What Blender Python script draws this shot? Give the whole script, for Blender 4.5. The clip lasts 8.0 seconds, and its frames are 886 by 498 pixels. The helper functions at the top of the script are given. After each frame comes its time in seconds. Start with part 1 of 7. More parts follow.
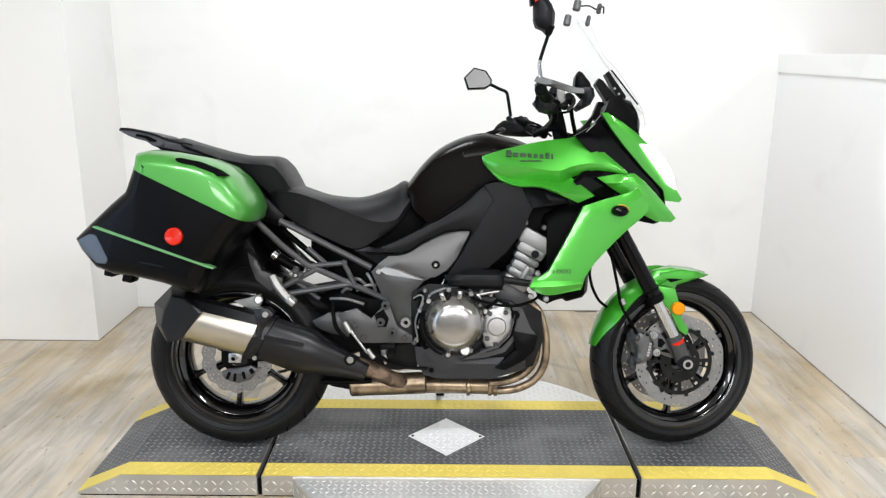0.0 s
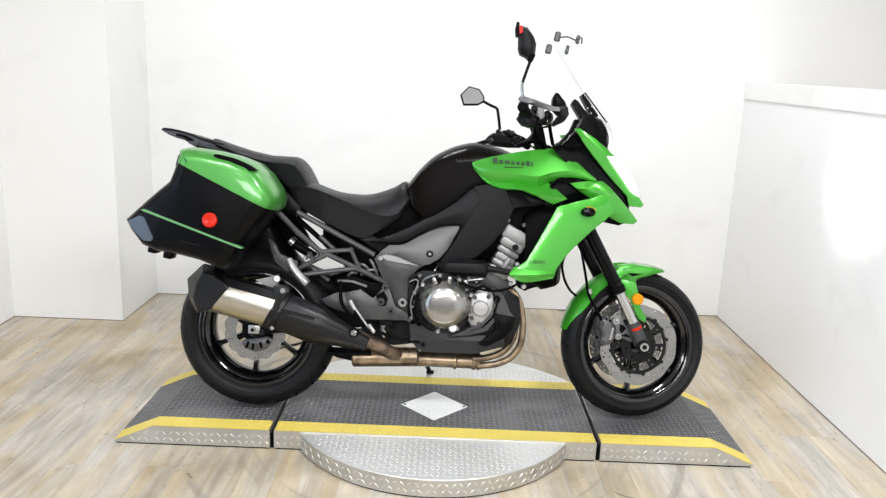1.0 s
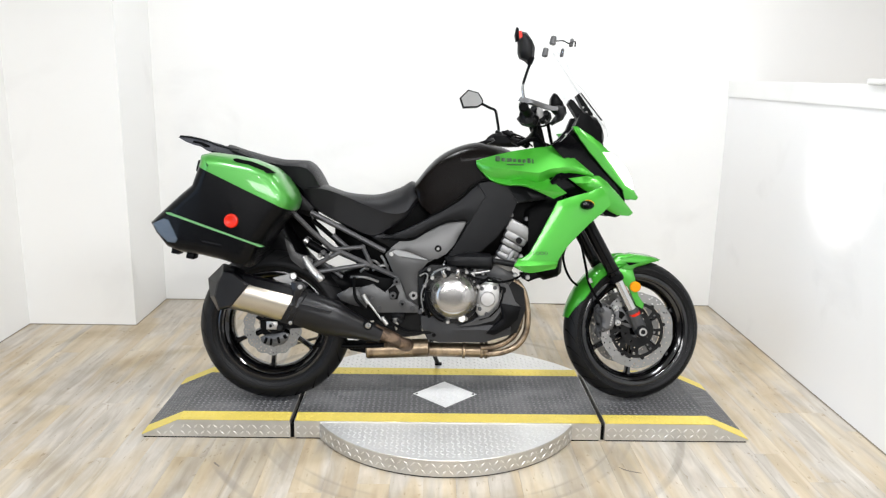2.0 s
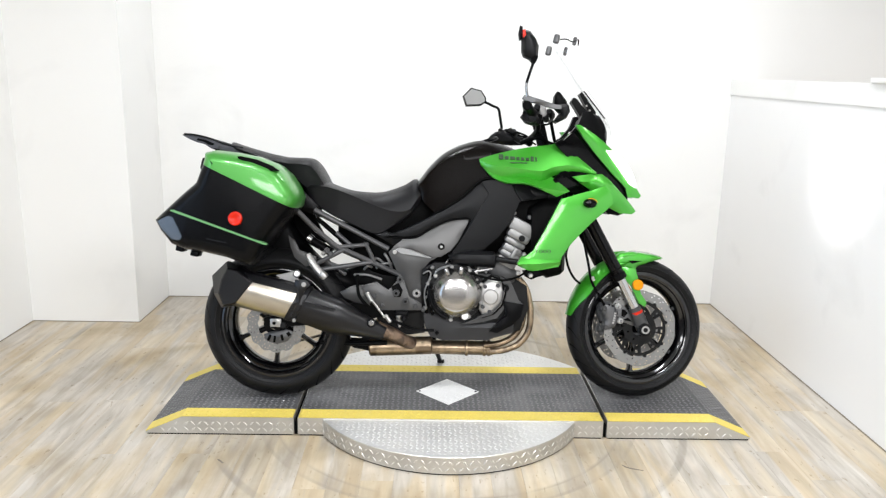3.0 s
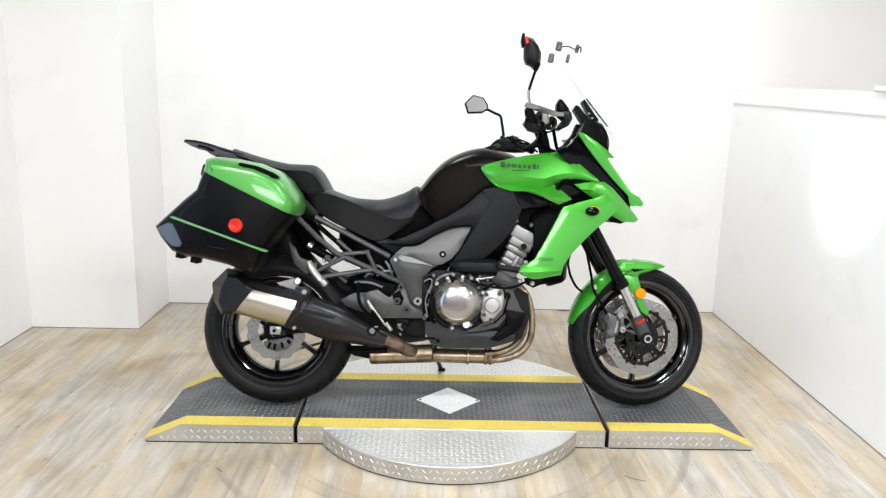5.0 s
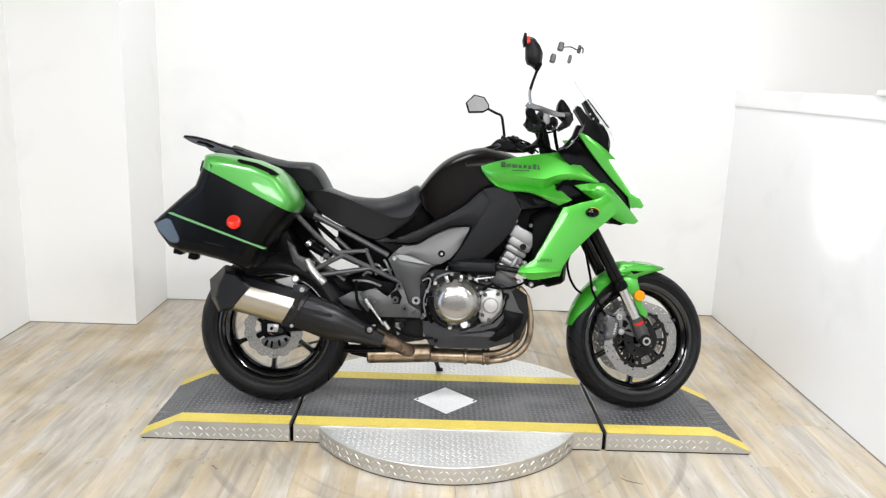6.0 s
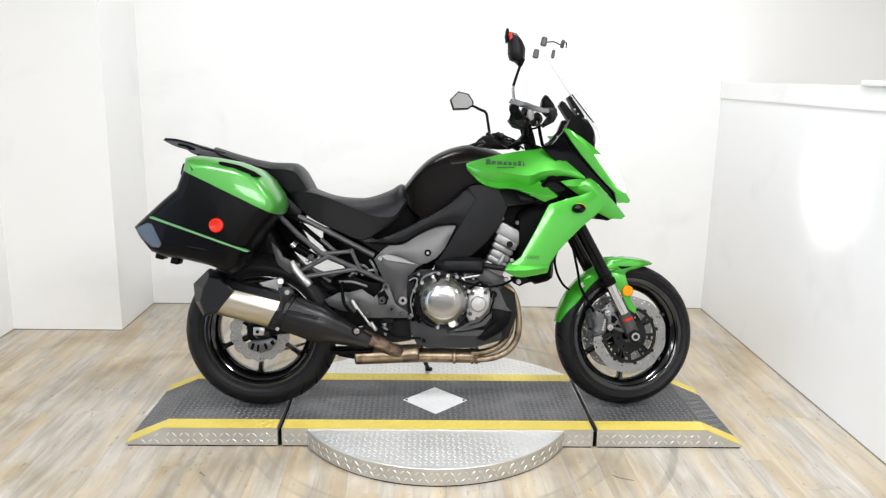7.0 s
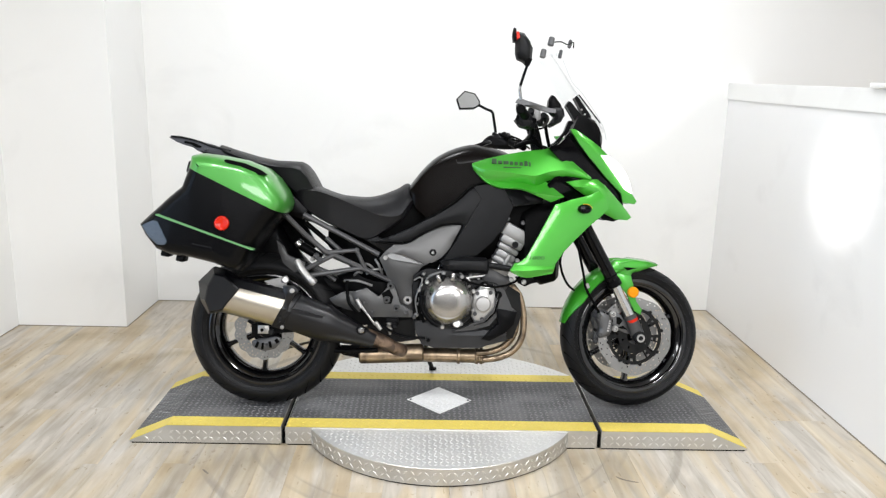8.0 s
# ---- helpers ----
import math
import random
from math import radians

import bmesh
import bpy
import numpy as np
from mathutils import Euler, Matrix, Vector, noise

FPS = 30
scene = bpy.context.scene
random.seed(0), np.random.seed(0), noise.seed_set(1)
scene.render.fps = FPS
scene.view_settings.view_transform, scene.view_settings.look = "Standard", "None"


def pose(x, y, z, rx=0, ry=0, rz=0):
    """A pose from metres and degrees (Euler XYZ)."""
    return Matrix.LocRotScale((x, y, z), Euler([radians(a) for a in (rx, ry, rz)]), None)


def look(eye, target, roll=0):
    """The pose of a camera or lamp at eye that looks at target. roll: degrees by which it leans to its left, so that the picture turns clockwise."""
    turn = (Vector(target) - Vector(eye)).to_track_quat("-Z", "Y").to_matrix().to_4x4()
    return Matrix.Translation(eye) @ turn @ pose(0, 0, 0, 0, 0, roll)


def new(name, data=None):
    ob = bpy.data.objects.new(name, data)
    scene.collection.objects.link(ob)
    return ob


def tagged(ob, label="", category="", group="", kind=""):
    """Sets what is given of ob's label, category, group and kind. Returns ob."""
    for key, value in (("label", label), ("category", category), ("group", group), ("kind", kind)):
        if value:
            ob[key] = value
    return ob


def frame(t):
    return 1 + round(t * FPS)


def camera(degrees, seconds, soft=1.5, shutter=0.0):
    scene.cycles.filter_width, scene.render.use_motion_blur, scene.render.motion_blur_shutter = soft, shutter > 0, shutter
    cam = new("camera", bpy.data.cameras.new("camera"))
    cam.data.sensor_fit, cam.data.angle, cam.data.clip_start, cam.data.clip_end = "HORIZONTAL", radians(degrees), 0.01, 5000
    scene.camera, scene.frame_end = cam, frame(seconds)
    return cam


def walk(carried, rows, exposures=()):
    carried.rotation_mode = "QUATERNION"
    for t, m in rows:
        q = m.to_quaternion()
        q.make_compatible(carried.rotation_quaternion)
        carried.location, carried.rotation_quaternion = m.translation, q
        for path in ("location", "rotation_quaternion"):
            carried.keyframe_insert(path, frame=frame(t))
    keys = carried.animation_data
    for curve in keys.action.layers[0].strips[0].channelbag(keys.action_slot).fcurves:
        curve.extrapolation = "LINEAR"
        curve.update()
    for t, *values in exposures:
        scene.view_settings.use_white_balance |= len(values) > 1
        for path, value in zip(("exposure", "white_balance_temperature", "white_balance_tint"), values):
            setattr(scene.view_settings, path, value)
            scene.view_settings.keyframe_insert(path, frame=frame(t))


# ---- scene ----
cam = camera(59.9, 8.0, 1.3)
PATH = [
    (0, (-0.021, -2.517, 1.432), (-0.019, -0.582, 0.929), 0.5),
    (0.5, (-0.065, -2.752, 1.456), (-0.048, -0.81, 0.977), 1.0),
    (1, (-0.007, -2.944, 1.452), (0.003, -0.999, 0.986), 2.4),
    (1.5, (-0.046, -3.069, 1.452), (-0.029, -1.116, 1.021), 1.8),
    (1.7, (-0.072, -3.098, 1.438), (-0.028, -1.147, 1.001), 1.1),
    (2.8, (-0.098, -3.119, 1.445), (-0.064, -1.172, 0.989), 1.1),
    (3, (-0.099, -3.118, 1.443), (-0.058, -1.171, 0.989), 1.2),
    (3.5, (-0.103, -3.114, 1.44), (-0.069, -1.164, 0.998), 1.1),
    (4, (-0.101, -3.109, 1.437), (-0.07, -1.163, 0.978), 0.9),
    (4.5, (-0.091, -3.107, 1.443), (-0.051, -1.158, 1.0), 0.6),
    (4.7, (-0.101, -3.105, 1.444), (-0.063, -1.153, 1.008), 1.1),
    (5.8, (-0.092, -3.09, 1.433), (-0.055, -1.139, 0.993), 1.7),
    (6, (-0.094, -3.09, 1.438), (-0.057, -1.138, 1.001), 2.1),
    (6.5, (-0.086, -3.079, 1.433), (-0.044, -1.131, 0.98), 2.0),
    (7, (-0.075, -3.062, 1.442), (-0.014, -1.113, 0.997), 1.1),
    (7.5, (-0.081, -3.054, 1.448), (-0.023, -1.105, 1.005), 1.1),
    (8, (-0.079, -3.056, 1.442), (-0.029, -1.107, 0.995), 1.5),
]
EXPOSURE = [(0.0, -0.28), (0.5, -0.27), (1.0, -0.23), (1.5, -0.19), (3.5, -0.18), (4.5, -0.18), (6.0, -0.18), (7.0, -0.22), (8.0, -0.29)]
walk(cam, [(t, look(eye, target, roll)) for t, eye, target, roll in PATH], EXPOSURE)
# ---- world, lamps, exposure ----
world = bpy.data.worlds.new("showroom_air")
world.use_nodes = True
world.node_tree.nodes["Background"].inputs[0].default_value = (0.75, 0.85, 1.0, 1)
world.node_tree.nodes["Background"].inputs[1].default_value = 0.6
scene.world = world


def lamp(name, kind, m, power, colour, size=(1, 1), spot=0, blend=0.3, radius=0.03):
    d = bpy.data.lights.new(name, kind)
    d.energy, d.color = power, colour
    if kind == "AREA":
        d.shape, d.size, d.size_y = "RECTANGLE", size[0], size[1]
    else:
        d.shadow_soft_size = radius
    if kind == "SPOT":
        d.spot_size, d.spot_blend = radians(spot), blend
    ob = new(name, d)
    ob.matrix_world = m
    return ob


CEILING = 2.9
PANELS = [(-0.5, 0.8, 21), (1.0, 0.8, 21), (-1.0, -1.8, 46), (0.9, -1.8, 68), (-1.0, -4.3, 30), (0.9, -4.3, 52)]
for px_, py_, watts in PANELS:
    lamp("ceiling_lamp", "AREA", look((px_, py_, CEILING - 0.07), (px_, py_, 0)), watts, (0.95, 0.965, 1.0), (0.6, 0.16))
# added fill that brightens the wall above the half-height partition
lamp("side_room_fill", "AREA", look((3.4, -1.5, CEILING - 0.07), (3.4, -1.5, 0)), 85, (1.0, 0.97, 0.94), (0.6, 0.16))
lamp("window_daylight", "AREA", look((-2.46, -2.2, 1.3), (0, -2.2, 1.3)), 36, (0.52, 0.72, 1.0), (1.7, 1.9))
# added fill light from behind the camera, tuned for bike and floor brightness
lamp("camera_side_fill", "AREA", look((0.2, -6.06, 2.45), (0.2, 0, 0.7)), 165, (0.99, 0.99, 1.0), (4.1, 0.5))
lamp("headlight_beam", "SPOT", look((0.93, 0.12, 0.93), (1.733, 0.24, 0.99)), 26, (1.0, 0.98, 0.96), spot=46, blend=1.0, radius=0.03)


# ---- materials ----
def material(name, colour, rough=0.5, metal=0.0, var=0.12, scale=6.0, bump=0.0, fine=180.0, coat=0.0, wear=0.12, shade=0.0, spec=0.5):
    """Two scales of variation: broad tone patches and fine grain in gloss and relief; shade: spread from piece to piece."""
    m = bpy.data.materials.new(name)
    m.use_nodes = True
    nt = m.node_tree
    b = nt.nodes["Principled BSDF"]
    co = nt.nodes.new("ShaderNodeTexCoord")
    big = nt.nodes.new("ShaderNodeTexNoise")
    big.inputs["Scale"].default_value, big.inputs["Detail"].default_value = scale, 6
    small = nt.nodes.new("ShaderNodeTexNoise")
    small.inputs["Scale"].default_value, small.inputs["Detail"].default_value = fine, 3
    nt.links.new(co.outputs["Object"], big.inputs["Vector"])
    nt.links.new(co.outputs["Object"], small.inputs["Vector"])
    mix = nt.nodes.new("ShaderNodeMix")
    mix.data_type = "RGBA"
    mix.inputs[6].default_value = (*[max(0, c * (1 - var)) for c in colour], 1)
    mix.inputs[7].default_value = (*[min(1, c * (1 + var)) for c in colour], 1)
    nt.links.new(big.outputs["Fac"], mix.inputs[0])
    last = mix.outputs[2]
    if shade:
        info = nt.nodes.new("ShaderNodeObjectInfo")
        hsv = nt.nodes.new("ShaderNodeHueSaturation")
        mr = nt.nodes.new("ShaderNodeMapRange")
        mr.inputs["To Min"].default_value, mr.inputs["To Max"].default_value = 1 - shade, 1 + shade
        nt.links.new(info.outputs["Random"], mr.inputs["Value"])
        nt.links.new(mr.outputs[0], hsv.inputs["Value"])
        nt.links.new(last, hsv.inputs["Color"])
        last = hsv.outputs[0]
    nt.links.new(last, b.inputs["Base Color"])
    rr = nt.nodes.new("ShaderNodeMapRange")
    rr.inputs["To Min"].default_value, rr.inputs["To Max"].default_value = max(0.02, rough - wear * rough), min(1, rough + wear)
    nt.links.new(small.outputs["Fac"], rr.inputs["Value"])
    nt.links.new(rr.outputs[0], b.inputs["Roughness"])
    b.inputs["Metallic"].default_value = metal
    b.inputs["Specular IOR Level"].default_value = spec
    b.inputs["Coat Weight"].default_value = coat
    b.inputs["Coat Roughness"].default_value = 0.06
    if bump:
        bp = nt.nodes.new("ShaderNodeBump")
        bp.inputs["Strength"].default_value, bp.inputs["Distance"].default_value = bump, 0.002
        nt.links.new(small.outputs["Fac"], bp.inputs["Height"])
        nt.links.new(bp.outputs[0], b.inputs["Normal"])
    return m


def smudge(m, amount, scale=2.2, lo=0.60, hi=0.74, tone=(0.42, 0.41, 0.40)):
    """Sparse rubbed-in dirt marks over the paint."""
    nt = m.node_tree
    b = nt.nodes["Principled BSDF"]
    src = b.inputs["Base Color"].links[0].from_socket
    geo = nt.nodes.new("ShaderNodeNewGeometry")
    n = nt.nodes.new("ShaderNodeTexNoise")
    n.inputs["Scale"].default_value, n.inputs["Detail"].default_value, n.inputs["Distortion"].default_value = scale, 7, 0.6
    nt.links.new(geo.outputs["Position"], n.inputs["Vector"])
    mr = nt.nodes.new("ShaderNodeMapRange")
    mr.inputs["From Min"].default_value, mr.inputs["From Max"].default_value, mr.inputs["To Max"].default_value = lo, hi, amount
    nt.links.new(n.outputs["Fac"], mr.inputs["Value"])
    mix = nt.nodes.new("ShaderNodeMix")
    mix.data_type = "RGBA"
    mix.inputs[7].default_value = (*tone, 1)
    nt.links.new(mr.outputs[0], mix.inputs[0])
    nt.links.new(src, mix.inputs[6])
    nt.links.new(mix.outputs[2], b.inputs["Base Color"])
    return m


def glow(name, colour, strength):
    m = material(name, colour, 0.2, var=0.02)
    b = m.node_tree.nodes["Principled BSDF"]
    b.inputs["Emission Color"].default_value = (*colour, 1)
    b.inputs["Emission Strength"].default_value = strength
    return m


def wood_floor(name):
    """Streaky oak print: long soft grain, grey and tan patches, faint turning scuffs round the table."""
    m = bpy.data.materials.new(name)
    m.use_nodes = True
    nt = m.node_tree
    b = nt.nodes["Principled BSDF"]

    def add(kind, **k):
        n = nt.nodes.new(kind)
        for key, v in k.items():
            n.inputs[key].default_value = v
        return n

    def ramp(*stops):
        node = nt.nodes.new("ShaderNodeValToRGB")
        r = node.color_ramp
        while len(r.elements) < len(stops):
            r.elements.new(0.5)
        for e, (p, c) in zip(r.elements, stops):
            e.position, e.color = p, (*c, 1)
        return node

    def mix(kind, fac, a, c):
        n = nt.nodes.new("ShaderNodeMix")
        n.data_type, n.blend_type = "RGBA", kind
        for i, v in ((0, fac), (6, a), (7, c)):
            if isinstance(v, (float, tuple)):
                n.inputs[i].default_value = v
            else:
                nt.links.new(v, n.inputs[i])
        return n.outputs[2]

    co = nt.nodes.new("ShaderNodeTexCoord")
    info = nt.nodes.new("ShaderNodeObjectInfo")
    off = nt.nodes.new("ShaderNodeVectorMath")
    off.operation = "MULTIPLY_ADD"
    off.inputs[1].default_value = (37, 91, 53)
    nt.links.new(info.outputs["Random"], off.inputs[0])
    nt.links.new(co.outputs["Object"], off.inputs[2])

    def streak(sx, sy, detail, dist):
        mp = nt.nodes.new("ShaderNodeMapping")
        mp.inputs["Scale"].default_value = (sx, sy, sx)
        nt.links.new(off.outputs[0], mp.inputs[0])
        n = add("ShaderNodeTexNoise", Scale=1.0, Detail=detail, Distortion=dist)
        nt.links.new(mp.outputs[0], n.inputs["Vector"])
        return n.outputs["Fac"]

    grain, broad, knots, fleck = streak(28, 3.6, 7.0, 0.6), streak(14, 1.3, 4.0, 0.5), streak(9, 1.1, 2.5, 0.7), streak(55, 20, 2.0, 0.3)
    tan = ramp((0.28, (0.355, 0.285, 0.195)), (0.45, (0.425, 0.345, 0.24)), (0.60, (0.485, 0.41, 0.30)), (0.78, (0.54, 0.475, 0.375)))
    grey = ramp((0.30, (0.33, 0.295, 0.25)), (0.50, (0.40, 0.365, 0.32)), (0.75, (0.48, 0.445, 0.40)))
    nt.links.new(broad, tan.inputs[0])
    nt.links.new(grain, grey.inputs[0])
    pick = ramp((0.42, (0.0, 0.0, 0.0)), (0.58, (0.85, 0.85, 0.85)))
    nt.links.new(knots, pick.inputs[0])
    base = mix("MIX", pick.outputs[0], tan.outputs[0], grey.outputs[0])
    fine = ramp((0.3, (0.87, 0.865, 0.85)), (0.7, (1.08, 1.075, 1.06)))
    nt.links.new(grain, fine.inputs[0])
    base = mix("MULTIPLY", 0.8, base, fine.outputs[0])
    spot = ramp((0.66, (1.0, 1.0, 1.0)), (0.74, (0.70, 0.66, 0.60)))
    nt.links.new(fleck, spot.inputs[0])
    base = mix("MULTIPLY", 1.0, base, spot.outputs[0])
    hsv = nt.nodes.new("ShaderNodeHueSaturation")
    mr = add("ShaderNodeMapRange", **{"To Min": 0.95, "To Max": 1.05})
    nt.links.new(info.outputs["Random"], mr.inputs["Value"])
    nt.links.new(mr.outputs[0], hsv.inputs["Value"])
    nt.links.new(base, hsv.inputs["Color"])
    base = mix("MULTIPLY", 1.0, hsv.outputs[0], (1.10, 1.13, 1.17, 1.0))
    # round scuffs left by turning the table
    geo = nt.nodes.new("ShaderNodeNewGeometry")
    flat = nt.nodes.new("ShaderNodeVectorMath")
    flat.operation = "MULTIPLY"
    flat.inputs[1].default_value = (1, 1, 0)
    nt.links.new(geo.outputs["Position"], flat.inputs[0])
    rad = nt.nodes.new("ShaderNodeVectorMath")
    rad.operation = "LENGTH"
    nt.links.new(flat.outputs[0], rad.inputs[0])
    half = nt.nodes.new("ShaderNodeMath")
    half.operation = "MULTIPLY"
    half.inputs[1].default_value = 0.5
    nt.links.new(rad.outputs["Value"], half.inputs[0])
    rings = ramp((0.0, (0, 0, 0)), (0.362, (0, 0, 0)), (0.366, (1, 1, 1)), (0.371, (0.3, 0.3, 0.3)), (0.392, (0.3, 0.3, 0.3)), (0.397, (0.9, 0.9, 0.9)), (0.402, (0, 0, 0)), (0.484, (0, 0, 0)), (0.488, (0.5, 0.5, 0.5)), (0.499, (0.8, 0.8, 0.8)), (0.504, (0, 0, 0)))
    nt.links.new(half.outputs[0], rings.inputs[0])
    broken = add("ShaderNodeTexNoise", Scale=3.0, Detail=4.0)
    nt.links.new(geo.outputs["Position"], broken.inputs["Vector"])
    gap = ramp((0.38, (0, 0, 0)), (0.60, (0.85, 0.85, 0.85)))
    nt.links.new(broken.outputs["Fac"], gap.inputs[0])
    fac = nt.nodes.new("ShaderNodeMath")
    fac.operation = "MULTIPLY"
    nt.links.new(rings.outputs[0], fac.inputs[0])
    nt.links.new(gap.outputs[0], fac.inputs[1])
    # worn and stained patches that run across the boards
    worn = add("ShaderNodeTexNoise", Scale=1.9, Detail=7.0, Distortion=0.8)
    nt.links.new(geo.outputs["Position"], worn.inputs["Vector"])
    stain = ramp((0.33, (0.80, 0.75, 0.65)), (0.50, (0.98, 0.965, 0.94)), (0.68, (1.07, 1.085, 1.10)))
    nt.links.new(worn.outputs["Fac"], stain.inputs[0])
    base = mix("MULTIPLY", 1.0, base, stain.outputs[0])
    base = mix("MIX", fac.outputs[0], base, (0.22, 0.195, 0.16, 1.0))
    nt.links.new(base, b.inputs["Base Color"])
    rr = add("ShaderNodeMapRange", **{"To Min": 0.30, "To Max": 0.55})
    nt.links.new(broad, rr.inputs["Value"])
    nt.links.new(rr.outputs[0], b.inputs["Roughness"])
    b.inputs["Specular IOR Level"].default_value = 0.35
    bp = add("ShaderNodeBump", Strength=0.10, Distance=0.001)
    nt.links.new(grain, bp.inputs["Height"])
    nt.links.new(bp.outputs[0], b.inputs["Normal"])
    return m


def clear(name, tint, power=5.0):
    """A thin clear sheet: straight through, with mirror gloss towards its edges."""
    m = bpy.data.materials.new(name)
    m.use_nodes = True
    nt = m.node_tree
    nt.nodes.remove(nt.nodes["Principled BSDF"])
    thru = nt.nodes.new("ShaderNodeBsdfTransparent")
    thru.inputs["Color"].default_value = (*tint, 1)
    gloss = nt.nodes.new("ShaderNodeBsdfGlossy")
    gloss.inputs["Roughness"].default_value = 0.04
    lw = nt.nodes.new("ShaderNodeLayerWeight")
    lw.inputs["Blend"].default_value = 0.5
    edge = nt.nodes.new("ShaderNodeMath")
    edge.operation = "POWER"
    edge.inputs[1].default_value = power
    nt.links.new(lw.outputs["Facing"], edge.inputs[0])
    fres = nt.nodes.new("ShaderNodeMapRange")
    fres.inputs["To Min"].default_value, fres.inputs["To Max"].default_value = 0.02, 0.36
    nt.links.new(edge.outputs[0], fres.inputs["Value"])
    mix = nt.nodes.new("ShaderNodeMixShader")
    nt.links.new(fres.outputs[0], mix.inputs[0])
    nt.links.new(thru.outputs[0], mix.inputs[1])
    nt.links.new(gloss.outputs[0], mix.inputs[2])
    nt.links.new(mix.outputs[0], nt.nodes["Material Output"].inputs["Surface"])
    return m


HEADALLOY = material("dull_grey_casting", (0.23, 0.228, 0.223), 0.46, metal=0.7, var=0.12, scale=18, bump=0.15, fine=300, wear=0.05)
BOLTDARK = material("dark_zinc_bolt", (0.07, 0.07, 0.072), 0.4, metal=0.8, var=0.15)
WALL = smudge(material("white_wall_paint", (0.80, 0.80, 0.785), 0.55, var=0.03, scale=1.3, bump=0.10, fine=220), 0.12)
# dark grey for out-of-view walls, chosen to cut bounce and reflections on the bike
DIMWALL = material("unseen_wall_grey", (0.16, 0.16, 0.165), 0.6, var=0.05, scale=1.3, bump=0.1, fine=220)
GLOSSWALL = smudge(material("white_gloss_panel", (0.80, 0.80, 0.80), 0.16, var=0.03, scale=1.2, wear=0.08), 0.13, 2.8)
CEILINGMAT = material("pale_grey_ceiling_paint", (0.50, 0.50, 0.50), 0.8, var=0.03, bump=0.1, fine=90)
WOOD = wood_floor("light_oak_plank")
SUBFLOOR = material("brown_floor_joint", (0.46, 0.40, 0.32), 0.8)
RUBBER_MAT = smudge(material("worn_black_deck_paint", (0.080, 0.080, 0.082), 0.40, var=0.5, scale=5, bump=0.25, fine=120, wear=0.25, spec=0.3), 0.18, 5.0, 0.5, 0.75)
WORNTREAD = material("worn_tread_bar", (0.20, 0.20, 0.202), 0.32, metal=0.5, var=0.5, scale=6, fine=60, wear=0.2, spec=0.3)
YELLOW = material("yellow_tape", (0.68, 0.54, 0.11), 0.5, var=0.14, scale=9, bump=0.1, fine=80)
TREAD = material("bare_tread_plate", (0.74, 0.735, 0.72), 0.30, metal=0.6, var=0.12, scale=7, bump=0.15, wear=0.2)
DIAMOND = material("bright_diamond_plate", (0.80, 0.80, 0.79), 0.36, metal=0.25, var=0.10, scale=9, bump=0.15, wear=0.2)
# Darker, warmer tread-plate copies: shade and floor reflection on the sides, put into colour.
SIDEPLATE = material("shaded_plate_side", (0.53, 0.515, 0.48), 0.34, metal=0.82, var=0.22, scale=9, bump=0.12, wear=0.2)
SIDEBAR = material("shaded_rubbed_bar", (0.63, 0.615, 0.58), 0.36, metal=0.75, var=0.2, scale=5, wear=0.2)
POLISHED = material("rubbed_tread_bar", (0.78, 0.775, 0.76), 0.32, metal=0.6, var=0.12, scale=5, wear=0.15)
# near-black for inlays that stand in for shade in gaps, slots and holes
DARKGAP = material("gap_shadow_black", (0.004, 0.004, 0.004), 0.8, spec=0.02)
GREEN = material("candy_green_paint", (0.042, 0.325, 0.019), 0.34, metal=0.5, var=0.07, scale=3, fine=900, coat=0.85, wear=0.05)
GREEN.node_tree.nodes["Principled BSDF"].inputs["Coat Roughness"].default_value = 0.12
PALEGREEN = material("pale_green_stripe", (0.085, 0.235, 0.080), 0.4, var=0.08)
BLACKGLOSS = material("gloss_black_paint", (0.0015, 0.0015, 0.0018), 0.09, var=0.1, coat=0.05, wear=0.05, spec=0.12)
TANKBLACK = material("dark_brown_black_paint", (0.003, 0.0022, 0.0018), 0.20, var=0.1, coat=0.0, wear=0.05, spec=0.10)
SATIN = material("satin_black_plastic", (0.0025, 0.0025, 0.0028), 0.32, var=0.2, scale=12, bump=0.15, fine=700, spec=0.06)
CASEBLACK = material("grained_black_case_plastic", (0.0015, 0.0015, 0.0018), 0.22, var=0.2, scale=9, bump=0.10, fine=650, spec=0.12)
# case plastic with raised specular, only for the corner's window reflection
CASEGLOSS = material("case_corner_sheen", (0.003, 0.003, 0.004), 0.24, var=0.2, scale=9, fine=30, wear=0.03, spec=1.0)
DARKGREY = material("dark_grey_plastic", (0.0060, 0.0062, 0.0068), 0.34, var=0.12, scale=9, bump=0.12, fine=600, spec=0.13)
FRAMEGREY = material("cast_grey_frame_paint", (0.070, 0.0697, 0.069), 0.32, metal=0.5, var=0.10, bump=0.08, fine=350, spec=0.25, wear=0.05)
# lighter copy of the frame grey for the face that catches the light
CASTGREY = material("lit_frame_face", (0.088, 0.087, 0.086), 0.34, metal=0.6, var=0.10, scale=9, bump=0.06, fine=350, spec=0.3, wear=0.05)
SEATMAT = material("black_seat_vinyl", (0.0065, 0.0065, 0.0072), 0.38, var=0.15, bump=0.3, fine=420, spec=0.20)
TYRE = material("tyre_rubber", (0.0062, 0.0062, 0.0066), 0.42, var=0.35, scale=14, bump=0.25, fine=260, spec=0.16)
RIM = material("gloss_black_wheel", (0.0012, 0.0012, 0.0015), 0.07, var=0.1, coat=0.5, spec=0.4)
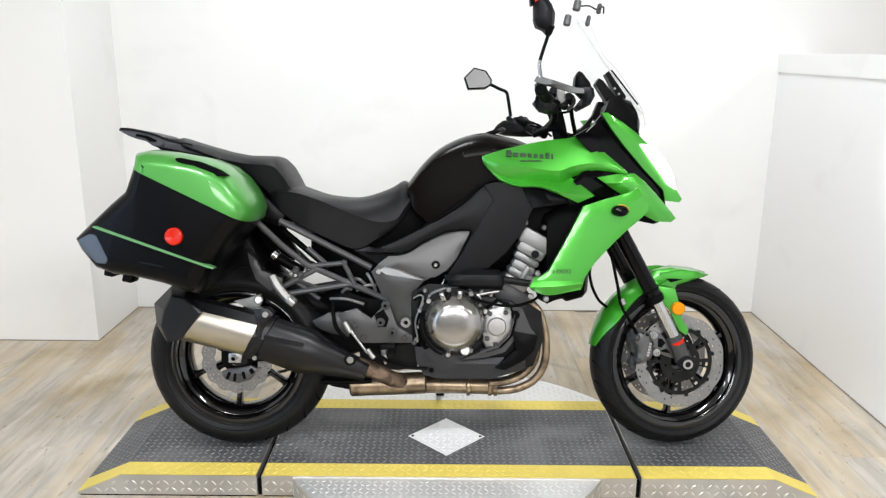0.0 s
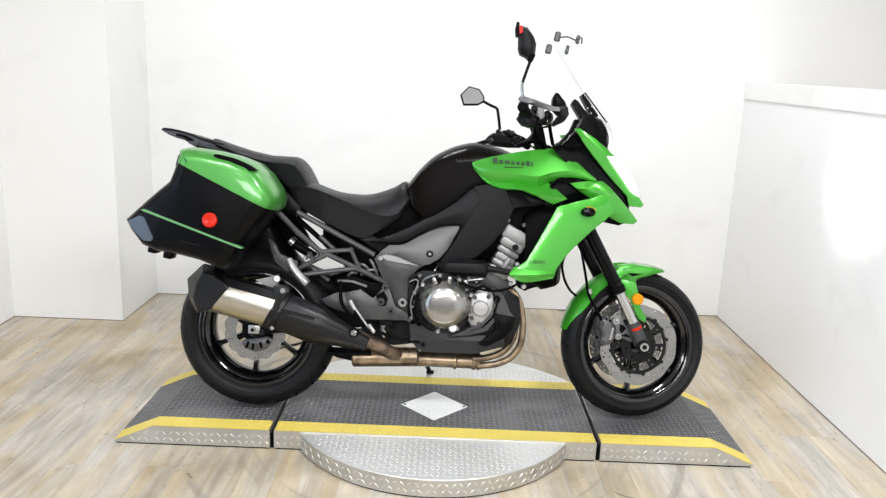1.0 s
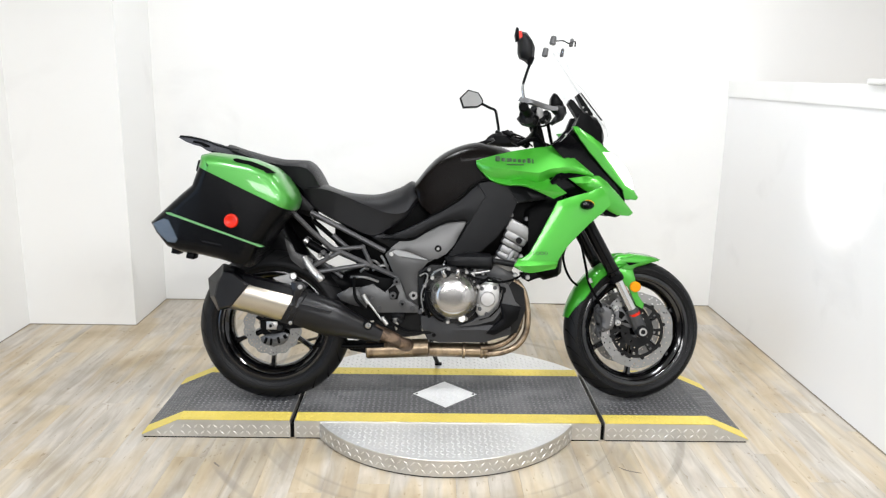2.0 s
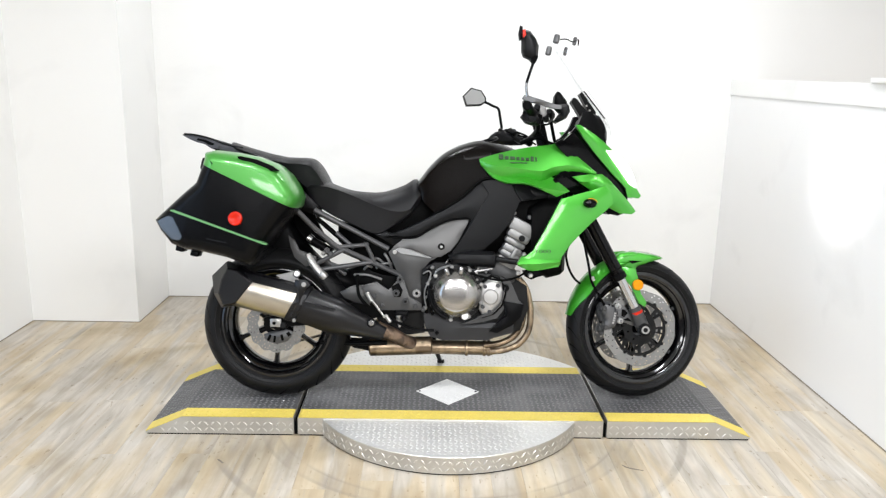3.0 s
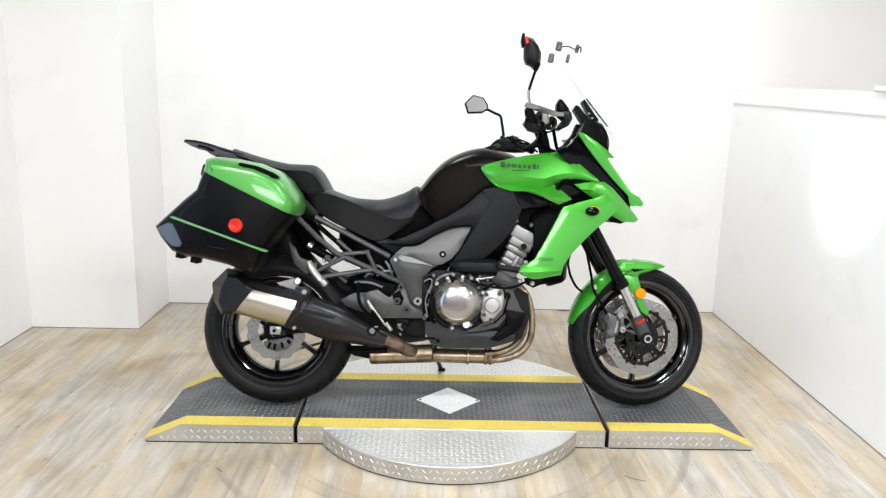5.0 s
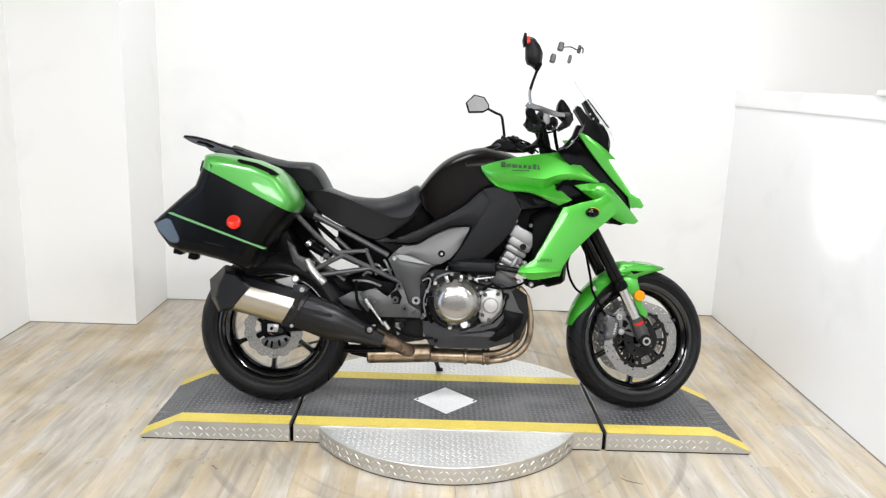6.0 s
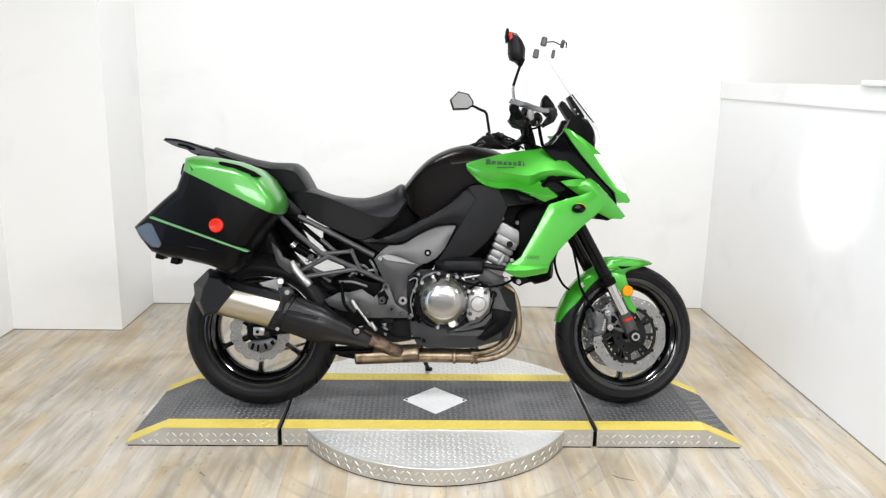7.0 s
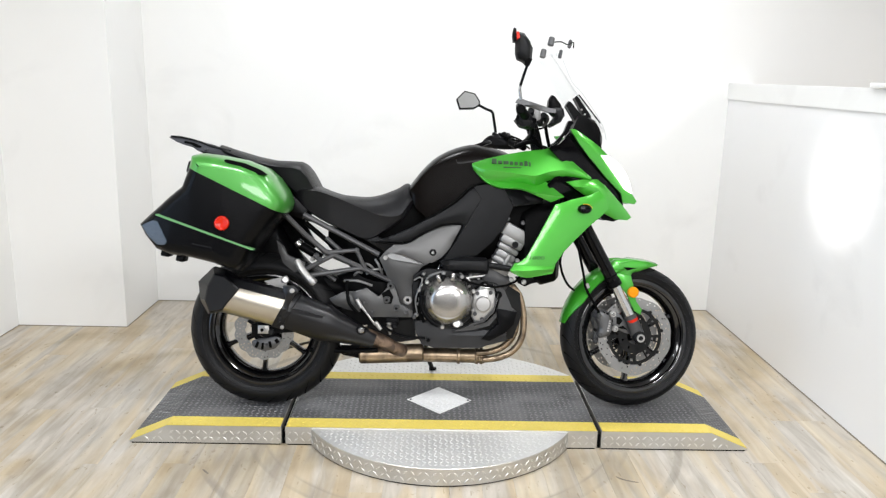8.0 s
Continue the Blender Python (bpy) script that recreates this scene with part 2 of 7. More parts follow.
DISC = material("brushed_brake_steel", (0.25, 0.247, 0.24), 0.32, metal=0.85, var=0.14, scale=20, bump=0.1)
CHROME = material("chrome", (0.50, 0.50, 0.50), 0.20, metal=1.0, var=0.05, wear=0.1)
ALLOY = material("cast_alloy", (0.40, 0.395, 0.385), 0.34, metal=0.85, var=0.2, scale=25, bump=0.2, fine=200)
CLUTCH = material("warm_grey_engine_cover", (0.36, 0.35, 0.337), 0.22, metal=0.95, var=0.10, scale=9, wear=0.03)
ENGINE = material("dark_engine_casting", (0.014, 0.014, 0.014), 0.40, metal=0.5, var=0.25, scale=30, bump=0.25, fine=260, spec=0.15)
ENGINEGREY = material("mid_grey_engine_paint", (0.06, 0.06, 0.06), 0.36, metal=0.4, var=0.15, scale=14, bump=0.1, spec=0.2)
RUSTPIPE = smudge(material("brown_scorched_steel", (0.22, 0.155, 0.11), 0.40, metal=0.75, var=0.5, scale=22, bump=0.2, fine=60), 0.8, 24.0, 0.46, 0.58, (0.06, 0.042, 0.032))
STEELPIPE = smudge(material("heat_tinted_steel", (0.32, 0.245, 0.165), 0.30, metal=0.9, var=0.5, scale=20, fine=25, wear=0.12), 0.75, 13.0, 0.47, 0.62, (0.10, 0.072, 0.05))
SLEEVE = material("brushed_muffler_steel", (0.50, 0.46, 0.39), 0.30, metal=1.0, var=0.10, scale=6, fine=40, wear=0.04)
MUFFLER = material("satin_black_muffler_paint", (0.0038, 0.0038, 0.0046), 0.32, var=0.2, scale=14, fine=12, wear=0.03, spec=0.34)
CASEGREEN = material("faded_green_lid_paint", (0.050, 0.255, 0.034), 0.34, metal=0.3, var=0.08, scale=4, fine=700, coat=0.5, wear=0.05)
EDGEPLASTIC = material("pale_plastic_edge", (0.55, 0.56, 0.57), 0.25, var=0.05)
TUBEGREY = material("grey_tube_paint", (0.074, 0.074, 0.076), 0.34, metal=0.4, var=0.1, bump=0.06, spec=0.3)
RED = material("red_reflector", (0.48, 0.014, 0.003), 0.20, var=0.3, scale=90, spec=0.25)
ORANGE = material("amber_reflector", (0.62, 0.23, 0.003), 0.25, var=0.15, scale=60, spec=0.15)
HOSE = material("black_hose_rubber", (0.002, 0.002, 0.002), 0.42, spec=0.03)
MIRROR = material("mirror_glass", (0.42, 0.425, 0.43), 0.03, metal=1.0, var=0.01, wear=0.02)
PANE = clear("clear_screen_plastic", (0.965, 0.97, 0.975))
LENS = glow("lit_headlight_lens", (1.0, 0.98, 0.95), 3.0)
DIFFUSER = glow("lamp_diffuser", (1.0, 0.98, 0.95), 1.5)
PRINT = material("dark_print", (0.010, 0.040, 0.010), 0.4)
CALIPER = material("grey_caliper_paint", (0.10, 0.10, 0.102), 0.36, metal=0.5, var=0.15, scale=20, bump=0.1, fine=200, spec=0.3)
# paler frame grey that paints the glint along the casting
FRAMEBRIGHT = material("frame_glint_grey", (0.21, 0.209, 0.206), 0.33, metal=0.6, var=0.1, scale=9, bump=0.06, fine=350, spec=0.3, wear=0.05)
BELLY = material("matt_grey_pan_plastic", (0.021, 0.021, 0.022), 0.42, var=0.3, scale=9, bump=0.2, fine=400, spec=0.25)
RACKGREY = material("weathered_grey_rack_plastic", (0.060, 0.060, 0.066), 0.42, var=0.3, scale=14, bump=0.2, fine=400, spec=0.25)
CHAINSTEEL = material("oiled_chain_steel", (0.16, 0.14, 0.11), 0.4, metal=0.9, var=0.2)


# ---- shape helpers ----
def finish(bm, angle=35):
    bmesh.ops.remove_doubles(bm, verts=bm.verts, dist=1e-5)
    bmesh.ops.recalc_face_normals(bm, faces=bm.faces)
    for f in bm.faces:
        f.smooth = True
    for e in bm.edges:
        if len(e.link_faces) == 2 and e.calc_face_angle(0) > radians(angle):
            e.smooth = False


def part(name, bm, mat, parent=None, label="", angle=35, xf=None, done=False):
    """One bmesh as one mesh object under a thing or a part."""
    if xf is not None:
        bm.transform(xf)
    if not done:
        finish(bm, angle)
    me = bpy.data.meshes.new(name)
    bm.to_mesh(me)
    bm.free()
    me.materials.append(mat)
    ob = new(name, me)
    if parent:
        ob.parent = parent
    if label:
        tagged(ob, label)
    return ob


def box(bm, c, size, m=None, bevel=0.0):
    r = bmesh.ops.create_cube(bm, size=1.0)
    vs = r["verts"]
    for v in vs:
        v.co = Vector((v.co.x * size[0], v.co.y * size[1], v.co.z * size[2]))
    if bevel:
        es = list({e for v in vs for e in v.link_edges})
        out = bmesh.ops.bevel(bm, geom=vs + es, offset=bevel, segments=2, affect="EDGES", profile=0.5)
        vs = list({v for f in out["faces"] for v in f.verts} | {v for v in vs if v.is_valid})
    t = Matrix.Translation(c) @ (m if m is not None else Matrix())
    for v in vs:
        v.co = t @ v.co
    return bm


def cyl(bm, p0, p1, r0, r1=None, n=16, round_=0.0):
    p0, p1 = Vector(p0), Vector(p1)
    r1 = r0 if r1 is None else r1
    d = p1 - p0
    q = d.to_track_quat("Z", "Y").to_matrix()
    prof = [(r0, 0.0), (r1, d.length)]
    if round_:
        prof = [(r0 - round_, 0.0), (r0, round_), (r1, d.length - round_), (r1 - round_, d.length)]
    rings = [[bm.verts.new(p0 + q @ Vector((r * math.cos(2 * math.pi * i / n), r * math.sin(2 * math.pi * i / n), h))) for i in range(n)] for r, h in prof]
    for a, b in zip(rings, rings[1:]):
        for i in range(n):
            bm.faces.new((a[i], a[(i + 1) % n], b[(i + 1) % n], b[i]))
    bm.faces.new(rings[0][::-1])
    bm.faces.new(rings[-1])
    return bm


def spline(pts, k=6):
    pts = [Vector(p) for p in pts]
    if len(pts) < 3:
        return pts
    out = []
    for i in range(len(pts) - 1):
        a, b, c, d = pts[max(i - 1, 0)], pts[i], pts[i + 1], pts[min(i + 2, len(pts) - 1)]
        for j in range(k):
            t = j / k
            out.append(0.5 * ((2 * b) + (c - a) * t + (2 * a - 5 * b + 4 * c - d) * t * t + (3 * b - a - 3 * c + d) * t ** 3))
    return out + [pts[-1]]


def tube(bm, pts, r, n=10, k=6, r_end=None):
    pts = spline(pts, k) if k else [Vector(p) for p in pts]
    up = Vector((0.13, 0.97, 0.21))
    rings = []
    for i, p in enumerate(pts):
        d = (pts[min(i + 1, len(pts) - 1)] - pts[max(i - 1, 0)]).normalized()
        a = (up - d * up.dot(d)).normalized()
        b = d.cross(a)
        rr = r if r_end is None else r + (r_end - r) * i / (len(pts) - 1)
        rings.append([bm.verts.new(p + a * rr * math.cos(2 * math.pi * j / n) + b * rr * math.sin(2 * math.pi * j / n)) for j in range(n)])
        up = a
    for a, b in zip(rings, rings[1:]):
        for j in range(n):
            bm.faces.new((a[j], a[(j + 1) % n], b[(j + 1) % n], b[j]))
    bm.faces.new(rings[0][::-1])
    bm.faces.new(rings[-1])
    return bm


def lathe(bm, prof, c, n=64, close=True):
    """prof: (radius, y) round the y axis through c = (x, z)."""
    rings = [[bm.verts.new((c[0] + r * math.cos(2 * math.pi * i / n), y, c[1] + r * math.sin(2 * math.pi * i / n))) for r, y in prof] for i in range(n)]
    m = len(prof)
    for i in range(n):
        a, b = rings[i], rings[(i + 1) % n]
        for j in range(m if close else m - 1):
            bm.faces.new((a[j], a[(j + 1) % m], b[(j + 1) % m], b[j]))
    return bm


def loft(bm, rings, caps=True):
    rs = [[bm.verts.new(p) for p in ring] for ring in rings]
    n = len(rs[0])
    for a, b in zip(rs, rs[1:]):
        for i in range(n):
            bm.faces.new((a[i], a[(i + 1) % n], b[(i + 1) % n], b[i]))
    if caps:
        bm.faces.new(rs[0][::-1])
        bm.faces.new(rs[-1])
    return bm


def area2(o):
    return sum(a[0] * b[1] - b[0] * a[1] for a, b in zip(o, o[1:] + o[:1]))


def inset(o, d):
    """The outline moved inwards by d."""
    s = 1 if area2(o) > 0 else -1
    out = []
    n = len(o)
    for i in range(n):
        a, b, c = Vector(o[i - 1]), Vector(o[i]), Vector(o[(i + 1) % n])
        u, w = (b - a).normalized(), (c - b).normalized()
        nu, nw = Vector((-u.y, u.x)) * s, Vector((-w.y, w.x)) * s
        h = nu + nw
        out.append(tuple(b + h * (d / max(0.6, 1 + nu.dot(nw)))))
    return out


def to_edge(o, x, z):
    best = 9.0
    for a, b in zip(o, o[1:] + o[:1]):
        dx, dz = b[0] - a[0], b[1] - a[1]
        t = max(0, min(1, ((x - a[0]) * dx + (z - a[1]) * dz) / (dx * dx + dz * dz + 1e-12)))
        best = min(best, math.hypot(x - a[0] - t * dx, z - a[1] - t * dz))
    return best


def panel(o, y, thick=0.012, edge=0.006, bulge=0.0, step=0.02, side=-1, width=0.06):
    """A moulded cover: outline o in x and z, outer face on y = y0 + y1 * x + y2 * z, rounded rim, closed back. side +1 gives its mirror image."""
    a, b, c = y if isinstance(y, tuple) else (y, 0, 0)
    bm = bmesh.new()
    f = bm.faces.new([bm.verts.new((p[0], 0, p[1])) for p in o])
    for d in (edge * 0.35, edge * 0.65):
        bmesh.ops.inset_region(bm, faces=[f], thickness=d, use_even_offset=True)
    if step:
        for ax, v in ((0, 0), (2, 1)):
            lo, hi = min(p[v] for p in o), max(p[v] for p in o)
            k = max(1, int((hi - lo) / step))
            for i in range(1, k):
                no = [0, 0, 0]
                no[ax] = 1
                co = [0, 0, 0]
                co[ax] = lo + (hi - lo) * i / k
                bmesh.ops.bisect_plane(bm, geom=bm.verts[:] + bm.edges[:] + bm.faces[:], plane_co=co, plane_no=no)
    rim = [e for e in bm.edges if len(e.link_faces) == 1]
    back = bmesh.ops.extrude_edge_only(bm, edges=rim)
    backs = {v for v in back["geom"] if isinstance(v, bmesh.types.BMVert)}
    for v in bm.verts:
        x, z = v.co.x, v.co.z
        base = a + b * x + c * z
        if v in backs:
            v.co.y = base + thick
        else:
            d = to_edge(o, x, z)
            drop = edge - math.sqrt(max(0, edge * edge - (edge - min(d, edge)) ** 2))
            v.co.y = base + drop - bulge * (1 - (1 - min(d / width, 1)) ** 2)
    bmesh.ops.contextual_create(bm, geom=[e for e in bm.edges if len(e.link_faces) == 1])
    if side > 0:
        for v in bm.verts:
            v.co.y = -v.co.y
    return bm


def both(name, mat, parent, o, y, label="", **k):
    """The cover and its mirror image on the other flank."""
    return [part(name, panel(o, y, side=s, **k), mat, parent, label) for s in (-1, 1)]


def bolt(parent, p, r=0.008, h=0.008, mat=None, dark=True):
    bm = bmesh.new()
    x, y, z = p
    cyl(bm, (x, y + 0.004, z), (x, y - h * 0.5, z), r * 1.35, n=14, round_=0.001)
    cyl(bm, (x, y - h * 0.5, z), (x, y - h, z), r, n=6, round_=0.001)
    return part("bolt", bm, mat or BOLTDARK, parent)


# ---- the room ----
def slab(name, lo, hi, mat, label, category="wall"):
    bm = bmesh.new()
    c = [(a + b) / 2 for a, b in zip(lo, hi)]
    box(bm, c, [b - a for a, b in zip(lo, hi)])
    ob = part(name, bm, mat, None, "", angle=20)
    return tagged(ob, label, category, kind="structure")


L, R_, B, F = -2.34, 1.735, 1.62, -6.0
slab("wall_north", (-1.9, B, 0), (5.2, B + 0.15, CEILING), WALL, "plain white painted wall behind the motorcycle")
slab("wall_pillar", (L - 0.15, 1.10, 0), (-1.74, B + 0.15, CEILING), WALL, "white painted boxed-out corner pillar beside the wall")
slab("wall_west_back", (L - 0.15, -1.2, 0), (L, 1.10, CEILING), WALL, "white painted side wall")
slab("wall_west_front", (L - 0.15, F, 0), (L, -3.2, CEILING), DIMWALL, "unseen dark grey side wall, added to dim reflections")
slab("wall_west_sill", (L - 0.15, -3.2, 0), (L, -1.2, 0.3), WALL, "white painted wall under the window")
slab("wall_west_head", (L - 0.15, -3.2, 2.35), (L, -1.2, CEILING), WALL, "white painted wall above the window")
# unseen walls, added dark so that black parts reflect little
slab("wall_south_west", (L - 0.15, F - 0.15, 0), (-1.9, F, CEILING), DIMWALL, "unseen dark wall beside the added fill window")
slab("wall_south_east", (2.3, F - 0.15, 0), (5.2, F, CEILING), DIMWALL, "unseen dark wall beside the added fill window")
slab("wall_south_sill", (-1.9, F - 0.15, 0), (2.3, F, 2.15), DIMWALL, "unseen dark wall under the added fill window")
slab("wall_south_head", (-1.9, F - 0.15, 2.75), (2.3, F, CEILING), DIMWALL, "unseen dark wall above the added fill window")
slab("wall_east_far", (5.05, F, 0), (5.2, B, CEILING), DIMWALL, "unseen dark wall added to close the next room")
slab("half_wall", (R_, F, 0), (R_ + 0.12, B, 1.33), GLOSSWALL, "glossy white half-height partition wall")
slab("trim", (R_ - 0.008, F, 1.33), (R_ + 0.134, B, 1.425), WALL, "white cap rail on the half-height partition", "trim")
slab("ceiling", (L - 0.15, F - 0.15, CEILING), (5.2, B + 0.15, CEILING + 0.1), CEILINGMAT, "plain pale grey ceiling", "ceiling")
slab("floor_base", (L - 0.15, F - 0.15, -0.12), (5.2, B + 0.15, -0.006), SUBFLOOR, "dark screed under the floor planks", "floor")

# thin dark strips put the contact shade between wall and floor into colour
JOINT = material("wall_foot_shadow", (0.22, 0.19, 0.15), 0.8, var=0.5, scale=5)
for lo, hi in (((R_ - 0.003, F, 0), (R_, B, 0.005)), ((L + 0.002, 1.0975, 0), (-1.74, 1.0998, 0.004)), ((-1.7398, 1.0998, 0), (-1.7375, B - 0.002, 0.004)), ((L, -1.2, 0), (L + 0.002, 1.0998, 0.004)), ((-1.737, B - 0.0025, 0), (R_ - 0.004, B, 0.004))):
    slab("trim", lo, hi, JOINT, "thin dark contact line along the foot of the wall, for its shadow gap", "trim")

bm = bmesh.new()
box(bm, (R_ + 0.07, -0.85, 1.436), (0.19, 1.88, 0.022), bevel=0.004)
tagged(part("shelf_board", bm, WALL), "thin white board lying on the half-height partition", "board")

win = tagged(new("window_1"), "tall bright window in the side wall", "window", kind="structure")
bm = bmesh.new()
for yy in (-3.17, -2.2, -1.23):
    box(bm, (L - 0.07, yy, 1.325), (0.06, 0.06, 2.05), bevel=0.004)
for zz in (0.33, 2.32):
    box(bm, (L - 0.07, -2.2, zz), (0.05, 1.9, 0.06), bevel=0.004)
part("window_frame", bm, WALL, win)
for yy in (-2.685, -1.715):
    bm = bmesh.new()
    box(bm, (L - 0.07, yy, 1.325), (0.006, 0.90, 1.92))
    part("pane", bm, PANE, win).visible_shadow = False
# unseen window, added to go with the camera-side fill light
win = tagged(new("window_2"), "unseen high-level window, added around the fill lamp", "window", kind="structure")
bm = bmesh.new()
for xx in (-1.87, 0.2, 2.27):
    box(bm, (xx, F - 0.10, 2.45), (0.06, 0.06, 0.6), bevel=0.004)
for zz in (2.18, 2.72):
    box(bm, (0.2, F - 0.10, zz), (4.08, 0.05, 0.06), bevel=0.004)
part("window_frame", bm, WALL, win)
for xx in (-0.835, 1.235):
    bm = bmesh.new()
    box(bm, (xx, F - 0.10, 2.45), (2.0, 0.006, 0.48))
    part("pane", bm, PANE, win).visible_shadow = False

# the last fixture is unseen, added to go with the side room fill
for px_, py_, watts in PANELS + [(3.4, -1.5, 42)]:
    cl = tagged(new("ceiling_light"), "flat white ceiling light panel, switched on", "ceiling light", group="ceiling lights")
    cl.location = (px_, py_, CEILING)
    bm = bmesh.new()
    for sx, sy, w, h in ((0, 0.10, 0.68, 0.04), (0, -0.10, 0.68, 0.04), (0.32, 0, 0.04, 0.16), (-0.32, 0, 0.04, 0.16)):
        box(bm, (sx, sy, -0.02), (w, h, 0.04), bevel=0.003)
    part("frame", bm, WALL, cl)
    bm = bmesh.new()
    box(bm, (0, 0, -0.018), (0.60, 0.16, 0.02))
    part("diffuser", bm, DIFFUSER, cl)


# ---- turntable and deck ----
def treads(bm, x0, x1, y0, y1, z, pitch=0.026, keep=None, m=None):
    """Raised lozenge bars in a woven layout."""
    j = 0
    y = y0 + pitch * 0.6
    while y < y1 - pitch * 0.4:
        x = x0 + pitch * 0.6
        i = 0
        while x < x1 - pitch * 0.4:
            if keep is None or keep(x, y):
                a = radians(45 if (i + j) % 2 else -45)
                ca, sa = math.cos(a), math.sin(a)
                l, w, h = pitch * 0.47, pitch * 0.16, 0.0018
                base = [(-l, 0), (0, -w), (l, 0), (0, w)]
                top = [(-l * 0.7, 0), (0, -w * 0.55), (l * 0.7, 0), (0, w * 0.55)]
                vs = []
                for q, hh in ((base, -0.0003), (top, h)):
                    for u, v in q:
                        p = Vector((x + u * ca - v * sa, y + u * sa + v * ca, z + hh))
                        vs.append(bm.verts.new(m @ p if m is not None else p))
                for k in range(4):
                    bm.faces.new((vs[k], vs[(k + 1) % 4], vs[4 + (k + 1) % 4], vs[4 + k]))
                bm.faces.new(vs[4:])
            x += pitch
            i += 1
        y += pitch
        j += 1
    return bm


TOP, FRONT, BACK, DISC_R, DISC_TOP = 0.078, -0.272, 0.296, 0.575, 0.072
table = tagged(new("turntable"), "round bare tread-plate turntable on the plank floor", "turntable")
bm = bmesh.new()
n = 96
rings = [[(r * math.cos(2 * math.pi * i / n), r * math.sin(2 * math.pi * i / n), z) for i in range(n)] for r, z in ((DISC_R, 0.007), (DISC_R, DISC_TOP - 0.002), (DISC_R - 0.002, DISC_TOP))]
rings = [[(x, min(y, BACK - 0.01), z) for x, y, z in r] for r in rings]
# rim in the shaded side colour, top covered by the lighter plate
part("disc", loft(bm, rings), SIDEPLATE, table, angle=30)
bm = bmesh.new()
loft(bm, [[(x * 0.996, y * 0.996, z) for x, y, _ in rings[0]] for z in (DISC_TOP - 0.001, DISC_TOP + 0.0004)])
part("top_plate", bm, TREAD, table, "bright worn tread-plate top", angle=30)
bm = bmesh.new()
treads(bm, -0.6, 0.6, -0.6, FRONT, DISC_TOP, pitch=0.021, keep=lambda x, y: x * x + y * y < (DISC_R - 0.016) ** 2)
tagged(part("tread_pattern", bm, POLISHED, table, done=True), kind="stuff")
bm = bmesh.new()
for i in range(140):
    a = 2 * math.pi * (i + 0.5) / 140
    if DISC_R * math.sin(a) > BACK - 0.03:
        continue
    for j, z in enumerate((0.024, 0.050)):
        m = Matrix.Rotation(a + j * math.pi / 140, 4, "Z") @ Matrix.Translation((DISC_R, 0, z)) @ Matrix.Rotation(math.pi / 2, 4, "Y")
        t = radians(45 if (i + j) % 2 else -45)
        vs = []
        for q, h in ((1.0, -0.0003), (0.5, 0.0016)):
            for u, v in ((-0.012, 0), (0, -0.0034), (0.012, 0), (0, 0.0034)):
                vs.append(bm.verts.new(m @ Vector((q * (u * math.cos(t) - v * math.sin(t)), q * (u * math.sin(t) + v * math.cos(t)), h))))
        for k in range(4):
            bm.faces.new((vs[k], vs[(k + 1) % 4], vs[4 + (k + 1) % 4], vs[4 + k]))
        bm.faces.new(vs[4:])
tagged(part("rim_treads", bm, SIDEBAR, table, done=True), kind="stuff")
# black ring set in under the disc: its gap shadow as a solid
bm = bmesh.new()
cyl(bm, (0, 0, 0), (0, 0, 0.016), DISC_R - 0.006, n=96)
part("shadow_ring", bm, DARKGAP, table)
# the wider apron plate behind the deck
APRON_Y, APRON_R = -0.16, 0.777
half = math.acos((BACK + 0.004 - APRON_Y) / APRON_R)
arc = [(APRON_R * math.sin(half - 2 * half * i / 40), APRON_Y + APRON_R * math.cos(half - 2 * half * i / 40)) for i in range(41)]
bm = bmesh.new()
loft(bm, [[(x, y, z) for x, y in arc] for z in (0.008, DISC_TOP)])
part("apron_plate", bm, TREAD, table, "bare tread-plate apron behind the deck", angle=30)
bm = bmesh.new()
treads(bm, -0.66, 0.66, BACK + 0.004, 0.63, DISC_TOP, pitch=0.021, keep=lambda x, y: x * x + (y - APRON_Y) ** 2 < (APRON_R - 0.014) ** 2)
tagged(part("apron_treads", bm, POLISHED, table, done=True), kind="stuff")
# the same black shadow line under the apron
bm = bmesh.new()
loft(bm, [[(x * 0.985, 0.300 + (y - 0.300) * 0.97, z) for x, y in arc] for z in (0.0, 0.012)])
part("apron_shadow", bm, DARKGAP, table)


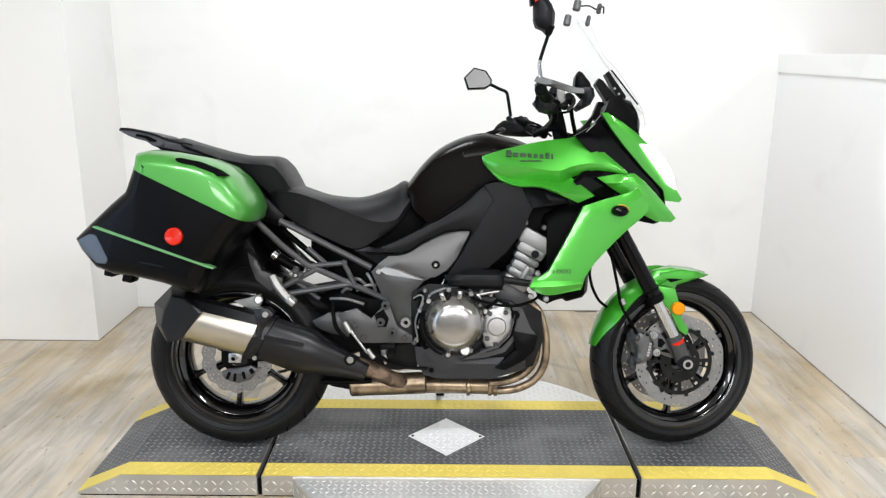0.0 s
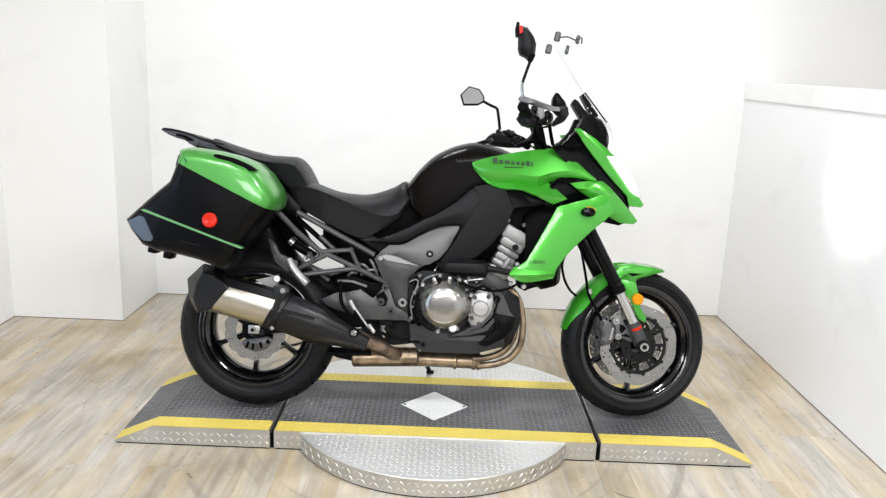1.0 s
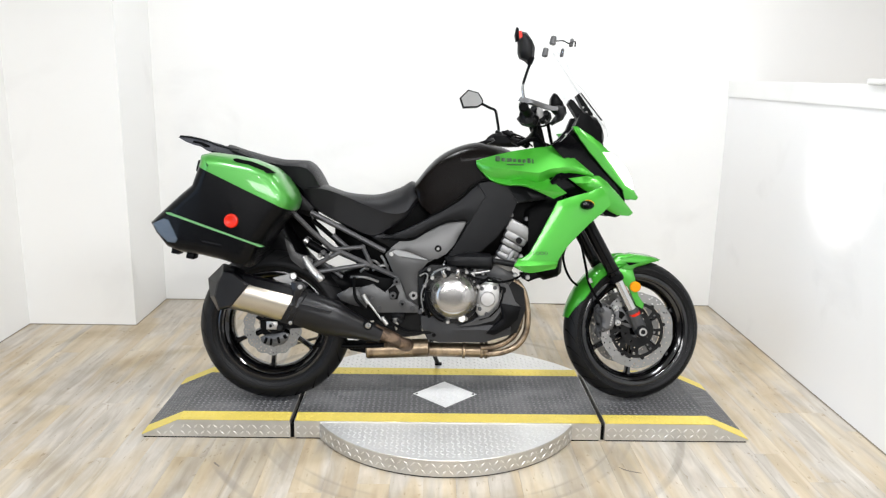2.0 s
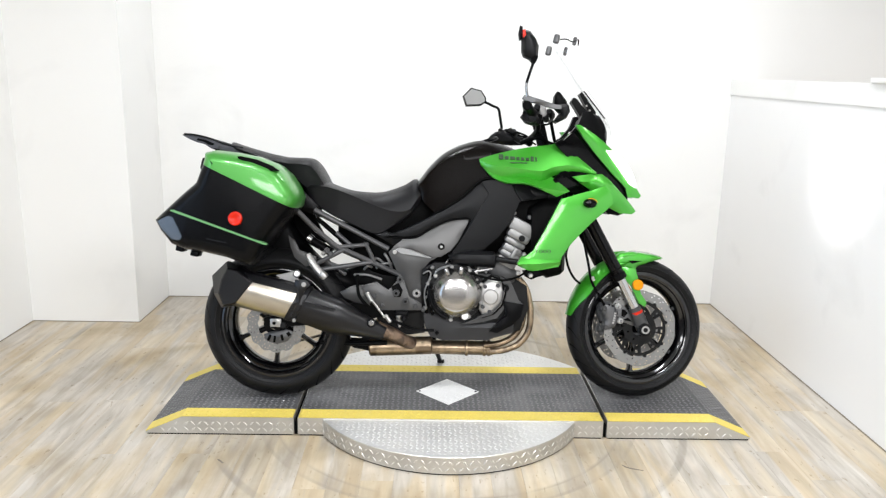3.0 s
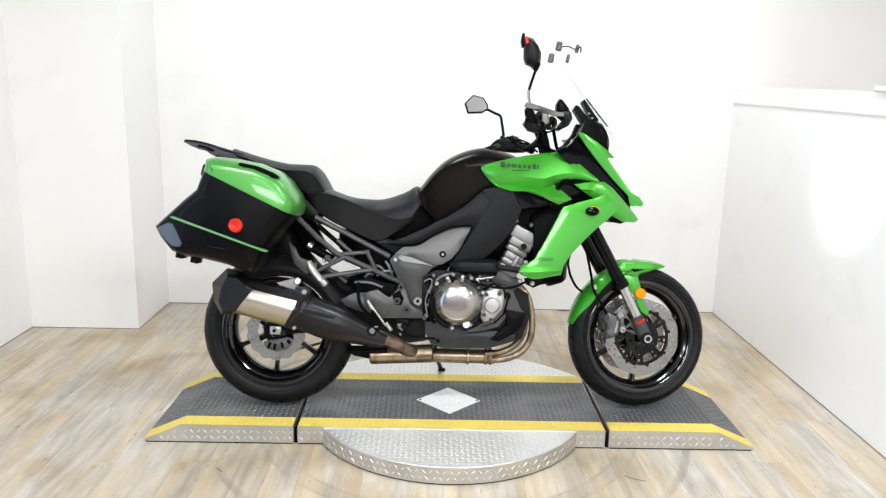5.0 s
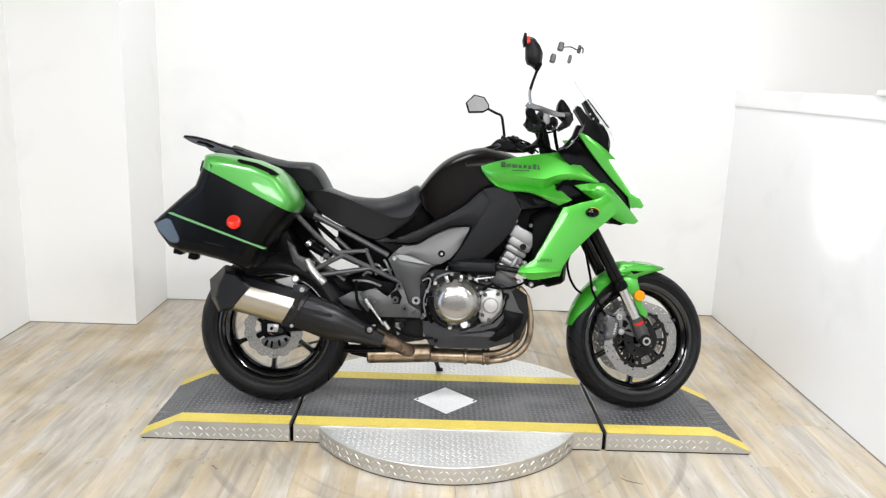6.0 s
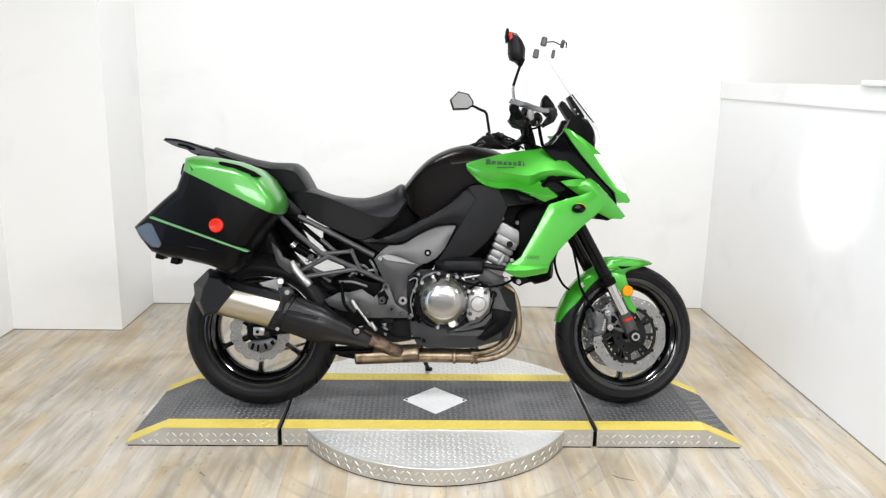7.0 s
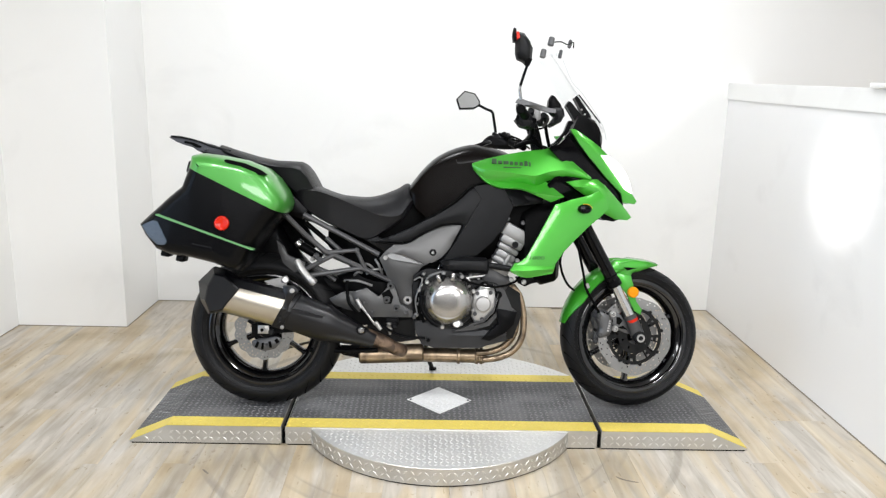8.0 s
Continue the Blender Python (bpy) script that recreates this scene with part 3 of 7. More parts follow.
def deck(name, x0, x1, tip, label):
    """A flat deck from x0 to x1 that slopes to the floor at tip, if there is one."""
    d = tagged(new(name), label, "platform", group="deck sections")
    s = 1 if (tip or x1) > x0 else -1
    prof = [(x0, 0.006), (x0, TOP), (x1, TOP)] + ([(tip, 0.012), (tip, 0.006)] if tip else [(x1, 0.006)])
    bm = bmesh.new()
    rings = [[(x, y, z) for x, z in prof] for y in (FRONT, BACK)]
    # deck sides take the same shaded copy of the plate
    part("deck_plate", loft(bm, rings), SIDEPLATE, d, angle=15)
    # inset black block paints the shadow line under the deck
    bm = bmesh.new()
    box(bm, ((x0 + (tip or x1)) / 2, (FRONT + BACK) / 2, 0.007), (abs((tip or x1) - x0) - 0.012, BACK - FRONT - 0.006, 0.014))
    part("base_shadow", bm, DARKGAP, d)
    inn = 0.078
    top = [(x0 + s * 0.003, TOP), (x1, TOP)] + ([(tip, 0.0145)] if tip else [])
    if not tip:
        top[-1] = (x1 - s * 0.003, TOP)

    def strip(nm, ya, yb, mat, lift, lab):
        bm = bmesh.new()
        up = [[(x, y, z + lift) for x, z in top] + [(x, y, z - 0.001) for x, z in top[::-1]] for y in (ya, yb)]
        return part(nm, loft(bm, up), mat, d, lab, angle=15)

    strip("black_surface", FRONT + inn, BACK - inn, RUBBER_MAT, 0.0012, "worn black tread surface")
    strip("edge_stripe", FRONT, FRONT + inn, YELLOW, 0.0014, "yellow safety stripe")
    strip("edge_stripe", BACK - inn, BACK, YELLOW, 0.0014, "yellow safety stripe")
    lo, hi = sorted((x0, x1))
    bm = bmesh.new()
    hole = (lambda x, y: abs(x) + abs(y) > 0.15)
    treads(bm, lo, hi, FRONT + inn, BACK - inn, TOP + 0.0012, pitch=0.0225, keep=hole if not tip else None)
    if tip:
        run = math.hypot(tip - x1, TOP - 0.0145)
        mm = Matrix.Translation((x1, 0, TOP + 0.0012)) @ Matrix.Rotation(s * math.atan2(TOP - 0.0145, abs(tip - x1)), 4, "Y")
        treads(bm, *((0, run) if s > 0 else (-run, 0)), FRONT + inn, BACK - inn, 0, pitch=0.0225, m=mm)
    tagged(part("tread_pattern", bm, WORNTREAD, d, done=True), kind="stuff")
    bm = bmesh.new()
    treads(bm, lo, hi, FRONT, FRONT + inn, TOP + 0.0014)
    treads(bm, lo, hi, BACK - inn, BACK, TOP + 0.0014)
    tagged(part("stripe_treads", bm, YELLOW, d, done=True), kind="stuff")
    bm = bmesh.new()
    m = Matrix.Translation((0, FRONT, 0)) @ Matrix.Rotation(math.pi / 2, 4, "X")
    treads(bm, lo, hi, 0.008, TOP - 0.002, 0, m=m, keep=(lambda x, y: abs(x) > 0.51) if not tip else None)
    if tip:
        a, b = sorted((x1, tip))
        treads(bm, a, b, 0.006, TOP, 0, m=m, keep=lambda x, y: y + 0.014 < TOP * abs(tip - x) / abs(tip - x1))
    tagged(part("side_treads", bm, SIDEBAR, d, done=True), kind="stuff")
    return d


middle = deck("deck_section", -0.606, 0.622, None, "middle deck, worn black tread with yellow edges")
deck("deck_section", -0.622, -1.065, -1.212, "ramped end deck, worn black tread with yellow edges")
deck("deck_section", 0.638, 1.075, 1.224, "ramped end deck, worn black tread with yellow edges")
bm = bmesh.new()
q = 0.138
loft(bm, [[(q, 0, z), (0, q, z), (-q, 0, z), (0, -q, z)] for z in (TOP, TOP + 0.0018)])
part("diamond_plate", bm, DIAMOND, middle, "bare metal diamond in the black surface")
bm = bmesh.new()
treads(bm, -q, q, -q, q, TOP + 0.0018, pitch=0.023, keep=lambda x, y: abs(x) + abs(y) < q - 0.012)
tagged(part("diamond_treads", bm, DIAMOND, middle, done=True), kind="stuff")
for x in (-q + 0.016, q - 0.016):
    bm = bmesh.new()
    cyl(bm, (x, 0, TOP + 0.001), (x, 0, TOP + 0.0045), 0.006, 0.005, 12, 0.001)
    part("screw", bm, BOLTDARK, middle)
# black blocks darken the open joints between deck sections
for x in (-0.614, 0.630):
    bm = bmesh.new()
    box(bm, (x, (FRONT + BACK) / 2, 0.03), (0.012, BACK - FRONT - 0.02, 0.054))
    part("joint_shadow", bm, DARKGAP, middle)


# ---- the motorcycle: x forwards, y to its left, z up from the ground between the wheels ----
bike = tagged(new("motorcycle"), "green and black touring motorcycle leaning on its side stand", "motorcycle")
bike.matrix_world = pose(0.039, 0, TOP + 0.002) @ pose(0, 0, 0, -9, 0, 0)
REAR, FRNT = (-0.762, 0.315), (0.758, 0.300)
STEER = Matrix.Translation((FRNT[0], 0, FRNT[1])) @ Matrix.Rotation(radians(9), 4, Vector((-0.42, 0, 0.9))) @ Matrix.Translation((-FRNT[0], 0, -FRNT[1]))


def tyre_profile(R, w, r):
    """Half round crown, sidewalls and beads, as one closed line."""
    out = []
    for i in range(13):
        a = radians(-78 + 156 * i / 12)
        out.append((R - w * 0.42 * (1 - math.cos(a)) * 0.95, w * 0.5 * math.sin(a) / math.sin(radians(78))))
    s = w * 0.5
    tail = [(r + 0.030, s * 0.97), (r + 0.012, s * 0.84), (r + 0.002, s * 0.74), (r + 0.002, s * 0.5)]
    return [(a, -b) for a, b in tail[::-1]] + out + tail


def rotor(bm, c, y, r_in, r_out, waves, depth, th=0.0045, slots=None):
    """A wavy brake rotor with rows of drilled holes, or a carrier plate with slots."""
    n = waves * 12
    rad = [0, 0.16, 0.30, 0.46, 0.60, 0.72, 0.85, 1.0]
    grid = []
    for side in (-1, 1):
        g = []
        for i in range(n):
            a = 2 * math.pi * i / n
            ro = r_out - depth * (0.5 + 0.5 * math.cos(waves * a)) ** 1.5
            ri = r_in + depth * 0.6 * (0.5 + 0.5 * math.cos(waves * a))
            g.append([bm.verts.new((c[0] + (ri + (ro - ri) * k) * math.cos(a), y + side * th / 2, c[1] + (ri + (ro - ri) * k) * math.sin(a))) for k in rad])
        grid.append(g)
    m = len(rad)

    def cut(i, j):
        return slots(i % 12, j) if slots else ((j == 1 and i % 6 == 1) or (j == 3 and i % 6 == 4) or (j == 5 and i % 12 in (3, 6, 9)))

    for i in range(n):
        k = (i + 1) % n
        for j in range(m - 1):
            if not cut(i, j):
                bm.faces.new((grid[0][i][j], grid[0][k][j], grid[0][k][j + 1], grid[0][i][j + 1]))
                bm.faces.new((grid[1][i][j + 1], grid[1][k][j + 1], grid[1][k][j], grid[1][i][j]))
        bm.faces.new((grid[0][i][m - 1], grid[0][k][m - 1], grid[1][k][m - 1], grid[1][i][m - 1]))
        bm.faces.new((grid[1][i][0], grid[1][k][0], grid[0][k][0], grid[0][i][0]))
    return bm


def wheel(name, c, R, w, r, phase, xf=None, label=""):
    bm = bmesh.new()
    hub = part(name, lathe(bm, [(0.012, -0.055), (0.034, -0.055), (0.040, -0.04), (0.030, -0.025), (0.030, 0.025), (0.040, 0.04), (0.034, 0.055), (0.012, 0.055)], c, 32), RIM, bike, label, xf=xf)
    part("tyre", lathe(bmesh.new(), tyre_profile(R, w, r), c, 128), TYRE, hub, "black road tyre with worn tread", angle=60, xf=xf)
    bm = bmesh.new()
    for rr, yy in ((r + 0.030, w * 0.485), (r + 0.014, w * 0.427)):
        for sd in (-1, 1):
            lathe(bm, [(rr + 0.0022 * math.cos(k * math.pi / 3), sd * yy + 0.0022 * math.sin(k * math.pi / 3)) for k in range(6)], c, 96)
    part("sidewall_ribs", bm, TYRE, hub, xf=xf)
    s = w * 0.40
    rim = [(r + 0.006, -s), (r + 0.001, -s * 1.02), (r - 0.009, -s), (r - 0.014, -s * 0.93), (r - 0.016, -s * 0.75), (r - 0.030, -s * 0.62), (r - 0.040, -s * 0.40), (r - 0.043, 0), (r - 0.040, s * 0.40), (r - 0.030, s * 0.62), (r - 0.016, s * 0.75), (r - 0.014, s * 0.93), (r - 0.009, s), (r + 0.001, s * 1.02), (r + 0.006, s), (r - 0.004, s * 0.8), (r - 0.02, s * 0.3), (r - 0.02, -s * 0.3), (r - 0.004, -s * 0.8)]
    part("rim", lathe(bmesh.new(), rim, c, 96), RIM, hub, "gloss black cast rim", xf=xf)
    for i in range(6):
        a = radians(phase + 60 * i)
        rings = []
        for d, hw, hy in ((0.026, 0.017, 0.030), (0.07, 0.0115, 0.024), (0.13, 0.0095, 0.020), (r - 0.05, 0.0105, 0.019), (r - 0.034, 0.020, 0.022)):
            ring = []
            for u, v in ((-1, -0.5), (-0.5, -1), (0.5, -1), (1, -0.5), (1, 0.5), (0.5, 1), (-0.5, 1), (-1, 0.5)):
                ring.append((c[0] + d * math.cos(a) - u * hw * math.sin(a), v * hy, c[1] + d * math.sin(a) + u * hw * math.cos(a)))
            rings.append(ring)
        part("spoke", loft(bmesh.new(), rings), RIM, hub, angle=50, xf=xf)
    return hub


def grooves(hub, c, R, w, count, xf=None):
    """Slanting tread cuts, as thin dark inlays on the crown."""
    bm = bmesh.new()
    for i in range(count):
        for s in (-1, 1):
            a0 = 2 * math.pi * (i + (0.5 if s > 0 else 0)) / count
            va = []
            for k in range(7):
                t = k / 6
                b = radians(12 + 56 * t)
                rr = R - w * 0.42 * (1 - math.cos(b)) * 0.95 + 0.0006
                yy = s * w * 0.5 * math.sin(b) / math.sin(radians(78))
                a = a0 + 0.20 * t * t
                wd = 0.011 * (1 - 0.6 * t)
                va.append([bm.verts.new((c[0] + rr * math.cos(a + e), yy, c[1] + rr * math.sin(a + e))) for e in (-wd, wd)])
            for p, q in zip(va, va[1:]):
                bm.faces.new((p[0], p[1], q[1], q[0]))
    tagged(part("tread_pattern", bm, DARKGAP, hub, xf=xf), kind="stuff")


SHIFT_R, SHIFT_F = Matrix.Translation((0.007, -0.046, -0.004)), Matrix.Translation((0.0, -0.016, -0.001))
STEER = SHIFT_F @ STEER
rear = wheel("rear_wheel", REAR, 0.317, 0.182, 0.222, 25, SHIFT_R, label="gloss black six-spoke rear wheel")
front = wheel("front_wheel", FRNT, 0.299, 0.122, 0.232, 25, STEER, "gloss black six-spoke front wheel")
grooves(rear, REAR, 0.317, 0.182, 24, SHIFT_R)
grooves(front, FRNT, 0.299, 0.122, 26, STEER)
part("brake_disc", rotor(bmesh.new(), (-0.762, 0.306), -0.105, 0.074, 0.123, 14, 0.007), DISC, rear, "wavy drilled steel brake disc")
for y in (-0.066, 0.066):
    part("brake_disc", rotor(bmesh.new(), FRNT, y, 0.120, 0.162, 10, 0.004), DISC, front, "wavy drilled steel brake disc", xf=STEER)
    bm = bmesh.new()
    rotor(bm, FRNT, y, 0.034, 0.117, 8, 0.0, 0.006, lambda i, j: (j in (3, 4, 5) and 1 <= i <= 7) or (j == 5 and i in (9, 10)) or (j == 3 and i in (9, 10)) or (j == 1 and i in (3, 4)))
    for i in range(8):
        a = 2 * math.pi * i / 8 + 0.2
        cyl(bm, (FRNT[0] + 0.119 * math.cos(a), y - 0.005, FRNT[1] + 0.119 * math.sin(a)), (FRNT[0] + 0.119 * math.cos(a), y + 0.005, FRNT[1] + 0.119 * math.sin(a)), 0.0075, n=12)
    part("disc_carrier", bm, ENGINE, front, "black brake disc carrier", xf=STEER)
bm = bmesh.new()
lathe(bm, [(0.030, -0.106), (0.052, -0.105), (0.052, -0.099), (0.030, -0.094)], (-0.762, 0.306), 40)
for i in range(6):
    a = radians(30 + 60 * i)
    box(bm, (-0.762 + 0.064 * math.cos(a), -0.102, 0.306 + 0.064 * math.sin(a)), (0.034, 0.006, 0.014), pose(0, 0, 0, 0, -30 - 60 * i, 0), bevel=0.002)
part("disc_carrier", bm, SATIN, rear)
bm = bmesh.new()
nt_ = 44
ringo, ringi = [], []
for y in (0.088, 0.094):
    ringo.append([bm.verts.new((REAR[0] + (0.105 - 0.007 * (i % 2)) * math.cos(math.pi * i / nt_), y, REAR[1] + (0.105 - 0.007 * (i % 2)) * math.sin(math.pi * i / nt_))) for i in range(2 * nt_)])
    ringi.append([bm.verts.new((REAR[0] + 0.06 * math.cos(math.pi * i / nt_), y, REAR[1] + 0.06 * math.sin(math.pi * i / nt_))) for i in range(2 * nt_)])
for i in range(2 * nt_):
    k = (i + 1) % (2 * nt_)
    bm.faces.new((ringo[0][i], ringo[0][k], ringi[0][k], ringi[0][i]))
    bm.faces.new((ringo[1][k], ringo[1][i], ringi[1][i], ringi[1][k]))
    bm.faces.new((ringo[0][k], ringo[0][i], ringo[1][i], ringo[1][k]))
part("sprocket", bm, CHAINSTEEL, rear, "toothed rear sprocket")

# chain on the far flank
bm = bmesh.new()
for (ax, az), (bx, bz) in (((REAR[0] + 0.01, REAR[1] + 0.104), (-0.17, 0.435)), ((REAR[0] + 0.01, REAR[1] - 0.134), (-0.17, 0.345))):
    k = int(math.hypot(bx - ax, bz - az) / 0.016)
    for i in range(k):
        t0, t1 = i / k, (i + 0.92) / k
        p, q = (ax + (bx - ax) * t0, 0, az + (bz - az) * t0), (ax + (bx - ax) * t1, 0, az + (bz - az) * t1)
        yy = 0.091 + (0.006 if i % 2 else 0.003)
        for s in (yy, 0.182 - yy):
            cyl(bm, (p[0], s, p[2]), (q[0], s, q[2]), 0.0055, n=6)
tagged(part("chain", bm, CHAINSTEEL, bike, "oily steel drive chain"), kind="stuff")

# swingarm, rear axle, caliper
swing = part("swingarm", loft(bmesh.new(), [[(x, y0, z - h), (x, y0 + 0.035, z - h), (x, y0 + 0.035, z + h), (x, y0, z + h)] for x, y0, z, h in ((-0.806, -0.137, 0.318, 0.017), (-0.780, -0.137, 0.317, 0.024), (-0.70, -0.135, 0.326, 0.026), (-0.50, -0.130, 0.352, 0.036), (-0.16, -0.120, 0.415, 0.05))]), SATIN, bike, "black box-section swingarm")
part("swingarm_leg", loft(bmesh.new(), [[(x, y0, z - h), (x, y0 + 0.035, z - h), (x, y0 + 0.035, z + h), (x, y0, z + h)] for x, y0, z, h in ((-0.80, 0.105, 0.312, 0.026), (-0.70, 0.105, 0.318, 0.034), (-0.50, 0.10, 0.345, 0.042), (-0.16, 0.09, 0.415, 0.05))]), SATIN, swing)
bm = bmesh.new()
box(bm, (-0.36, 0, 0.375), (0.10, 0.24, 0.07), bevel=0.012)
part("cross_brace", bm, SATIN, swing)
bm = bmesh.new()
box(bm, (REAR[0] + 0.004, -0.139, REAR[1]), (0.046, 0.008, 0.034), bevel=0.003)
cyl(bm, (REAR[0], -0.128, REAR[1]), (REAR[0], -0.152, REAR[1]), 0.0125, n=6, round_=0.001)
part("axle_plate", bm, ALLOY, swing, "alloy chain adjuster plate with axle nut")
bm = bmesh.new()
cyl(bm, (REAR[0], -0.150, REAR[1]), (REAR[0], -0.1535, REAR[1]), 0.007, n=12)
part("axle_hole", bm, DARKGAP, swing)
cal = part("rear_caliper", panel([(-0.811, 0.262), (-0.808, 0.246), (-0.796, 0.233), (-0.757, 0.222), (-0.715, 0.233), (-0.698, 0.252), (-0.690, 0.272), (-0.715, 0.283), (-0.745, 0.276), (-0.785, 0.272)], -0.122, thick=0.014, edge=0.004, step=0.02, bulge=0.003, width=0.012), CALIPER, bike, "cast grey rear brake caliper with slots")
for x, z, w, h, turn in ((-0.787, 0.250, 0.011, 0.026, 22), (-0.765, 0.244, 0.009, 0.028, 6), (-0.734, 0.251, 0.010, 0.026, -14), (-0.707, 0.266, 0.014, 0.018, -35)):
    bm = bmesh.new()
    box(bm, (x, -0.1255, z), (w, 0.006, h), pose(0, 0, 0, 0, turn, 0), bevel=0.0018)
    part("pad_slot", bm, DARKGAP, cal)
bolt(cal, (-0.750, -0.126, 0.248), 0.006, 0.006, CALIPER)
bm = bmesh.new()
cyl(bm, (-0.727, -0.136, 0.305), (-0.727, -0.144, 0.306), 0.014, n=18, round_=0.003)
part("pinch_boss", bm, ENGINE, swing)

# side cases
CASE = [(-0.971, 0.998), (-0.977, 0.964), (-1.005, 0.888), (-1.047, 0.852), (-1.127, 0.777), (-1.160, 0.745), (-1.138, 0.701), (-1.095, 0.647), (-1.045, 0.628), (-0.976, 0.619), (-0.892, 0.600), (-0.835, 0.580), (-0.801, 0.572), (-0.768, 0.598), (-0.742, 0.653), (-0.675, 0.747), (-0.628, 0.799), (-0.620, 0.833), (-0.635, 0.873), (-0.670, 0.925), (-0.712, 0.960), (-0.775, 0.984), (-0.858, 0.999), (-0.931, 1.007)]
CUT = [(-0.992, 0.962), (-0.616, 0.782)]


def case_rings(s):
    rs = []
    for y, d in ((-0.205, 0.012), (-0.215, 0.004), (-0.33, 0.0), (-0.38, 0.003), (-0.415, 0.009), (-0.438, 0.017), (-0.452, 0.027), (-0.460, 0.040), (-0.463, 0.056)):
        rs.append([(x, -s * y, z) for x, z in inset(CASE, d)])
    return rs


(cx0, cz0), (cx1, cz1) = CUT
cut_no = Vector((-(cz1 - cz0), 0, cx1 - cx0)).normalized()
for s in (-1, 1):
    case = tagged(new("side_case"), "black hard motorcycle side case with green lid and red reflector", "pannier", group="side cases")
    case.matrix_world = bike.matrix_world
    for nm, keep_up, mat, lab in (("case_shell", False, CASEBLACK, "grained black plastic shell"), ("case_lid", True, CASEGREEN, "glossy green painted lid")):
        bm = loft(bmesh.new(), case_rings(s))
        bmesh.ops.triangulate(bm, faces=[f for f in bm.faces if len(f.verts) > 4])
        bmesh.ops.bisect_plane(bm, geom=bm.verts[:] + bm.edges[:] + bm.faces[:], plane_co=(cx0, 0, cz0), plane_no=cut_no, clear_inner=keep_up, clear_outer=not keep_up)
        bmesh.ops.contextual_create(bm, geom=[e for e in bm.edges if len(e.link_faces) == 1])
        if not keep_up:
            # corner cut flat and given a glossy facet to hold the bluish window sheen
            bmesh.ops.bisect_plane(bm, geom=bm.verts[:] + bm.edges[:] + bm.faces[:], plane_co=(-1.085, s * 0.4632, 0.790), plane_no=(-0.0027, s * 0.0143, -0.00126), clear_outer=True)
            rim = [e for e in bm.edges if len(e.link_faces) == 1]
            facet = bmesh.new()
            twin = {v: facet.verts.new(v.co + Vector((0, s * 0.0008, 0))) for e in rim for v in e.verts}
            for e in rim:
                facet.edges.new([twin[v] for v in e.verts])
            bmesh.ops.contextual_create(facet, geom=facet.edges[:])
            hub_v = bmesh.ops.poke(facet, faces=facet.faces[:])["verts"][0]
            hub_v.co += Vector((-0.0004, s * 0.002, -0.0002))
            bmesh.ops.contextual_create(bm, geom=rim)
            part("corner_facet", facet, CASEGLOSS, case, "lower corner facet, added to carry the window reflection", angle=80)
        if keep_up:
            bmesh.ops.translate(bm, verts=bm.verts, vec=(0, s * 0.002, 0.0012))
        part(nm, bm, mat, case, lab, angle=40)
    for nm, o, th, mat in (("lid_groove", [(-0.837, 0.980), (-0.825, 0.982), (-0.769, 0.971), (-0.715, 0.950), (-0.689, 0.932), (-0.729, 0.927), (-0.789, 0.953), (-0.833, 0.972)], 0.05, DARKGAP),
                           ("stripe", [(-1.078, 0.782), (-1.066, 0.782), (-0.727, 0.6625), (-0.730, 0.659), (-0.740, 0.660), (-1.079, 0.7775)], 0.03, PALEGREEN),
                           ("seam", [(-0.948, 0.680), (-0.878, 0.667), (-0.878, 0.663), (-0.948, 0.676)], 0.02, DARKGREY)):
        part(nm, panel(o, -0.456 if nm == "lid_groove" else -0.4655, th, edge=0.002, step=0, side=s), mat, case)
    p = (-0.842, -0.470, 0.754)
    bm = bmesh.new()
    lathe(bm, [(0.0004, s * 0.4705), (0.016, s * 0.4715), (0.0205, s * 0.4735), (0.0245, s * 0.4725), (0.0262, s * 0.468), (0.0262, s * 0.440)], (p[0], p[2]), 32, close=False)
    part("reflector", bm, RED, case, "round red reflector")
    for p in [(-1.073, -0.360, 0.638), (-1.018, -0.360, 0.620)]:
        bm = bmesh.new()
        box(bm, (p[0], s * 0.35, p[2] - 0.004), (0.03, 0.06, 0.022), pose(0, 0, 0, 0, 12, 0), bevel=0.004)
        part("foot", bm, SATIN, case)
    p = (-0.999, -0.300, 0.967)
    bm = bmesh.new()
    box(bm, (p[0] + 0.008, s * 0.31, p[2] - 0.012), (0.022, 0.07, 0.046), pose(0, 0, 0, 0, 14, 0), bevel=0.006)
    part("latch", bm, ENGINE, case)


# seat and tank: lofted along their length
def body(name, top, bot, widths, mat, label, n=22, power=2.6, samples=26, parent=bike):
    x0, x1 = max(top[0][0], bot[0][0]), min(top[-1][0], bot[-1][0])
    rings = []
    for i in range(samples):
        t = i / (samples - 1)
        x = x0 + (x1 - x0) * t
        zt, zb = np.interp(x, [p[0] for p in top], [p[1] for p in top]), np.interp(x, [p[0] for p in bot], [p[1] for p in bot])
        hw = np.interp(x, [p[0] for p in widths], [p[1] for p in widths])
        end = min(1, 0.55 + 0.45 * math.sqrt(min(1, min(t, 1 - t) * 10)))
        ring = []
        for j in range(n):
            a = 2 * math.pi * j / n
            c, s = math.cos(a), math.sin(a)
            ring.append((x, hw * end * math.copysign(abs(c) ** (2 / power), c), (zt + zb) / 2 + (zt - zb) / 2 * math.copysign(abs(s) ** (2 / power), s)))
        rings.append(ring)
    return part(name, loft(bmesh.new(), rings), mat, parent, label, angle=50)


def smooth2(o):
    return [(p.x, p.z) for p in spline([(a, 0, b) for a, b in o], 5)]


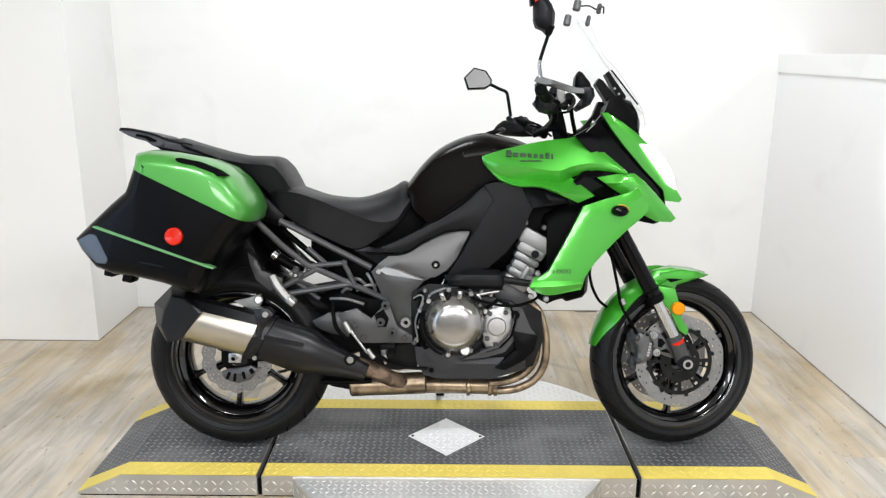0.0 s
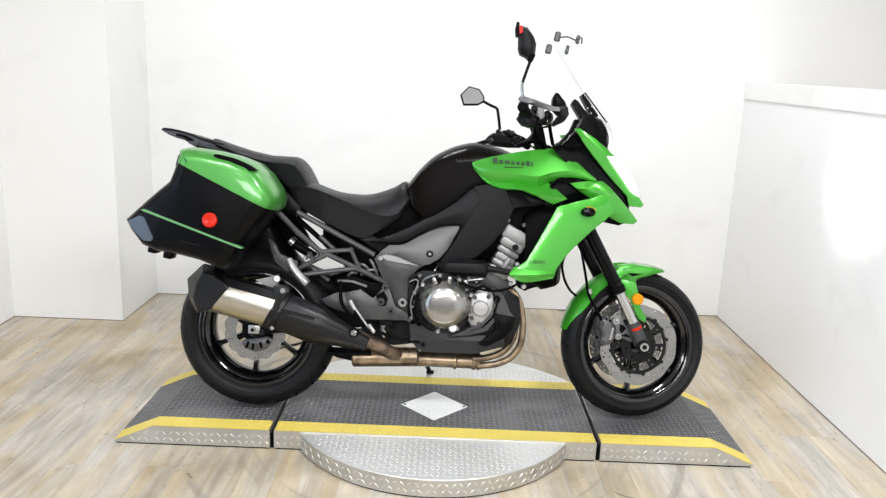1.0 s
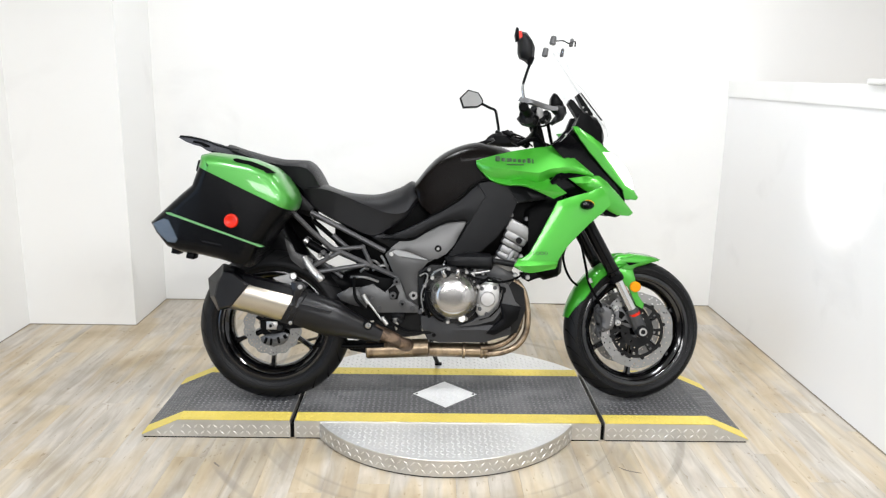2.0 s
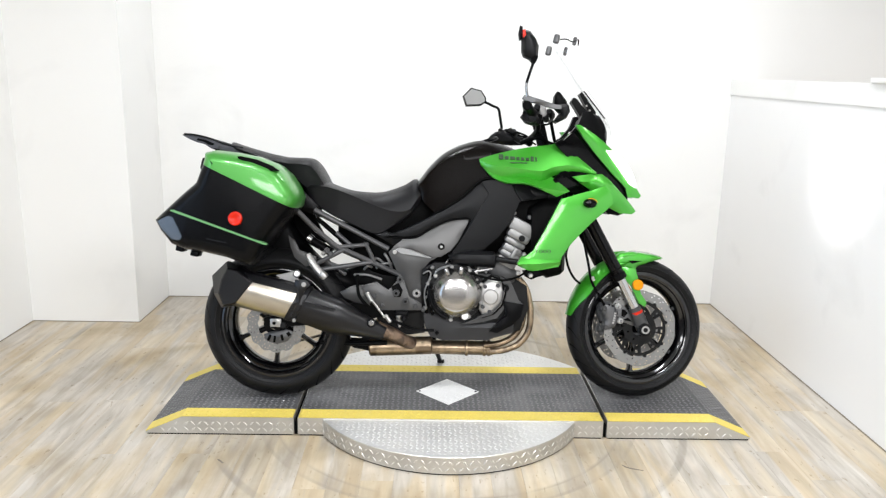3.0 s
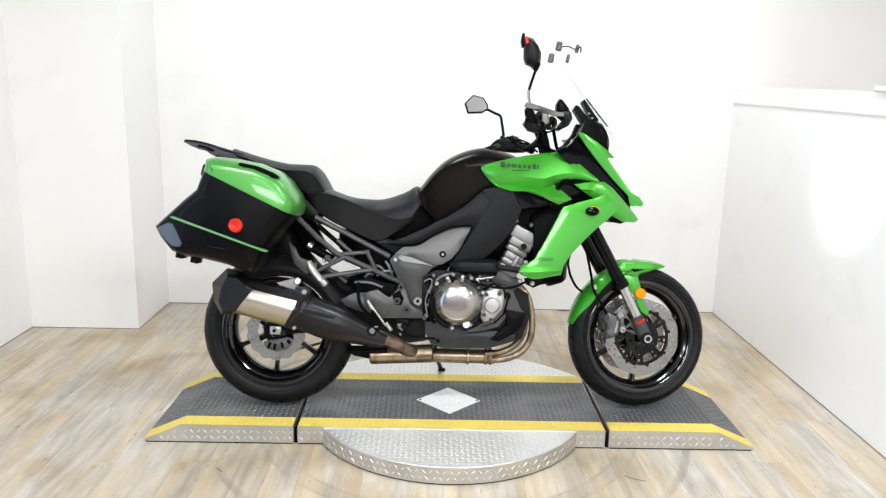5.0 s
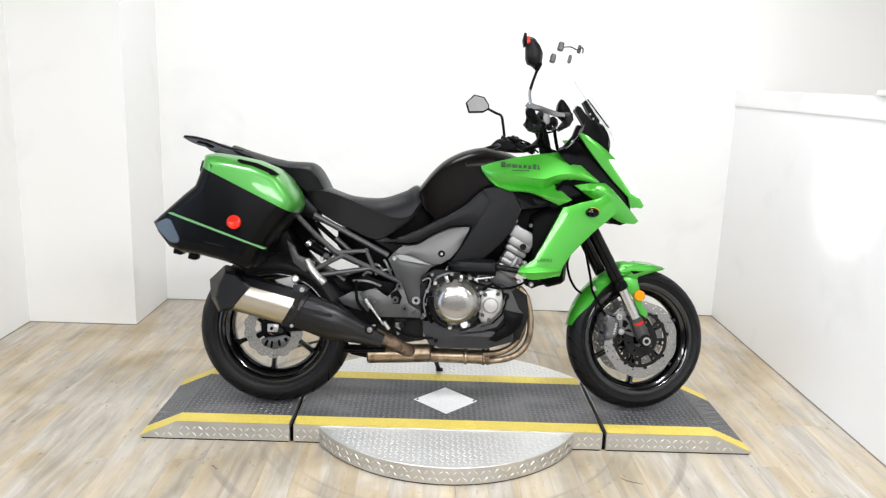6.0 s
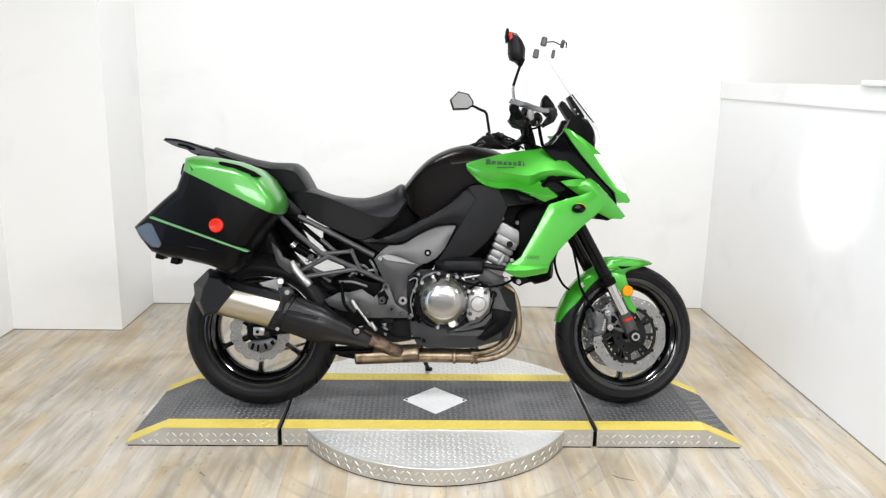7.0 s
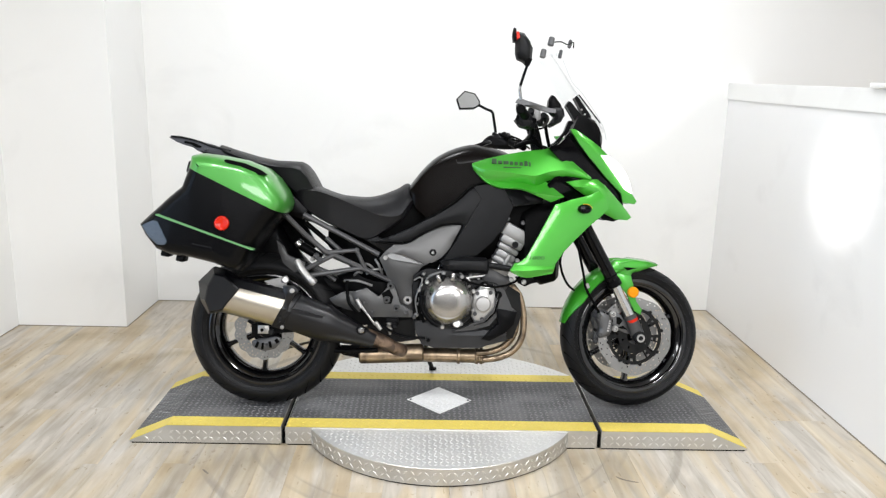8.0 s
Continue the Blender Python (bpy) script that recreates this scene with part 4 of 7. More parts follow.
def seat_body(name, top, crease, bot, widths, mat, label, samples=40, taper=0.28):
    """A padded seat: crowned top, a sewn crease along its shoulder, flat flanks down to a hard lower edge."""
    x0, x1 = max(top[0][0], bot[0][0]), min(top[-1][0], bot[-1][0])
    rings = []
    for i in range(samples):
        t = i / (samples - 1)
        x = x0 + (x1 - x0) * t
        zt, zc, zb, hw = [float(np.interp(x, [p[0] for p in o], [p[1] for p in o])) for o in (top, crease, bot, widths)]
        zb = min(zb, zt - 0.008)
        zc = min(max(zc, zb + 0.004), zt - 0.003)
        hw *= 1 - taper + taper * math.sqrt(min(1, min(t, 1 - t) * 12))
        d = zt - zc
        half = [(0.0, zt), (0.40, zt - 0.06 * d), (0.68, zt - 0.24 * d), (0.86, zt - 0.55 * d), (0.96, zc + 0.18 * d), (1.0, zc), (0.985, zc - 0.10 * (zc - zb)), (0.97, zc - 0.5 * (zc - zb)), (0.93, zb + 0.006), (0.88, zb), (0.0, zb)]
        rings.append([(x, -hw * u, z) for u, z in half] + [(x, hw * u, z) for u, z in half[-2:0:-1]])
    return part(name, loft(bmesh.new(), rings), mat, bike, label, angle=38)


seat_body("passenger_seat", [(-0.960, 1.060), (-0.891, 1.038), (-0.798, 1.013), (-0.727, 1.000), (-0.657, 0.999), (-0.628, 0.998), (-0.612, 0.990), (-0.596, 0.974), (-0.574, 0.937), (-0.554, 0.898), (-0.540, 0.880)], [(-0.960, 1.040), (-0.849, 1.003), (-0.781, 0.982), (-0.712, 0.969), (-0.644, 0.966), (-0.614, 0.957), (-0.590, 0.932), (-0.569, 0.896), (-0.540, 0.850)], [(-0.955, 1.030), (-0.913, 1.014), (-0.824, 0.989), (-0.734, 0.955), (-0.677, 0.905), (-0.643, 0.875), (-0.587, 0.840), (-0.539, 0.820)], [(-1.0, 0.10), (-0.85, 0.13), (-0.6, 0.148), (-0.5, 0.150)], SEATMAT, "stepped black vinyl passenger seat")
seat_body("rider_seat", smooth2([(-0.650, 0.885), (-0.618, 0.893), (-0.571, 0.904), (-0.548, 0.894), (-0.477, 0.869), (-0.395, 0.859), (-0.324, 0.862), (-0.241, 0.891), (-0.198, 0.917), (-0.176, 0.910), (-0.158, 0.880)]), smooth2([(-0.650, 0.880), (-0.620, 0.879), (-0.544, 0.876), (-0.459, 0.849), (-0.369, 0.812), (-0.278, 0.783), (-0.215, 0.790), (-0.185, 0.830), (-0.158, 0.865)]), smooth2([(-0.650, 0.872), (-0.605, 0.816), (-0.548, 0.773), (-0.458, 0.729), (-0.349, 0.686), (-0.277, 0.720), (-0.233, 0.748), (-0.205, 0.772), (-0.176, 0.815), (-0.158, 0.855)]), [(-0.65, 0.145), (-0.5, 0.165), (-0.3, 0.165), (-0.2, 0.155), (-0.15, 0.14)], SEATMAT, "dished black vinyl rider's seat", samples=56)
seat_body("fuel_tank", smooth2([(-0.178, 0.912), (-0.161, 0.935), (-0.129, 0.976), (-0.077, 1.026), (-0.007, 1.064), (0.062, 1.083), (0.109, 1.082), (0.181, 1.065), (0.229, 1.045), (0.303, 1.010)]), smooth2([(-0.178, 0.890), (-0.161, 0.908), (-0.135, 0.941), (-0.102, 0.972), (-0.062, 0.997), (-0.012, 1.013), (0.055, 1.021), (0.127, 1.026), (0.213, 1.020), (0.303, 0.990)]), [(-0.178, 0.864), (-0.156, 0.815), (-0.110, 0.774), (0.015, 0.799), (0.128, 0.846), (0.303, 0.894)], [(-0.178, 0.136), (-0.10, 0.145), (0.05, 0.152), (0.3, 0.155)], TANKBLACK, "dark brown-black painted fuel tank with a creased shoulder", samples=60, taper=0.06)
bm = bmesh.new()
cyl(bm, (0.107, 0.000, 1.076), (0.102, 0.000, 1.090), 0.055, 0.05, n=28, round_=0.003)
part("filler_cap", bm, SATIN, bike)

# tail, rack, subframe
rack = part("luggage_rack", panel([(-1.149, 1.079), (-1.140, 1.086), (-1.095, 1.082), (-1.028, 1.067), (-0.976, 1.048), (-0.924, 1.039), (-0.852, 1.020), (-0.784, 0.999), (-0.807, 0.985), (-0.897, 1.004), (-1.010, 1.018), (-1.037, 1.029), (-1.055, 1.042), (-1.088, 1.050), (-1.117, 1.061)], -0.10, thick=0.20, edge=0.006, step=0.05), RACKGREY, bike, "dark grey plastic luggage rack")
bm = bmesh.new()
for y in (-0.06, 0.0, 0.06):
    tube(bm, [(-1.12, y, 1.075), (-1.0, y, 1.05), (-0.9, y, 1.02)], 0.008, k=4)
part("rack_bars", bm, SATIN, rack)
part("rack_recess", panel([(-1.090, 1.0585), (-1.060, 1.053), (-1.040, 1.041), (-1.022, 1.040), (-1.018, 1.046), (-1.050, 1.060), (-1.085, 1.067)], -0.1015, thick=0.006, edge=0.001, step=0), DARKGAP, rack)
part("rack_lip", tube(bmesh.new(), [(-1.140, -0.098, 1.083), (-1.095, -0.100, 1.080), (-1.028, -0.100, 1.065), (-0.976, -0.100, 1.046), (-0.900, -0.100, 1.030)], 0.0042, n=8, k=3), DARKGREY, rack, "rounded dark upper lip")
bolt(rack, (-1.000, -0.101, 1.036), 0.0055, 0.004, BOLTDARK)
both("tail_panel", SATIN, bike, [(-1.015, 1.027), (-0.890, 1.002), (-0.778, 0.986), (-0.711, 0.947), (-0.666, 0.880), (-0.598, 0.799), (-0.609, 0.763), (-0.666, 0.780), (-0.711, 0.857), (-0.800, 0.923), (-0.935, 0.966)], -0.13, "black tail panel", thick=0.03, bulge=0.01)
both("tail_cover", DARKGREY, bike, [(-0.669, 0.875), (-0.640, 0.853), (-0.586, 0.800), (-0.599, 0.786), (-0.649, 0.794), (-0.662, 0.821)], -0.15, thick=0.02)
body("tail_light", [(-1.034, 1.034), (-0.987, 1.028)], [(-1.034, 0.988), (-0.988, 0.974)], [(-1.1, 0.05), (-0.9, 0.05)], RED, "red tail light under the rack", samples=6)
body("rear_mudguard", [(-0.934, 0.970), (-0.829, 0.902), (-0.736, 0.785), (-0.689, 0.679), (-0.594, 0.573), (-0.404, 0.504)], [(-0.936, 0.570), (-0.830, 0.511), (-0.689, 0.477), (-0.594, 0.473), (-0.475, 0.431), (-0.404, 0.420)], [(-1.0, 0.08), (-0.3, 0.09)], SATIN, "black inner rear mudguard", samples=12)
body("seat_base", [(-0.759, 0.973), (-0.689, 0.892), (-0.548, 0.812), (-0.358, 0.743), (-0.217, 0.850), (-0.060, 0.900)], [(-0.739, 0.879), (-0.671, 0.800), (-0.568, 0.785), (-0.442, 0.735), (-0.295, 0.650), (-0.212, 0.660), (-0.060, 0.690)], [(-0.7, 0.10), (-0.25, 0.11), (-0.1, 0.085)], HOSE, "black seat base", samples=20, power=4)
part("inner_tail_panel", panel([(-0.722, 0.804), (-0.628, 0.767), (-0.608, 0.715), (-0.570, 0.648), (-0.603, 0.614), (-0.694, 0.642), (-0.727, 0.737)], 0.03, thick=0.03, edge=0.004, step=0), HOSE, bike, "black inner tail panel")
sub = new("subframe")
sub.parent = bike
tagged(sub, "welded grey steel tube subframe")
for pts, r in (([(-0.598, -0.160, 0.784), (-0.297, -0.140, 0.628)], 0.0105), ([(-0.662, -0.200, 0.780), (-0.590, -0.180, 0.706), (-0.512, -0.160, 0.639), (-0.246, -0.140, 0.521)], 0.0105),
               ([(-0.586, -0.160, 0.565), (-0.476, -0.160, 0.625)], 0.0095), ([(-0.503, -0.160, 0.634), (-0.384, -0.160, 0.645)], 0.0085), ([(-0.575, -0.160, 0.540), (-0.364, -0.150, 0.574)], 0.0095), ([(-0.384, -0.160, 0.640), (-0.350, -0.150, 0.567)], 0.0085),
               ([(-0.512, -0.130, 0.691), (-0.439, -0.130, 0.628)], 0.009), ([(-0.564, -0.130, 0.585), (-0.472, -0.130, 0.518)], 0.008)):
    part("tube", tube(bmesh.new(), pts, r, k=0), TUBEGREY, sub)
part("tube", tube(bmesh.new(), [(-0.596, -0.120, 0.750), (-0.470, -0.120, 0.645)], 0.010, k=0), HOSE, sub)
for pts in ([(-0.722, 0.160, 0.772), (-0.606, 0.160, 0.749), (-0.313, 0.140, 0.609)], [(-0.730, 0.190, 0.766), (-0.555, 0.150, 0.610), (-0.263, 0.140, 0.490)], [(-0.609, 0.150, 0.507), (-0.388, 0.150, 0.545)]):
    part("tube", tube(bmesh.new(), pts, 0.009, k=0), TUBEGREY, sub)
for p in [(-0.386, -0.160, 0.645), (-0.544, -0.170, 0.619), (-0.529, -0.170, 0.605)]:
    bolt(sub, p, 0.008, 0.01)
part("case_bracket", panel([(-0.699, 0.679), (-0.673, 0.657), (-0.655, 0.621), (-0.588, 0.595), (-0.588, 0.564), (-0.628, 0.554), (-0.673, 0.590), (-0.690, 0.634)], -0.19, thick=0.02, edge=0.004), ENGINEGREY, bike, "dark grey case mounting bracket")
bm = bmesh.new()
tube(bm, [(-0.620, -0.185, 0.603), (-0.602, -0.190, 0.572), (-0.575, -0.190, 0.537), (-0.550, -0.190, 0.514)], 0.013, k=4, r_end=0.017)
box(bm, (-0.555, -0.190, 0.521), (0.03, 0.05, 0.022), pose(0, 0, 0, 0, 45, 0), bevel=0.005)
part("passenger_peg", bm, ALLOY, bike, "polished folding passenger footpeg")
bm = bmesh.new()
cyl(bm, (-0.624, -0.110, 0.661), (-0.532, -0.110, 0.607), 0.018, n=14, round_=0.003)
part("reservoir", bm, SATIN, bike, "black remote reservoir with a bright end cap")
bm = bmesh.new()
cyl(bm, (-0.632, -0.112, 0.670), (-0.614, -0.112, 0.657), 0.0195, n=14, round_=0.002)
part("reservoir_cap", bm, CHROME, bike)
for p, r in zip([(-0.549, -0.135, 0.618), (-0.531, -0.135, 0.602), (-0.563, -0.135, 0.606), (-0.516, -0.130, 0.618)], (0.012, 0.011, 0.010, 0.007)):
    bm = bmesh.new()
    cyl(bm, p, (p[0], p[1] - 0.022, p[2]), r, r * 0.8, 12, 0.003)
    part("knob", bm, ALLOY, bike)
bm = bmesh.new()
tube(bm, [(-0.332, -0.020, 0.578), (-0.426, -0.020, 0.458), (-0.449, -0.020, 0.362)], 0.03, k=3)
part("rear_shock", bm, SATIN, bike)
bm = bmesh.new()
p, q = Vector((-0.355, -0.020, 0.554)), Vector((-0.435, -0.020, 0.398))
coil = [p.lerp(q, i / 60) + Vector((0.03 * math.cos(i * 0.75), 0.034 * math.sin(i * 0.75), 0)) for i in range(61)]
tube(bm, coil, 0.0055, n=6, k=0)
part("spring", bm, DARKGREY, bike)
body("airbox", [(-0.514, 0.736), (-0.358, 0.691), (-0.169, 0.746), (0.021, 0.819), (0.210, 0.870), (0.401, 0.884)], [(-0.514, 0.646), (-0.452, 0.594), (-0.357, 0.504), (-0.166, 0.482), (0.025, 0.557), (0.144, 0.601), (0.262, 0.691), (0.406, 0.705)], [(-0.5, 0.08), (0, 0.12), (0.3, 0.13), (0.5, 0.12)], HOSE, "black airbox under the tank", samples=20, power=4)
body("battery_box", [(-0.487, 0.527), (-0.357, 0.576), (-0.214, 0.578)], [(-0.487, 0.455), (-0.356, 0.396), (-0.211, 0.289)], [(-0.5, 0.07), (0, 0.09)], SATIN, "black battery tray", samples=8, power=4)
bm = bmesh.new()
for p, q in zip([(-0.358, -0.110, 0.586), (-0.348, -0.120, 0.546), (-0.314, -0.120, 0.606), (-0.440, -0.110, 0.516), (-0.398, -0.120, 0.540)], [(-0.314, -0.110, 0.559), (-0.284, -0.120, 0.565), (-0.284, -0.120, 0.546), (-0.325, -0.110, 0.498), (-0.366, -0.120, 0.550)]):
    tube(bm, [p, ((p[0] + q[0]) / 2, p[1] - 0.01, (p[2] + q[2]) / 2 + 0.01), q], 0.0055, k=4)
part("wiring", bm, HEADALLOY, bike)

# frame plates and lower side covers
both("side_cover", DARKGREY, bike, [(-0.304, 0.685), (-0.232, 0.711), (-0.165, 0.743), (-0.081, 0.789), (0.002, 0.844), (0.057, 0.897), (0.093, 0.915), (0.147, 0.920), (0.222, 0.910), (0.348, 0.874), (0.353, 0.849), (0.223, 0.829), (0.191, 0.775), (0.146, 0.702), (0.102, 0.643), (0.030, 0.612), (-0.047, 0.605), (-0.016, 0.650), (0.041, 0.755), (0.019, 0.764), (-0.053, 0.756), (-0.125, 0.721), (-0.174, 0.689), (-0.221, 0.680)], (-0.176, 0.02, 0), "dark grey moulded side cover", thick=0.05, bulge=0.007, edge=0.003, step=0.011)
both("cover_front", DARKGREY, bike, [(0.076, 0.908), (0.116, 0.917), (0.193, 0.905), (0.235, 0.837), (0.203, 0.757), (0.152, 0.689), (0.093, 0.636), (0.030, 0.617), (-0.042, 0.610), (-0.007, 0.662), (0.054, 0.762), (0.065, 0.787), (0.108, 0.859)], (-0.158, 0, -0.04), "front half of the side cover, set off by a crease", thick=0.03, bulge=0.0, edge=0.002, step=0.04)
both("cover_facet", DARKGREY, bike, [(0.195, 0.903), (0.307, 0.889), (0.352, 0.865), (0.236, 0.834)], (-0.536, 0.35, 0.30), "angled front facet of the side cover", thick=0.03, bulge=0.0, edge=0.002, step=0)
part("cover_seal", tube(bmesh.new(), [(-0.311, -0.172, 0.680), (-0.221, -0.172, 0.675), (-0.174, -0.172, 0.684), (-0.120, -0.172, 0.719), (-0.053, -0.172, 0.751), (0.019, -0.172, 0.759), (0.033, -0.172, 0.746), (-0.011, -0.172, 0.659), (-0.047, -0.172, 0.618)], 0.0042, n=8, k=3), HOSE, bike, "black rubber seal under the side cover")
part("cover_seal", tube(bmesh.new(), [(-0.121, -0.165, 0.770), (-0.076, -0.175, 0.794), (0.006, -0.180, 0.851), (0.061, -0.180, 0.903), (0.113, -0.180, 0.924), (0.225, -0.185, 0.915)], 0.005, n=8, k=3), HOSE, bike, "black rubber seal above the side cover")
both("cover_insert", DARKGREY, bike, [(-0.353, 0.685), (-0.324, 0.704), (-0.233, 0.678), (-0.251, 0.646), (-0.278, 0.643)], -0.152, "small dark side cover", thick=0.03, bulge=0.004)
both("frame_plate", FRAMEGREY, bike, [(-0.296, 0.613), (-0.269, 0.645), (-0.233, 0.637), (-0.110, 0.602), (-0.096, 0.597), (-0.123, 0.583), (-0.150, 0.551), (-0.161, 0.500), (-0.155, 0.404), (-0.171, 0.376), (-0.208, 0.378), (-0.224, 0.431), (-0.245, 0.504), (-0.273, 0.563)], -0.150, "cast grey aluminium frame side", thick=0.035, bulge=0.003, edge=0.003, step=0.03)
# thin tilted facet in pale grey: the frame's glint, modelled and coloured in
part("frame_glint", panel([(-0.264, 0.632), (-0.246, 0.640), (-0.200, 0.631), (-0.121, 0.602), (-0.200, 0.612), (-0.240, 0.618)], (-0.5535, 0, 0.5), thick=0.03, edge=0.001, step=0), FRAMEBRIGHT, bike, "pale facet on the frame casting, a glint put into its colour")
part("frame_flash", panel([(-0.272, 0.643), (-0.232, 0.675), (-0.178, 0.682), (-0.109, 0.723), (-0.053, 0.751), (0.022, 0.761), (0.031, 0.750), (-0.014, 0.662), (-0.045, 0.625), (-0.083, 0.602), (-0.114, 0.600), (-0.173, 0.617), (-0.232, 0.632)], (-0.248, 0, 0.11), thick=0.03, edge=0.003, step=0.03, bulge=0.0015, width=0.03), CASTGREY, bike, "upper face of the frame casting, coloured lighter as lit")
hanger = part("footrest_hanger", panel([(-0.405, 0.478), (-0.382, 0.485), (-0.342, 0.496), (-0.293, 0.463), (-0.244, 0.516), (-0.230, 0.500), (-0.207, 0.437), (-0.157, 0.408), (-0.157, 0.383), (-0.319, 0.381), (-0.350, 0.399), (-0.382, 0.435)], -0.19, thick=0.016, edge=0.004, step=0.03), FRAMEGREY, bike, "cast grey footrest hanger")
# black inlay in place of a cut-out's shade
part("hanger_slot", panel([(-0.281, 0.477), (-0.252, 0.495), (-0.234, 0.464), (-0.243, 0.436), (-0.270, 0.436)], -0.1915, thick=0.006, edge=0.001, step=0), DARKGAP, hanger)
for p in [(-0.246, -0.194, 0.509), (-0.261, -0.194, 0.453), (-0.222, -0.194, 0.419)]:
    bolt(hanger, p, 0.0105, 0.010, ENGINEGREY)
    bolt(hanger, (p[0], p[1] - 0.009, p[2]), 0.004, 0.005, DARKGAP)
bm = bmesh.new()
cyl(bm, (-0.178, -0.170, 0.450), (-0.178, -0.205, 0.455), 0.019, n=20, round_=0.003)
part("pivot_cap", bm, FRAMEGREY, bike)
bm = bmesh.new()
lathe(bm, [(0.007, -0.2095), (0.0165, -0.2095), (0.0165, -0.204), (0.007, -0.204)], (-0.178, -0.206, 0.455)[::2], 20)
part("pivot_ring", bm, CHROME, bike)
bolt(bike, (-0.177, -0.207, 0.455), 0.0045, 0.004, DARKGAP)
part("pivot_casting", panel([(-0.349, 0.355), (-0.153, 0.362), (-0.143, 0.273), (-0.208, 0.263), (-0.292, 0.271), (-0.339, 0.304)], -0.09, thick=0.18, edge=0.006, step=0), ENGINE, bike, "dark swingarm pivot casting")
for p in [(-0.270, -0.172, 0.618), (-0.182, -0.194, 0.401), (-0.348, -0.192, 0.440), (-0.317, -0.192, 0.402), (-0.119, -0.200, 0.407), (-0.150, -0.200, 0.387)]:
    bolt(bike, p, 0.0065, 0.007, ALLOY if p[2] > 0.6 else None)
p = (-0.081, -0.176, 0.643)
bolt(bike, p, 0.0105, 0.008, SATIN)
bolt(bike, (p[0], p[1] - 0.006, p[2]), 0.0045, 0.008, ALLOY)
part("hanger_plate", panel([(-0.492, 0.449), (-0.438, 0.477), (-0.398, 0.480), (-0.366, 0.421), (-0.370, 0.396), (-0.433, 0.409), (-0.474, 0.427)], -0.17, thick=0.02, edge=0.004, bulge=0.004), FRAMEGREY, bike, "grey heel guard casting")
bm = bmesh.new()
tube(bm, [(-0.419, -0.180, 0.524), (-0.418, -0.190, 0.480), (-0.408, -0.200, 0.436), (-0.374, -0.200, 0.398)], 0.0065, k=5)
part("brake_hose", bm, HOSE, bike)
bm = bmesh.new()
tube(bm, [(-0.380, -0.210, 0.456), (-0.340, -0.215, 0.403), (-0.304, -0.215, 0.354)], 0.0042, k=3)
cyl(bm, (-0.304, -0.215, 0.367), (-0.281, -0.215, 0.336), 0.008, n=12, round_=0.002)
cyl(bm, (-0.380, -0.210, 0.456), (-0.358, -0.210, 0.420), 0.009, n=12, round_=0.002)
part("master_cylinder", bm, ALLOY, bike, "bright rear brake master cylinder rod")
peg = bmesh.new()
cyl(peg, (-0.233, -0.190, 0.350), (-0.225, -0.290, 0.363), 0.013, 0.010, n=12, round_=0.003)
box(peg, (-0.238, -0.190, 0.364), (0.05, 0.02, 0.03), bevel=0.004)
part("footpeg", peg, SATIN, bike, "black rider's footpeg")
bm = bmesh.new()
tube(bm, [(-0.296, -0.200, 0.360), (-0.204, -0.230, 0.317), (-0.104, -0.240, 0.310)], 0.006, k=4)
part("brake_pedal", bm, SATIN, bike)
part("linkage_plate", panel([(-0.500, 0.301), (-0.407, 0.297), (-0.326, 0.269), (-0.302, 0.222), (-0.348, 0.184), (-0.442, 0.202), (-0.488, 0.230)], -0.08, thick=0.12, edge=0.006, step=0.04), SATIN, bike, "black suspension linkage")
bm = bmesh.new()
cyl(bm, (-0.247, -0.190, 0.362), (-0.246, -0.190, 0.335), 0.017, 0.013, 12, 0.002)
cyl(bm, (-0.246, -0.190, 0.335), (-0.246, -0.190, 0.312), 0.010, 0.004, 12)
part("drain_nipple", bm, ALLOY, bike, "small bright drain nipple")
bm = bmesh.new()
box(bm, (-0.425, -0.130, 0.273), (0.05, 0.02, 0.032), bevel=0.004)
part("catch_tank", bm, WALL, bike, "small white plastic box")
bm = bmesh.new()
tube(bm, [(-0.579, -0.100, 0.228), (-0.439, -0.110, 0.227), (-0.299, -0.120, 0.235)], 0.010, k=3)
part("stay", bm, SATIN, bike)

# engine
eng = tagged(new("engine"), "dark cast four-cylinder engine with bronze-grey covers")
eng.parent = bike
part("crankcase", panel([(-0.159, 0.548), (-0.107, 0.576), (0.017, 0.573), (0.131, 0.540), (0.200, 0.529), (0.274, 0.485), (0.283, 0.393), (0.250, 0.300), (0.136, 0.272), (-0.115, 0.283), (-0.157, 0.343)], -0.17, thick=0.34, edge=0.015, step=0.05), ENGINE, eng, "dark engine crankcase")
cl_c = (-0.019, -0.225, 0.457)
bm = bmesh.new()
prof = [(0.0, -0.264), (0.030, -0.2635), (0.056, -0.261), (0.066, -0.2575), (0.071, -0.252), (0.084, -0.240), (0.094, -0.228), (0.099, -0.214), (0.099, -0.165), (0.0, -0.165)]
lathe(bm, [(max(r, 0.0004), y) for r, y in prof], cl_c[::2], 56, close=False)
part("clutch_cover", bm, CLUTCH, eng, "round bronze-grey clutch cover")
bm = bmesh.new()
lathe(bm, [(0.100, -0.20), (0.112, -0.20), (0.115, -0.19), (0.115, -0.165), (0.100, -0.165)], cl_c[::2], 56)
part("clutch_flange", bm, ENGINE, eng)
